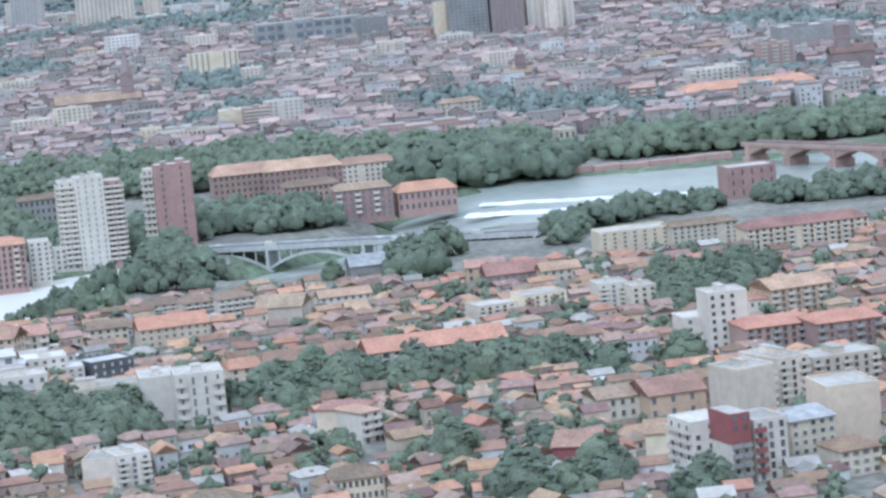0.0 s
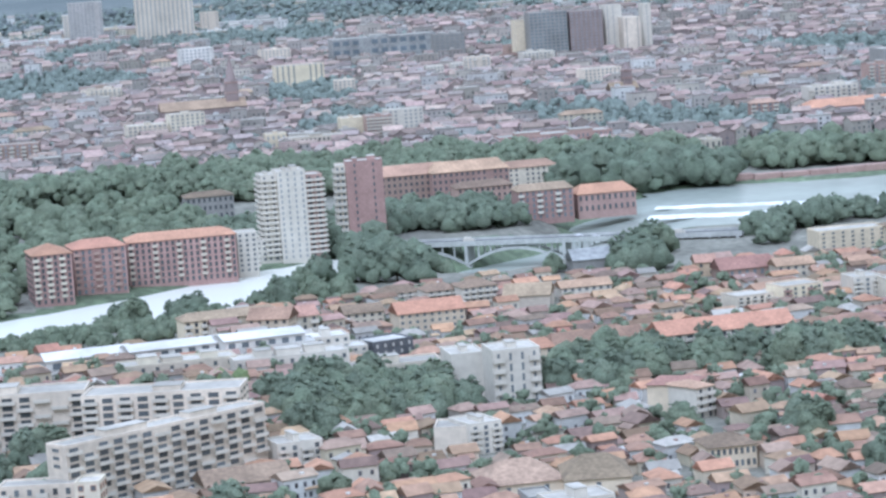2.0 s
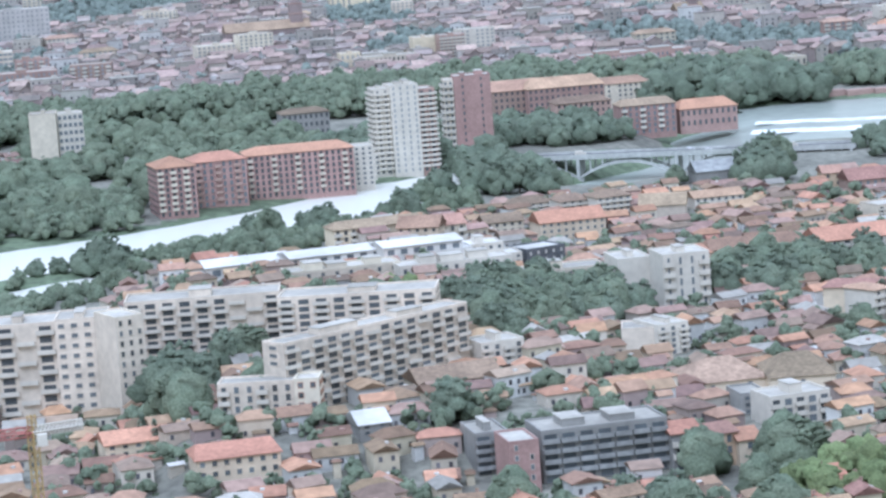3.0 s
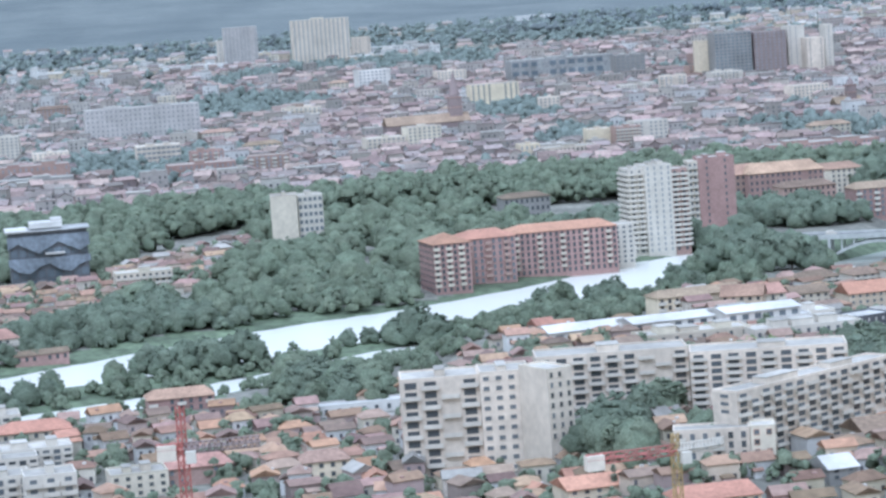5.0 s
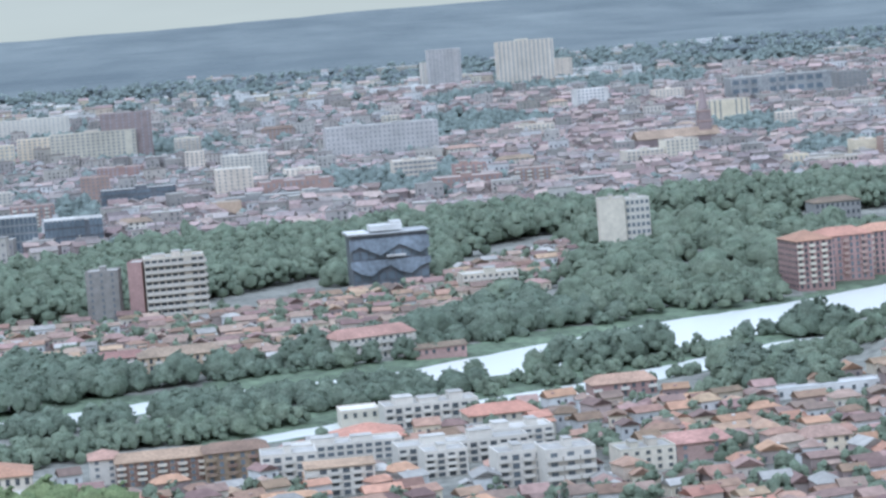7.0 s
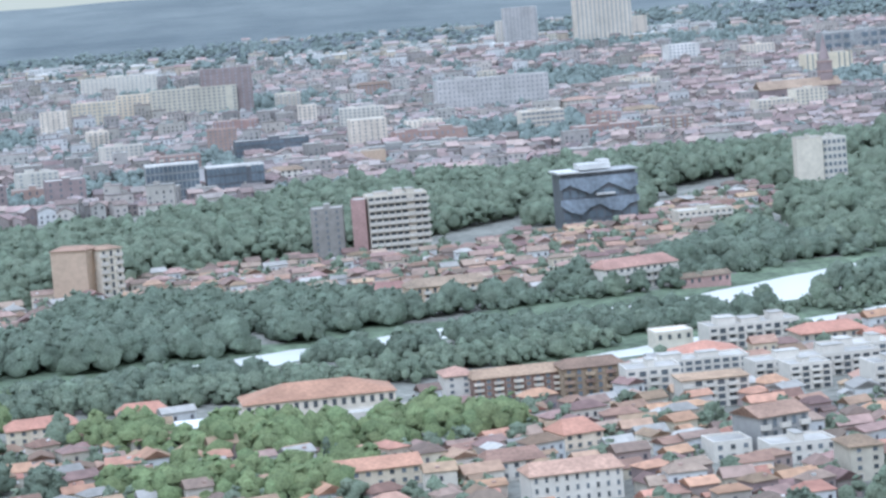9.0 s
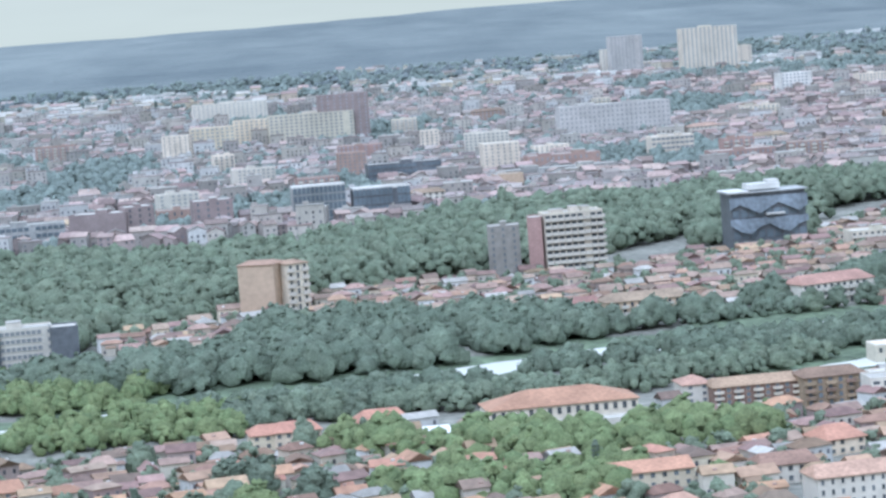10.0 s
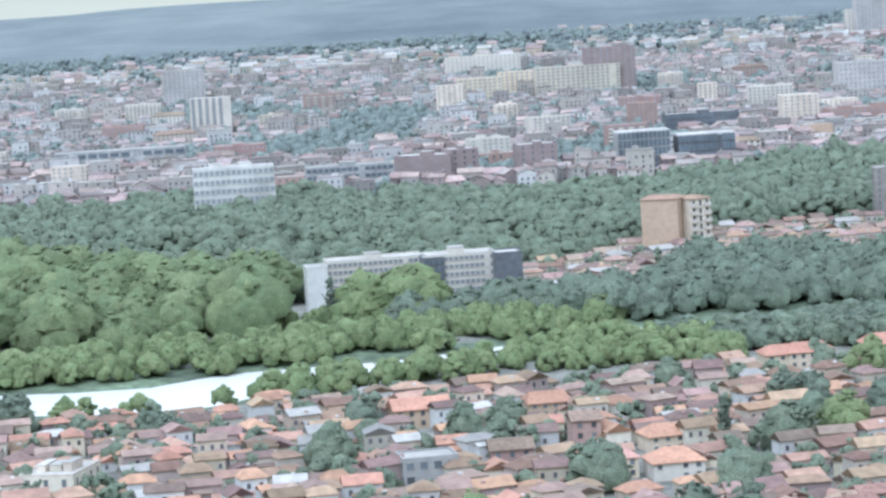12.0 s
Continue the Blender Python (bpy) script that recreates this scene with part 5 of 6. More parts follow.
# ---- churches and cranes ----
def church(x, y, z, turn, nave, tower, spire, label):
    """nave: length, width, height, roof rise; tower: side, height; spire: height."""
    root = thing("church", x, y, z, turn, label, "church")
    TAKEN.append((x, y, nave[0] / 2))
    s = Shell()
    gable_walls(s, nave[0], nave[1], nave[2], nave[3], MAUVE, 0)
    part("nave", s, root)
    s = Shell()
    gable_roof(s, nave[0], nave[1], nave[2], nave[3], OLDTILE)
    part("roof", s, root)
    a, tx = tower[0] / 2, nave[0] / 2 - tower[0]
    s = Shell()
    s.box(tx - a, -a, -1, tx + a, a, tower[1], MAUVE)
    for k in (0.55, 0.75, 0.97):
        s.box(tx - a - 0.25, -a - 0.25, tower[1] * k, tx + a + 0.25, a + 0.25, tower[1] * k + 0.5, PINK)
    t = part("bell_tower", s, root)
    if spire:
        s, n = Shell(), 8
        ring = [(tx + a * 0.95 * math.cos(k * math.pi / 4 + 0.39), a * 0.95 * math.sin(k * math.pi / 4 + 0.39), tower[1] + 0.4) for k in range(n)]
        s.add(ring + [(tx, 0, tower[1] + spire)], [(k, (k + 1) % n, n) for k in range(n)], MAUVE)
        part("spire", s, t)
    for i in range(5):
        part("window", window_mesh(1.1, nave[2] * 0.5, PINK), root, at=pose(-nave[0] / 2 + (i + 0.7) * nave[0] / 6.2, -nave[1] / 2 - 0.05, nave[2] * 0.25))
        s = Shell()
        bx = -nave[0] / 2 + (i + 0.2) * nave[0] / 6.2
        s.box(bx - 0.4, -nave[1] / 2 - 1.2, -1, bx + 0.4, -nave[1] / 2, nave[2] * 0.8, MAUVE)
        part("buttress", s, root)
    return root


church(-8, 1430, 3, 4, (44, 14, 11, 4), (6.4, 23.5), 14, "large brown brick church with pointed bell tower")
church(338, 1250, 1, 175, (20, 13, 13, 3), (6.6, 26), 0, "brick cathedral with a massive square tower in the old town")
church(200, 1372, 3, 5, (14, 9, 8, 3), (4.5, 17), 4, "small brick church with a slim tower in the old town")


def lattice(s, p, q, wide, material, bays, bar=0.06):
    """A square truss of four chords with zigzag bracing."""
    p, q = Vector(p), Vector(q)
    d = (q - p).normalized()
    u = d.orthogonal().normalized()
    v = d.cross(u)

    def rod(a, b, r):
        e = (b - a).normalized()
        f = e.orthogonal().normalized()
        g = e.cross(f)
        c = [a + (f * i + g * j) * r for i, j in ((1, 1), (-1, 1), (-1, -1), (1, -1))] + [b + (f * i + g * j) * r for i, j in ((1, 1), (-1, 1), (-1, -1), (1, -1))]
        s.add(c, [(0, 1, 5, 4), (1, 2, 6, 5), (2, 3, 7, 6), (3, 0, 4, 7)], material)

    corners = [(u * i + v * j) * wide / 2 for i, j in ((1, 1), (-1, 1), (-1, -1), (1, -1))]
    for c in corners:
        rod(p + c, q + c, bar)
    for k in range(bays):
        a, b = p + (q - p) * (k / bays), p + (q - p) * ((k + 1) / bays)
        for i in range(4):
            c0, c1 = corners[i], corners[(i + 1) % 4]
            rod(a + c0, b + c1, bar * 0.7) if k % 2 else rod(a + c1, b + c0, bar * 0.7)


def tower_crane(x, y, height, turn, jib, counter, mast_mat, jib_mat, back_mat, head, label):
    root = thing("tower_crane", x, y, 0, turn, label, "crane")
    s = Shell()
    s.box(-2, -2, -0.5, 2, 2, 0.5, CONCRETE)
    part("base", s, root)
    s = Shell()
    lattice(s, (0, 0, 0.5), (0, 0, height), 0.9, mast_mat, 34)
    part("mast", s, root)
    s = Shell()
    lattice(s, (0, 0, height), (jib, 0, height + 0.2), 0.9, jib_mat, 26)
    part("jib", s, root)
    s = Shell()
    lattice(s, (0, 0, height), (-counter, 0, height), 0.9, back_mat, 8)
    arm = part("counter_jib", s, root)
    s = Shell()
    s.box(-counter, -0.7, height - 1.3, -counter + 2.2, 0.7, height + 0.5, CONCRETE)
    part("counterweight", s, arm)
    s = Shell()
    lattice(s, (0, 0, height), (0, 0, height + head), 0.7, mast_mat, 5)
    part("tower_head", s, root)
    s = Shell()
    s.box(0.3, -1.5, height - 1.6, 1.5, -0.5, height - 0.2, WHITE)
    part("cab", s, root)
    return root


tower_crane(-121.2, 325, 34.0, 8, 6, 11.5, STEELYEL, WHITE, STEELRED, 2.0, "yellow tower crane with a red and white jib")
tower_crane(-180.4, 320, 40.5, -4, 9, 3, STEELRED, MAUVE, STEELRED, 5.0, "red tower crane over a building site")


# ---- the dark office with folded glass belts ----
def folded_office(x, y, turn, w, d, h, label):
    root = thing("folded_office", x, y, 0, turn, label, "office building")
    TAKEN.append((x, y, w / 2))
    s = Shell()
    s.box(-w / 2, -d / 2, -1, w / 2, d / 2, h, DARKWALL)
    part("wall", s, root)
    for z0, z1, shift in ((h * 0.72, h * 0.93, 0), (h * 0.36, h * 0.55, 1)):
        n = 8
        for k in range(n):
            s = Shell()
            a, b = [-w / 2 - 0.6 + (k + e) * (w + 1.2) / n for e in (0, 1)]
            out0, out1 = [0.7 + 1.1 * ((k + e + shift) // 2 % 2) for e in (0, 1)]
            lo0, lo1 = [z0 + 1.6 * math.sin((k + e) * 1.57 + shift * 2.0) for e in (0, 1)]
            c = [(a, -d / 2 - out0, lo0), (b, -d / 2 - out1, lo1), (b, -d / 2, lo1), (a, -d / 2, lo0), (a, -d / 2 - out0 * 0.7, z1), (b, -d / 2 - out1 * 0.7, z1), (b, -d / 2, z1), (a, -d / 2, z1)]
            s.add(c, [(3, 2, 1, 0), (4, 5, 6, 7), (0, 1, 5, 4), (1, 2, 6, 5), (2, 3, 7, 6), (3, 0, 4, 7)], BELT)
            part("glass_panel", s, root)
    s = Shell()
    s.box(-w * 0.05, -d / 2 - 1.9, h * 0.6, w * 0.2, -d / 2, h * 0.63, METALROOF)
    part("ledge", s, root)
    for k in range(9):
        for z in (0.6, h * 0.2, h * 0.58):
            part("window", window_mesh(w / 11, h * 0.13, DARKWALL, BLUEGLASS), root, at=pose((k + 0.5) / 9 * w - w / 2, -d / 2 - 0.05, z))
    s = Shell()
    s.box(-w / 2 - 1, -d / 2 - 1, h, w / 2 + 1, d / 2, h + 0.35, ZINC)
    s.box(-w / 2 - 1, -d / 2 - 1.2, h + 0.35, -w * 0.25, d / 2, h + 0.7, METALROOF)
    top = part("roof", s, root)
    s = Shell()
    s.box(-w * 0.22, -d * 0.3, h + 0.8, w * 0.2, d * 0.3, h + 2.6, METALROOF)
    s.box(w * 0.06, -d * 0.2, h + 2.6, w * 0.2, d * 0.2, h + 3.6, METALROOF)
    part("roof_pavilion", s, top)


BELT = mat("pale_folded_glass", (0.2, 0.23, 0.27), rough=0.25, value=0.1)
folded_office(-201, 905, 3, 25, 15, 18.5, "dark office with folded blue-grey glass belts and white roof pavilion")


# ---- trees: woods as stands, the nearer ones singly ----
def inside(x, y, poly):
    hit = False
    for (x0, y0), (x1, y1) in zip(poly, poly[1:] + poly[:1]):
        if (y0 > y) != (y1 > y) and x < x0 + (y - y0) / (y1 - y0) * (x1 - x0):
            hit = not hit
    return hit


def scatter(poly, gap, rng, clear=2.0, water=1.0):
    """Places inside a polygon, about gap metres apart, clear of buildings and water."""
    xs, ys = [p[0] for p in poly], [p[1] for p in poly]
    out = []
    for i, x in enumerate(np.arange(min(xs), max(xs), gap)):
        for y in np.arange(min(ys) + (i % 2) * gap / 2, max(ys), gap):
            px, py = x + rng.uniform(-0.35, 0.35) * gap, y + rng.uniform(-0.35, 0.35) * gap
            if inside(px, py, poly) and free(px, py, clear, water):
                out.append((px, py, ground_z(px, py) - 0.4))
    return out


def free(x, y, r, water=2.0):
    if y < 1150 and river_distance(np.array(x), np.array(y)) < water:
        return False
    cell = GRID.get((int(x // 40), int(y // 40)), ())
    return all((x - a) ** 2 + (y - b) ** 2 > (r + c) ** 2 for a, b, c in cell)


GRID = {}


def claim(x, y, r):
    """Notes a standing thing in every cell of a coarse grid that it reaches."""
    for i in range(int((x - r - 8) // 40), int((x + r + 8) // 40) + 1):
        for j in range(int((y - r - 8) // 40), int((y + r + 8) // 40) + 1):
            GRID.setdefault((i, j), []).append((x, y, r))


for taken in TAKEN:
    claim(*taken)


TR = np.random.default_rng(11)
STANDS = [  # name, outline, spacing, lowest and highest tree, breadth, openness, leaves, label
    ("boulevard_woods", [(-640, 930), (-560, 885), (-466, 868), (-413, 842), (-371, 822), (-325, 870), (-288, 876), (-225, 960), (-181, 1007), (-115, 1064), (-60, 1085), (-25, 1050), (40, 1040), (110, 1030), (165, 1050),
                         (160, 1085), (119, 1118), (53, 1158), (-63, 1155), (-195, 1120), (-284, 1110), (-355, 1000), (-416, 1010), (-471, 945), (-640, 1010)], 6.6, 9.0, 13.0, 0.82, -0.46, LEAF, "dense belt of tall plane trees behind the river suburbs"),
    ("park_woods", [(-185, 806), (-151, 785), (-127, 800), (-95, 800), (-74, 850), (-66, 900), (-80, 1000), (-112, 1056), (-132, 990), (-116, 948), (-140, 880), (-156, 836)], 10.0, 7.5, 12, 1.25, -0.02, LEAF, "rounded park trees beside the river"),
    ("office_woods", [(-228, 915), (-215, 918), (-192, 918), (-184, 926), (-158, 1000), (-181, 1003), (-222, 955)], 9.0, 6, 10, 1.15, -0.4, LEAF, "trees round the dark folded office"),
    ("tower_park_woods", [(-92, 890), (-72, 905), (-32, 905), (-24, 985), (-40, 1050), (-62, 1080), (-95, 1030)], 9.0, 5.5, 9, 1.15, -0.15, LEAF, "trees on the lawns behind the white tower"),
    ("far_bank_woods", [(-460, 668), (-392, 656), (-340, 666), (-316, 678), (-262, 708), (-232, 728), (-214, 730), (-165, 754), (-150, 762), (-165, 785), (-183, 815), (-211, 760), (-247, 722), (-280, 708), (-318, 752), (-350, 775), (-390, 708), (-440, 690), (-412, 668)], 6.6, 5.5, 9.5, 1.15, -0.36, LEAFDARK, "dark trees along the far river bank"),
    ("near_bank_woods", [(-392, 612), (-345, 604), (-284, 618), (-226, 636), (-205, 636), (-200, 654), (-214, 666), (-240, 668), (-262, 668), (-316, 644), (-345, 630), (-392, 624)], 5.6, 4.0, 6.2, 1.15, -0.05, LEAFDARK, "dark trees along the near river bank"),
    ("terrace_bank_woods", [(-127, 632), (-112, 642), (-88, 652), (-62, 660), (-36, 682), (-14, 700), (4, 722), (4, 742), (-40, 726), (-80, 708), (-126, 690)], 5.4, 2.4, 4.2, 1.15, -0.4, LEAF, "low trees and hedges on the bank behind the workshops"),
    ("island_woods", [(-4, 862), (2, 826), (4, 796), (20, 786), (27, 800), (20, 826), (6, 868)], 5.2, 6, 10, 1.1, -0.4, LEAFDARK, "dark trees at the head of the bridge"),
    ("riverside_woods", [(-40, 880), (36, 885), (66, 890), (72, 930), (40, 950), (-20, 940), (-50, 900)], 6.2, 6, 9.5, 1.15, -0.35, LEAFDARK, "trees between the river flats and the bridge"),
    ("weir_woods", [(100, 980), (154, 972), (168, 996), (122, 1042), (100, 1020)], 7.0, 10, 14, 1.25, -0.5, LEAFDARK, "large dark trees at the weir pool"),
    ("quay_woods", [(172, 1004), (205, 1004), (265, 1000), (420, 990), (420, 1035), (280, 1045), (178, 1050)], 7.5, 9, 12, 1.15, -0.4, LEAF, "row of trees along the far quay"),
    ("museum_woods", [(122, 782), (144, 822), (184, 832), (232, 820), (330, 830), (330, 850), (236, 846), (150, 842), (126, 815)], 5.8, 6, 9, 1.1, -0.4, LEAFDARK, "trees on the near bank below the museum"),
    ("hotel_woods", [(-640, 650), (-508, 664), (-482, 672), (-478, 720), (-500, 800), (-560, 850), (-640, 850)], 12.5, 8.5, 14.5, 1.4, -0.3, LEAFWARM, "large rounded bright trees beside the long hotel block"),
    ("hotel_end_bushes", [(-486, 662), (-470, 656), (-462, 668), (-462, 684), (-472, 700), (-482, 690)], 5.0, 2.6, 5.0, 1.1, -0.6, LEAFLIGHT, "low bushes and small trees at the end of the hotel"),
    ("hotel_garden_woods", [(-462, 674), (-438, 668), (-436, 684), (-450, 692), (-464, 688)], 7.0, 10, 13, 1.1, -0.9, LEAFLIGHT, "rounded bright trees before the long hotel block"),
    ("bank_row_woods", [(-560, 606), (-500, 608), (-470, 622), (-440, 626), (-400, 650), (-396, 664), (-440, 660), (-478, 654), (-510, 642), (-560, 634)], 5.4, 4.6, 6.8, 1.0, -0.5, LEAFLIGHT, "rows of small round trees on the far river bank"),
    ("back_garden_woods", [(-500, 760), (-470, 735), (-420, 765), (-386, 805), (-371, 835), (-413, 850), (-470, 870), (-560, 885)], 8.5, 6, 10, 1.15, -0.3, LEAF, "trees between the hotel and the tall belt"),
    ("lawn_woods", [(-166, 756), (-122, 768), (-98, 778), (-92, 800), (-110, 806), (-152, 788)], 7.5, 5, 8, 1.1, -0.1, LEAF, "park trees on the lawn above the river"),
    ("dyke_woods", [(-179, 672), (-166, 672), (-146, 682), (-146, 699), (-160, 695), (-176, 684)], 5.6, 7.0, 10.0, 0.95, -0.6, LEAFDARK, "tall dark trees on the dyke between the river arms"),
    ("far_edge_woods", [(-262, 700), (-225, 712), (-207, 728), (-172, 742), (-146, 762), (-150, 776), (-180, 760), (-210, 742), (-232, 728), (-262, 716)], 5.6, 3.0, 5.6, 1.1, -0.5, LEAFDARK, "low dark trees along the water's edge below the suburb"),
    ("lawn_edge_woods", [(-128, 775), (-100, 782), (-97, 800), (-98, 842), (-120, 852), (-136, 810)], 6.4, 5, 8.5, 1.1, -0.4, LEAF, "park trees beside the brick flats"),
    ("slab_foot_woods", [(-138, 903), (-98, 903), (-98, 921), (-138, 921)], 6.0, 7, 10, 1.1, -0.8, LEAF, "trees before the slab of flats in the park"),
    ("back_park_woods", [(-640, 1010), (-471, 950), (-416, 1015), (-440, 1070), (-560, 1090), (-640, 1080)], 7.4, 8, 12, 0.9, -0.36, LEAF, "park trees before the offices"),
]
for k, (name, poly, gap, low, high, wide, openness, leaves, label) in enumerate(STANDS):
    spots = [p for p in scatter(poly, gap, TR, 0.5) if noise.noise((p[0] * 0.045, p[1] * 0.03, 5.0 + k)) > openness]
    grow = [1 + 0.35 * noise.noise((p[0] * 0.05, p[1] * 0.04, 9.0)) for p in spots]
    woods(name, spots, TR.uniform(low, high, len(spots)) * np.array(grow), leaves, label, 40 + k, n=80 if poly[0][1] < 700 else 56, wide=wide)

SINGLES = [0]
LEFT_OVER, LEFT_DARK = [], []
NEAR_TREES = [  # outline, spacing, size, kinds, label
    ([(20, 566), (32, 558), (50, 575), (82, 566), (96, 583), (70, 598), (24, 596)], 4.6, 1.0, ROUND, "dark leafy tree in a courtyard between the flats"),
    ([(-38, 509), (-13, 541), (8, 568), (4, 588), (-18, 578), (-42, 552)], 4.6, 1.0, ROUND, "dark leafy tree in a courtyard behind the slabs"),
    ([(122, 640), (137, 644), (162, 672), (151, 691), (130, 688)], 5.0, 0.95, ROUND, "dark leafy tree between the blocks"),
    ([(-150, 607), (-137, 585), (-124, 592), (-126, 622), (-143, 640)], 4.6, 1.0, ROUND, "dark leafy tree by the dyke"),
    ([(-366, 537), (-336, 506), (-315, 494), (-279, 503), (-283, 517), (-320, 520), (-345, 535)], 4.4, 1.1, LIGHT[:3], "bright green plane tree in a long clipped row"),
    ([(-360, 476), (-318, 452), (-296, 462), (-312, 478), (-345, 492)], 4.6, 0.95, LIGHT, "bright green tree among the houses"),
    ([(-545, 556), (-500, 546), (-500, 558), (-545, 568)], 6.5, 0.62, LIGHT, "light green tree along the near river bank"),
    ([(-500, 560), (-470, 556), (-440, 565), (-410, 588), (-395, 612), (-412, 618), (-440, 590), (-470, 582), (-500, 574)], 6.8, 0.85, LIGHT, "light green tree along the near river bank"),
    ([(-50, 571), (-40, 569), (-40, 581), (-50, 581)], 5.0, 0.8, LIGHT, "light green tree in a garden near the sheds"),
    ([(-380, 588), (-340, 582), (-300, 585), (-240, 625), (-250, 630), (-300, 608), (-345, 602), (-380, 610)], 4.4, 0.72, ROUND, "young round tree along the bank path"),
    ([(-206, 614), (-172, 630), (-138, 650), (-110, 676), (-104, 684), (-136, 658), (-172, 638), (-206, 622)], 4.5, 0.45, ROUND, "small round bush along the narrow river arm"),
    ([(-204, 638), (-173, 653), (-150, 668), (-130, 682), (-128, 692), (-152, 680), (-175, 666), (-204, 652)], 5.0, 0.5, ROUND, "small round bush on the dyke"),
    ([(-425, 572), (-380, 572), (-378, 608), (-398, 606)], 5.0, 0.75, LIGHT, "light green tree along the near river bank"),
    ([(-112, 700), (-75, 714), (-50, 733), (-20, 755), (0, 764), (0, 772), (-25, 768), (-55, 748), (-80, 733), (-112, 714)], 6.0, 0.55, ROUND, "low dark bush on the near river bank"),
    ([(-200, 668), (-150, 686), (-118, 690), (-100, 708), (-120, 700), (-160, 690)], 8.5, 0.5, ROUND, "dark tree on the dyke between the two arms"),
    ([(-20, 384), (30, 372), (30, 392), (0, 398)], 4.5, 1.0, LIGHT, "bright leafy tree near the row houses"),
]
for poly, gap, size, kinds, label in NEAR_TREES:
    for x, y, z in scatter(poly, gap, TR, 0.5):
        grown = size * TR.uniform(0.75, 1.2)
        if SINGLES[0] < 215:
            SINGLES[0] += 1
            tree(kinds, x, y, grown, TR, label, z=z + 0.3)
        else:
            (LEFT_OVER if kinds[0] is LIGHT[0] else LEFT_DARK).append((x, y, z, 7.2 * grown))
woods("bank_bushes", [p[:3] for p in LEFT_DARK], [p[3] for p in LEFT_DARK], LEAF, "dark bushes and trees along the river arms", 61, n=44)
woods("bank_trees", [p[:3] for p in LEFT_OVER], [p[3] for p in LEFT_OVER], LEAFLIGHT, "light green young trees along the river banks", 60, n=44)
for x, y, size in ((-99, 485, 1.35), (-101, 488, 1.2), (-95, 484, 1.2), (-85, 505, 1.3), (-89, 503, 1.1), (-108, 699, 1.3), (-104, 687, 1.1), (-112, 700, 1.1), (-125, 701, 0.6), (-119, 703, 0.6), (-67, 742, 1.2), (-71, 739, 0.9), (-52, 747, 1.0), (-50, 749, 0.8), (-200, 658, 0.75), (-185, 662, 0.8), (-60, 728, 0.5), (-40, 752, 0.5), (-34, 760, 0.6), (-28, 768, 0.7), (-24, 775, 0.8), (-20, 784, 0.9), (-14, 792, 1.0), (-8, 800, 1.1), (88, 792, 1.35), (92, 789, 1.2), (86, 786, 1.0), (28, 798, 0.9), (77, 754, 1.55), (73, 752, 1.3), (81, 756, 1.35), (55, 766, 0.8), (-63, 734, 1.1), (-67, 736, 1.0), (-48, 745, 1.1), (6, 780, 1.35), (12, 777, 1.25), (1, 785, 1.3), (18, 772, 1.0), (-14, 748, 0.9), (-6, 752, 0.95), (-24, 742, 0.85), (-228, 712, 0.85), (-221, 713, 0.75), (-212, 717, 0.85), (-205, 721, 0.9)):
    tree(ROUND, x, y, size, TR, "large dark leafy tree standing alone", z=ground_z(x, y) - 0.3)
for x, y, size in ((55, 498, 1.15), (56, 495, 1.00), (62, 460, 1.30), (63, 454, 1.20), (59, 458, 1.10), (76, 464, 1.20), (77, 459, 1.00), (71, 493, 1.05), (36, 518, 0.80), (91, 444, 1.20), (88, 441, 1.10), (98, 571, 1.10), (113, 568, 1.20), (70, 456, 1.10), (-377, 498, 1.00), (-382, 499, 1.10), (-367, 544, 0.80), (-367, 479, 1.00), (-380, 594, 0.90), (-374, 586, 0.90), (-359, 586, 0.90), (-354, 581, 0.90), (-367, 556, 0.70), (-459, 505, 1.00), (-464, 464, 1.10), (-441, 485, 0.90), (-433, 491, 0.90), (-498, 515, 0.80), (-494, 506, 0.80), (-388, 456, 1.20), (-378, 458, 1.30), (-401, 419, 1.20), (-381, 472, 1.10), (-422, 432, 1.20), (-526, 527, 1.30), (-399, 536, 0.80), (-9, 401, 1.30), (-9, 409, 1.20), (-56, 443, 1.00), (-22, 410, 1.10), (-80, 520, 1.20), (-73, 520, 1.20), (-69, 521, 1.00), (-85, 467, 1.25), (-98, 467, 1.30), (-100, 472, 1.20)):
    tree(ROUND if y > 470 or x > -200 else LIGHT, x, y, size, TR, "full leafy tree between the houses", z=ground_z(x, y) - 0.3)
    claim(x, y, 2.2 * size)
for x, y, size in ((-106, 462, 0.85), (-104, 458, 0.6), (-398, 462, 1.15), (-397.5, 463, 0.9), (-452, 488, 0.5), (-450, 487, 0.45), (-136, 640, 0.9), (-160, 548, 0.8), (48, 545, 0.9), (-318, 478, 0.9), (-205, 470, 0.9), (-466, 690, 1.35), (-465, 688, 1.1)):
    tree(SLIM, x, y, size, TR, "slim dark cypress in a garden", name="cypress", z=ground_z(x, y) - 0.1)


# ---- small houses: the nearest singly, the rest as fabric ----
HR = np.random.default_rng(21)
WALLSET = [PALE, PALE, CREAM, CREAM, WHITE, PINK, OCHRE, PALE]
ROOFSET = [TILE, TILE, OLDTILE, OLDTILE, TILE, ORANGE]
S_WALL = [mat("town_wall_pale", (0.53, 0.49, 0.42), island=0.25, hue=0.02, stain=0.1, vary=0.1), mat("town_wall_pink", (0.36, 0.29, 0.27), island=0.25, hue=0.02, stain=0.1, vary=0.1),
          mat("town_wall_white", (0.58, 0.58, 0.57), island=0.15, stain=0.1, vary=0.1), mat("town_wall_cream", (0.56, 0.49, 0.39), island=0.2, hue=0.02, stain=0.1, vary=0.1)]
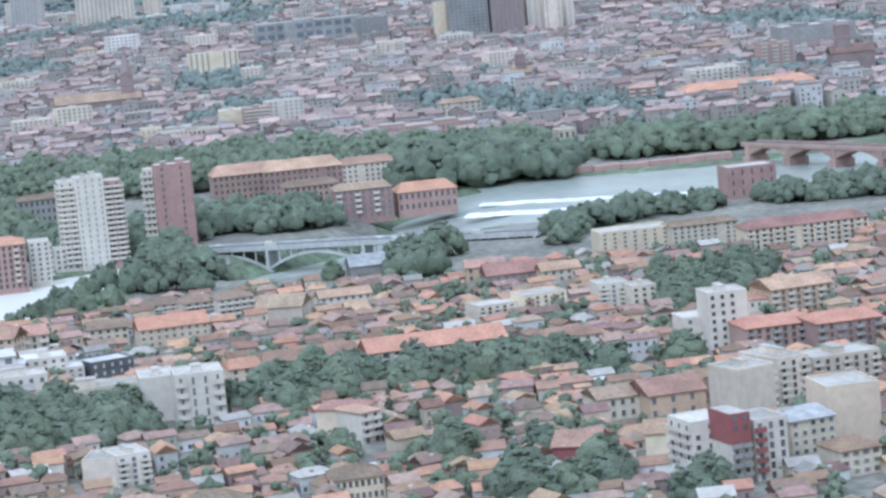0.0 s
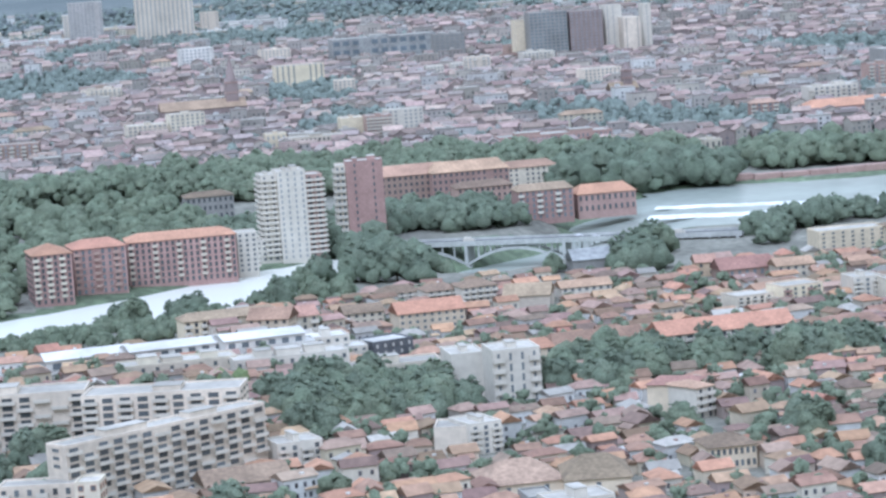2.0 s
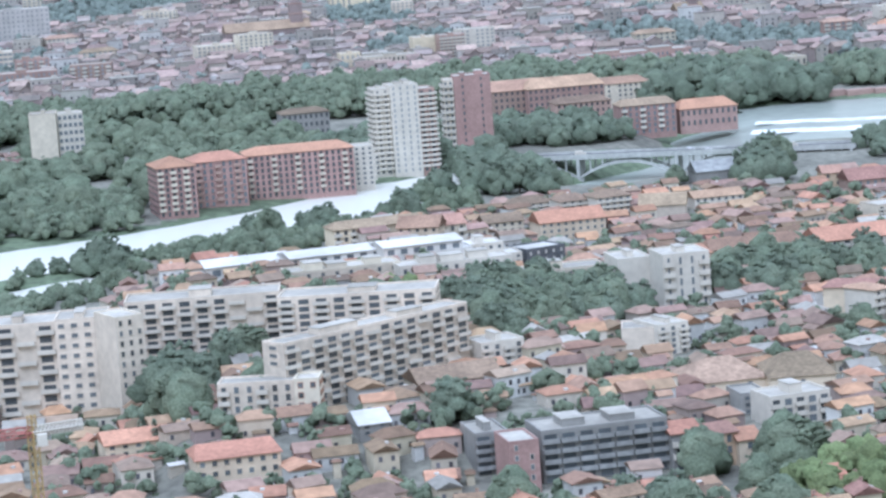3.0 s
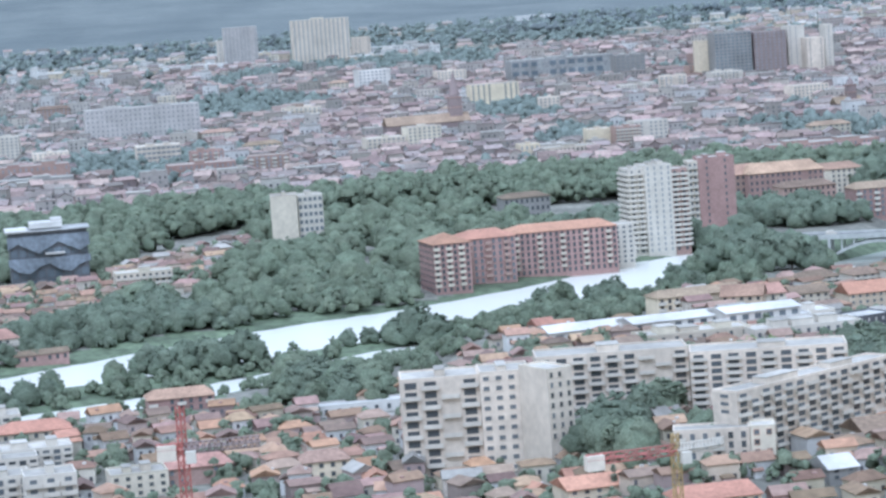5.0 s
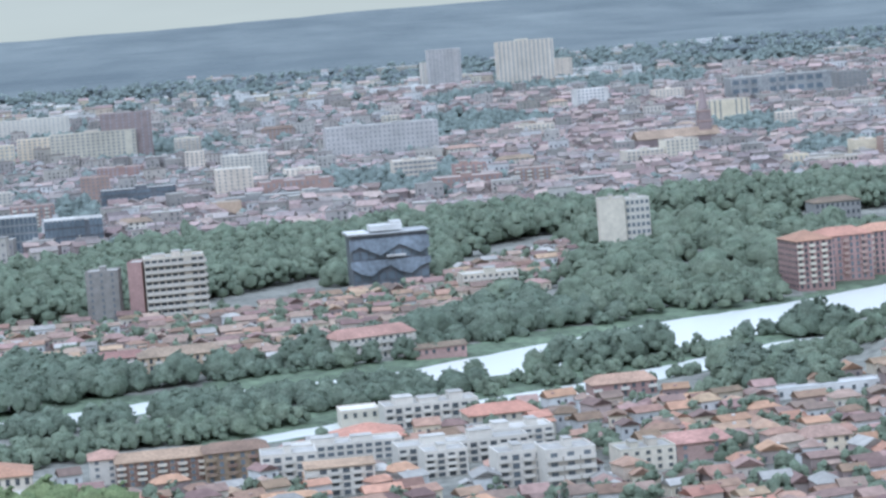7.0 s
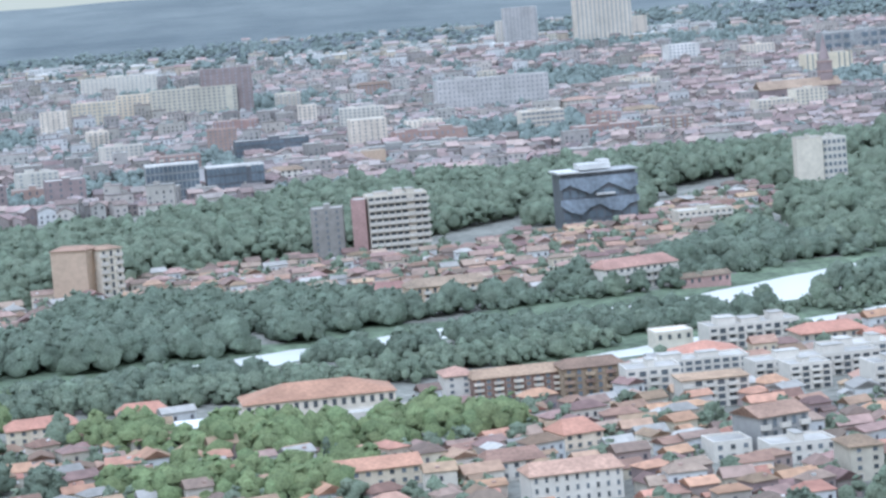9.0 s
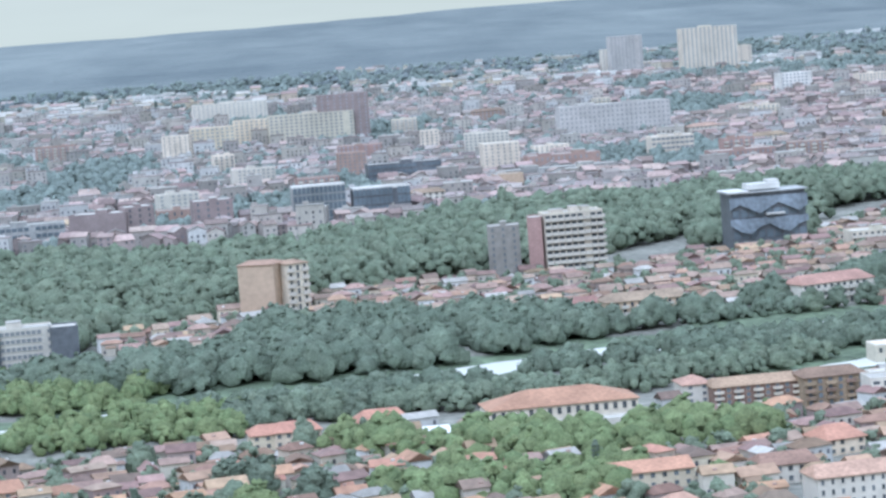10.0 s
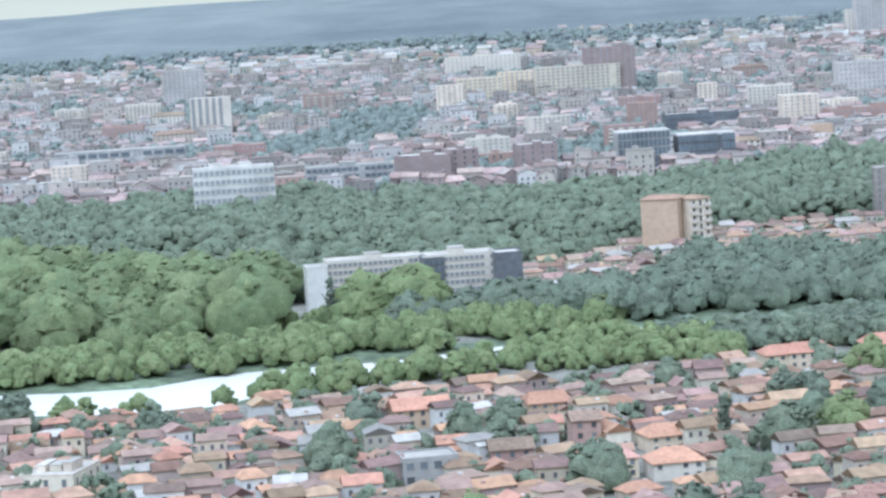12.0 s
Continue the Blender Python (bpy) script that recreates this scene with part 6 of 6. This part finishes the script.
S_ROOF = [mat("town_roof_tile", (0.315, 0.21, 0.145), island=0.4, hue=0.02, vary=0.2, stain=0.15), mat("town_roof_old", (0.27, 0.19, 0.155), island=0.4, hue=0.025, vary=0.2, stain=0.15),
          mat("town_roof_orange", (0.42, 0.24, 0.16), island=0.2, hue=0.015, vary=0.2, stain=0.15), mat("town_roof_grey", (0.36, 0.34, 0.31), island=0.3, vary=0.15, stain=0.15)]
S_WINDOW = mat("town_window", (0.11, 0.11, 0.125), rough=0.3, island=0.5)


def fabric_house(s, x, y, z, turn, w, d, h, rise, wall, roof, windows, rng, step=1.6, storey=1.8):
    """One more house in a joined quarter: walls, tiled roof and window boxes."""
    b = Shell()
    hip = 0.3 * w if rise and rng.random() < 0.35 else 0.0
    gable_walls(b, w, d, h, rise, wall, hip or not rise)
    if rise:
        gable_roof(b, w, d, h, rise, roof, hip=hip, over=0.25, thick=0.1)
    else:
        b.box(-w / 2 - 0.1, -d / 2 - 0.1, h, w / 2 + 0.1, d / 2 + 0.1, h + 0.3, roof)
    if rise and rng.random() < 0.3:
        u, q = rng.uniform(-0.3, 0.3) * w, -d * rng.uniform(0.15, 0.35)
        zz = h + rise * (1 + 2 * q / d)
        b.box(u - 0.35, q - 0.25, zz, u + 0.35, q + 0.25, zz + 0.35, METALROOF if rng.random() < 0.5 else PINK)
    facing = round(turn / 90) % 4  # the side towards the river road carries the windows that show
    length = w if facing % 2 == 0 else d
    spin = Matrix.Rotation(-facing * math.pi / 2, 3, "Z")
    if windows:
        for k in range(max(1, int(h / storey))):
            n = max(1, int(length / step))
            for i in range(n):
                if rng.random() < 0.75:
                    u, q, e = (i + 0.5) / n * length - length / 2, -(d if facing % 2 == 0 else w) / 2 - 0.04, k * storey + 0.5
                    c = [spin @ Vector((a, g, f)) for f in (e, e + 0.85) for a, g in ((u - 0.3, q), (u + 0.3, q), (u + 0.3, q + 0.1), (u - 0.3, q + 0.1))]
                    b.add(c, [(4, 5, 6, 7), (0, 1, 5, 4), (1, 2, 6, 5), (3, 0, 4, 7)], S_WINDOW)
    if rise and h > 2 and w > 4 and rng.random() < 0.55:  # a lower wing
        ww, wd, wh = w * rng.uniform(0.4, 0.6), d * rng.uniform(0.4, 0.6), h * rng.uniform(0.55, 0.8)
        wing = Shell()
        gable_walls(wing, ww, wd, wh, rise * 0.5, wall, 0)
        gable_roof(wing, ww, wd, wh, rise * 0.5, roof, over=0.2, thick=0.1)
        b.take(wing, pose(rng.uniform(-0.25, 0.25) * w, rng.choice((-1, 1)) * (d + wd) * 0.46, 0))
    ca, sa = math.cos(radians(turn)), math.sin(radians(turn))
    k = len(s.v)
    s.v += [(x + a * ca - c * sa, y + a * sa + c * ca, z + e) for a, c, e in b.v]
    s.f += [tuple(k + i for i in f) for f in b.f]
    s.m += [s.slot(b.mats[i]) for i in b.m]


# gardens trees and houses share the suburb's plots
SUBURBS = [  # outline, plot size, street angle
    ([(-45, 376), (150, 372), (185, 560), (218, 765), (160, 742), (110, 742), (60, 742), (20, 748), (-40, 722), (-45, 640)], 6.7, 10),
    ([(-215, 376), (-45, 376), (-45, 640), (-92, 640), (-128, 600), (-150, 600), (-215, 596)], 6.7, 6),
    ([(-560, 376), (-215, 376), (-215, 585), (-290, 556), (-330, 550), (-380, 566), (-418, 548), (-460, 546), (-560, 524)], 6.8, 14),
    ([(-330, 862), (-291, 868), (-256, 863), (-211, 892), (-184, 908), (-152, 985), (-136, 985), (-122, 948), (-146, 884), (-162, 846), (-178, 822), (-211, 763), (-247, 726), (-279, 713), (-320, 767), (-351, 789), (-388, 716), (-420, 760), (-386, 800), (-345, 857)], 6.8, 8),
]
plots = []
for k, (poly, gap, angle) in enumerate(SUBURBS):
    for x, y, z in scatter(poly, gap, HR, 1.2, 9.0):
        plots.append((y, x, k, angle))
plots.sort()
singles, garden = 0, 0
quarter = [Shell() for _ in SUBURBS]
bushes = []
for y, x, k, angle in plots:
    roll = HR.random()
    turn = angle + float(HR.choice([0, 0, 90, 180])) + HR.uniform(-14, 14)
    w, d, h, rise = HR.uniform(4.2, 7.2), HR.uniform(3.6, 5.2), float(HR.choice([1.9, 2.2, 2.6, 3.2, 4.0])), HR.uniform(0.7, 1.25)
    facing = round(turn / 90) % 4
    if HR.random() < 0.3:  # garden sheds and lean-tos
        fabric_house(quarter[k], x + HR.uniform(-4, 4), y - HR.uniform(3, 4.5), ground_z(x, y), turn, HR.uniform(1.2, 2.6), HR.uniform(1.0, 1.8), HR.uniform(1.0, 1.5), 0.3, S_WALL[HR.integers(4)], METALROOF if HR.random() < 0.15 else S_ROOF[HR.integers(3)], False, HR)
    if roll < 0.2:
        bushes.append((x, y))
        continue
    if singles < 300 and k < 3:
        singles += 1
        wall, roof = WALLSET[HR.integers(len(WALLSET))], ROOFSET[HR.integers(len(ROOFSET))]
        colour = {"pale_render": "pale", "cream_render": "cream", "white_render": "white", "pink_brick": "brick", "ochre_render": "ochre"}[wall.name]
        tiles = {"terracotta_tiles": "terracotta", "weathered_tiles": "weathered brown", "orange_tiles": "bright orange"}[roof.name]
        hip = 0.32 * w if HR.random() < 0.4 else 0.0
        floors = 1 if h < 2.5 else 2 if h < 4 else 3
        r = house(x, y, turn, w, d, h, rise, wall, roof, f"{colour} {('bungalow', 'house', 'tall house')[floors - 1]} with {tiles} tiled {'hipped ' if hip else ''}roof", hip=hip, floors=floors,
                  windows=("fr", "lf", "bl", "rb")[facing], z=ground_z(x, y), group="suburban houses", rng=random, shutters=SHUTTER if HR.random() < 0.4 else None)
        if HR.random() < 0.6:
            s = Shell()
            ex = Shell()
            gable_walls(ex, w * 0.5, d * 0.55, h * 0.6, rise * 0.5, wall, 0)
            wing = part("wing", ex, r, at=pose(w * 0.3, -d * 0.65, 0))
            ex = Shell()
            gable_roof(ex, w * 0.5, d * 0.55, h * 0.6, rise * 0.5, roof, over=0.25)
            part("wing_roof", ex, wing)
    else:
        fabric_house(quarter[k], x, y, ground_z(x, y), turn, w, d, h, rise, S_WALL[HR.integers(4)], S_ROOF[int(HR.choice([0, 1, 1, 1] if k == 3 else [0, 0, 1, 1, 2]))] if HR.random() < 0.93 else S_ROOF[3], True, HR)
for k, s in enumerate(quarter):
    if s.v:
        tagged(new("suburban_houses", s.mesh("suburban_houses")), "rows of small houses with terracotta tiled roofs among gardens", "houses", kind="stuff")
for x, y in bushes[:80]:
    tree(ROUND if HR.random() < 0.7 else LIGHT, x, y, HR.uniform(0.55, 1.05), HR, "leafy garden tree between the houses", z=ground_z(x, y) - 0.2)
gt = [(x + HR.uniform(-4, 4), y + HR.uniform(-4, 4), ground_z(x, y) - 0.3) for y, x, k, a in plots if HR.random() < 0.65] + [(x, y, ground_z(x, y) - 0.3) for x, y in bushes[80:]]
woods("garden_trees", gt, HR.uniform(2.4, 5.6, len(gt)), LEAF, "low garden trees and hedges between the houses", 71, n=11)

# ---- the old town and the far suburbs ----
# duller versions of the suburb's colours, greyed to paint in the distance haze
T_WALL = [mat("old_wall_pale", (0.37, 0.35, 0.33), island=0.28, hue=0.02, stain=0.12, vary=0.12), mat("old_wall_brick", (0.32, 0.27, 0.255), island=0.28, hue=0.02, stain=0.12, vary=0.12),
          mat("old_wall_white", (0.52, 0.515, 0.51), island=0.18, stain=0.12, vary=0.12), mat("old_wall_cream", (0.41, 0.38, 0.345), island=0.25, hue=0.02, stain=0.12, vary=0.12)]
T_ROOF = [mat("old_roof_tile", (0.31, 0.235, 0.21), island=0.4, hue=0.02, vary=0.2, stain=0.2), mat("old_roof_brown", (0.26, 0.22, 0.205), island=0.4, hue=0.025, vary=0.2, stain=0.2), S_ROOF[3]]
BR = np.random.default_rng(51)
raised = 0
while raised < 48:
    x, y = BR.uniform(-640, 330), BR.uniform(1190, 1850)
    if inside(x, y, STANDS[0][1]) or not free(x, y, 9, 0):
        continue
    w, storeys, k = BR.uniform(10, 26), int(BR.integers(4, 9)), int(BR.integers(4))
    block(x, y, BR.uniform(-8, 14), w, BR.uniform(8, 12), storeys * 1.75, (PALE, WHITE, CONCRETE, PINK)[k],
          f"{('pale', 'white', 'concrete', 'brick')[k]} apartment block of {('four', 'five', 'six', 'seven', 'eight')[storeys - 4]} storeys among town roofs", storeys, step=2.4, ww=1.1, cap=int(BR.integers(0, 3)),
          roof=OLDTILE if storeys < 6 else None, rise=1.6 if storeys < 6 else 0.0, hip=3.0 if storeys < 6 else 0.0, z=ground_z(x, y), group="town blocks", balcony="f" if BR.random() < 0.35 else "", bal_every=2)
    claim(x, y, w / 2 + 1)
    raised += 1

OLD = np.random.default_rng(31)


def town_house(s, x, y, z, turn, w, d, h, rise, wall, roof, rng):
    """A far town house: walls, a pitched or flat roof with eaves, and the panes of the side that shows."""
    a, c, e = w / 2, d / 2, 0.3
    b = Shell()
    b.add([(-a, -c, -1.5), (a, -c, -1.5), (a, c, -1.5), (-a, c, -1.5), (-a, -c, h), (a, -c, h), (a, c, h), (-a, c, h), (-a, 0, h + rise), (a, 0, h + rise)],
          [(0, 1, 5, 4), (1, 2, 6, 5), (2, 3, 7, 6), (3, 0, 4, 7), (5, 6, 9), (7, 4, 8)] if rise else [(0, 1, 5, 4), (1, 2, 6, 5), (2, 3, 7, 6), (3, 0, 4, 7)], wall)
    if rise:
        low = h - rise * e / c
        b.add([(-a - e, -c - e, low), (a + e, -c - e, low), (a + e, c + e, low), (-a - e, c + e, low), (-a - e, 0, h + rise), (a + e, 0, h + rise)] +
              [(-a - e, -c - e, low + 0.15), (a + e, -c - e, low + 0.15), (a + e, c + e, low + 0.15), (-a - e, c + e, low + 0.15), (-a - e, 0, h + rise + 0.15), (a + e, 0, h + rise + 0.15)],
              [(6, 7, 11, 10), (8, 9, 10, 11), (0, 1, 7, 6), (2, 3, 9, 8), (1, 5, 11, 7), (5, 2, 8, 11), (4, 0, 6, 10), (3, 4, 10, 9)], roof)
        if rng.random() < 0.35:
            u = rng.uniform(-0.4, 0.4) * w
            b.box(u - 0.35, -0.3, h + rise * 0.5, u + 0.35, 0.3, h + rise + 0.9, wall)
    else:
        b.box(-a - 0.1, -c - 0.1, h, a + 0.1, c + 0.1, h + 0.35, roof)
        u = rng.uniform(-0.3, 0.3) * w
        b.box(u - 1.2, -1, h + 0.35, u + 1.2, 1, h + rng.uniform(1.0, 2.0), wall)
    facing = round(turn / 90) % 4
    length, q = (w, c) if facing % 2 == 0 else (d, a)
    spin = Matrix.Rotation(-facing * math.pi / 2, 3, "Z")
    n = max(1, int(length / 2.3))
    for k in range(max(1, int(h / 2.0))):
        for i in range(n):
            if rng.random() < 0.7:
                u, f = (i + 0.5) / n * length - length / 2, k * 2.0 + 0.6
                b.add([spin @ Vector(t) for t in ((u - 0.42, -q - 0.05, f), (u + 0.42, -q - 0.05, f), (u + 0.42, -q - 0.05, f + 1.1), (u - 0.42, -q - 0.05, f + 1.1))], [(0, 1, 2, 3)], S_WINDOW)
    s.take(b, pose(x, y, z, 0, 0, turn))


districts = [Shell() for _ in range(4)]
green = []
for y in np.arange(1125, 2080, 9.6):
    z = ground_z(0, max(y, 1150))
    for x in np.arange(-690 - (y - 1100) * 0.12, 330 + (y - 1100) * 0.33, 9.8):
        px, py = x + OLD.uniform(-3.6, 3.6), y + OLD.uniform(-3, 3)
        if inside(px, py, STANDS[0][1]) or not free(px, py, 3):
            continue
        leafy = px < -120 and py > 1400  # garden suburbs on the slope; the old town is all roofs
        patch = noise.noise((px * 0.009, py * 0.005, 3.3))
        if patch > (0.3 if leafy else 0.38) or OLD.random() < (0.2 if leafy else 0.07):
            green.append((px, py, z - 0.4))
            continue
        turn = OLD.uniform(-24, 26) + float(OLD.choice([0, 0, 90]))
        if OLD.random() < (0.06 if px > -250 else 0.1):
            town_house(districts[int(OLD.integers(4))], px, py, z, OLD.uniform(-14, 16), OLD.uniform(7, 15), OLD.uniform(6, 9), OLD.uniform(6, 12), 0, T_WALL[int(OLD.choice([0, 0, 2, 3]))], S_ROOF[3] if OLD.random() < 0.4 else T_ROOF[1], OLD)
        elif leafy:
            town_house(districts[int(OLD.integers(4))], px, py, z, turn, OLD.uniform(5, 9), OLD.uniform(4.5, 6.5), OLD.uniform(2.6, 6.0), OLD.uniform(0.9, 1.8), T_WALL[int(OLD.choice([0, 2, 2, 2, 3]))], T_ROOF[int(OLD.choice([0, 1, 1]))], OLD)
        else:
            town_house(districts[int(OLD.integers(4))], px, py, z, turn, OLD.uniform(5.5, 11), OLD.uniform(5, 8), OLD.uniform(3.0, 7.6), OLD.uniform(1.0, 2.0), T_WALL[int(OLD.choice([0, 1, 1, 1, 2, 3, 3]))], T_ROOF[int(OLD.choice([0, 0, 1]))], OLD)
for s in districts:
    tagged(new("old_town_houses", s.mesh("old_town_houses")), "dense old town of brick and pale houses with low tiled roofs", "houses", kind="stuff")
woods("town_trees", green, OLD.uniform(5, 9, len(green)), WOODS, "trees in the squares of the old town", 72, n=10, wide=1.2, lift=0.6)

far_town, far_green = Shell(), []
for y in np.arange(2080, 2800, 17):
    z = ground_z(0, y)
    for x in np.arange(-1000 - (y - 2000) * 0.2, 720 + (y - 2000) * 0.3, 16):
        px, py = x + OLD.uniform(-7, 7), y + OLD.uniform(-7, 7)
        if not free(px, py, 4):
            continue
        keep = 0.5 - (py - 2080) / 900 + 0.7 * noise.noise((px * 0.004, py * 0.003, 7.7))
        if OLD.random() < keep:
            long_ = OLD.random() < 0.06
            town_house(far_town, px, py, z, OLD.uniform(-6, 8), OLD.uniform(24, 50) if long_ else OLD.uniform(6, 13), 11 if long_ else 7, OLD.uniform(3, 8), 0 if long_ or OLD.random() < 0.3 else 1.6,
                       S_WALL[int(OLD.choice([0, 2, 2, 3]))], METALROOF if long_ else T_ROOF[int(OLD.choice([0, 1, 2]))], OLD)
        elif OLD.random() < 0.6:
            far_green.append((px, py, z - 0.5))
tagged(new("hillside_suburb", far_town.mesh("hillside_suburb")), "pale houses and sheds scattered over the far slope", "houses", kind="stuff")
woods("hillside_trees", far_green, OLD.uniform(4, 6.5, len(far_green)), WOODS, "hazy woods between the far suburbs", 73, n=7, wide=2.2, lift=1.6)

hill_green = []
for y in np.arange(2350, 2700, 30):
    for x in np.arange(-1500, 1700, 30):
        px, py = x + OLD.uniform(-14, 14), y + OLD.uniform(-20, 20)
        if noise.noise((px * 0.0035, py * 0.0022, 1.1)) > -0.3:
            j, i = int(np.searchsorted(gy, py)), int(np.searchsorted(gx, px))
            hill_green.append((px, py, float(GZ[min(j, ny - 1), min(i, nx - 1)]) - 2.0))
# these trees share the hills' haze-tinted colour
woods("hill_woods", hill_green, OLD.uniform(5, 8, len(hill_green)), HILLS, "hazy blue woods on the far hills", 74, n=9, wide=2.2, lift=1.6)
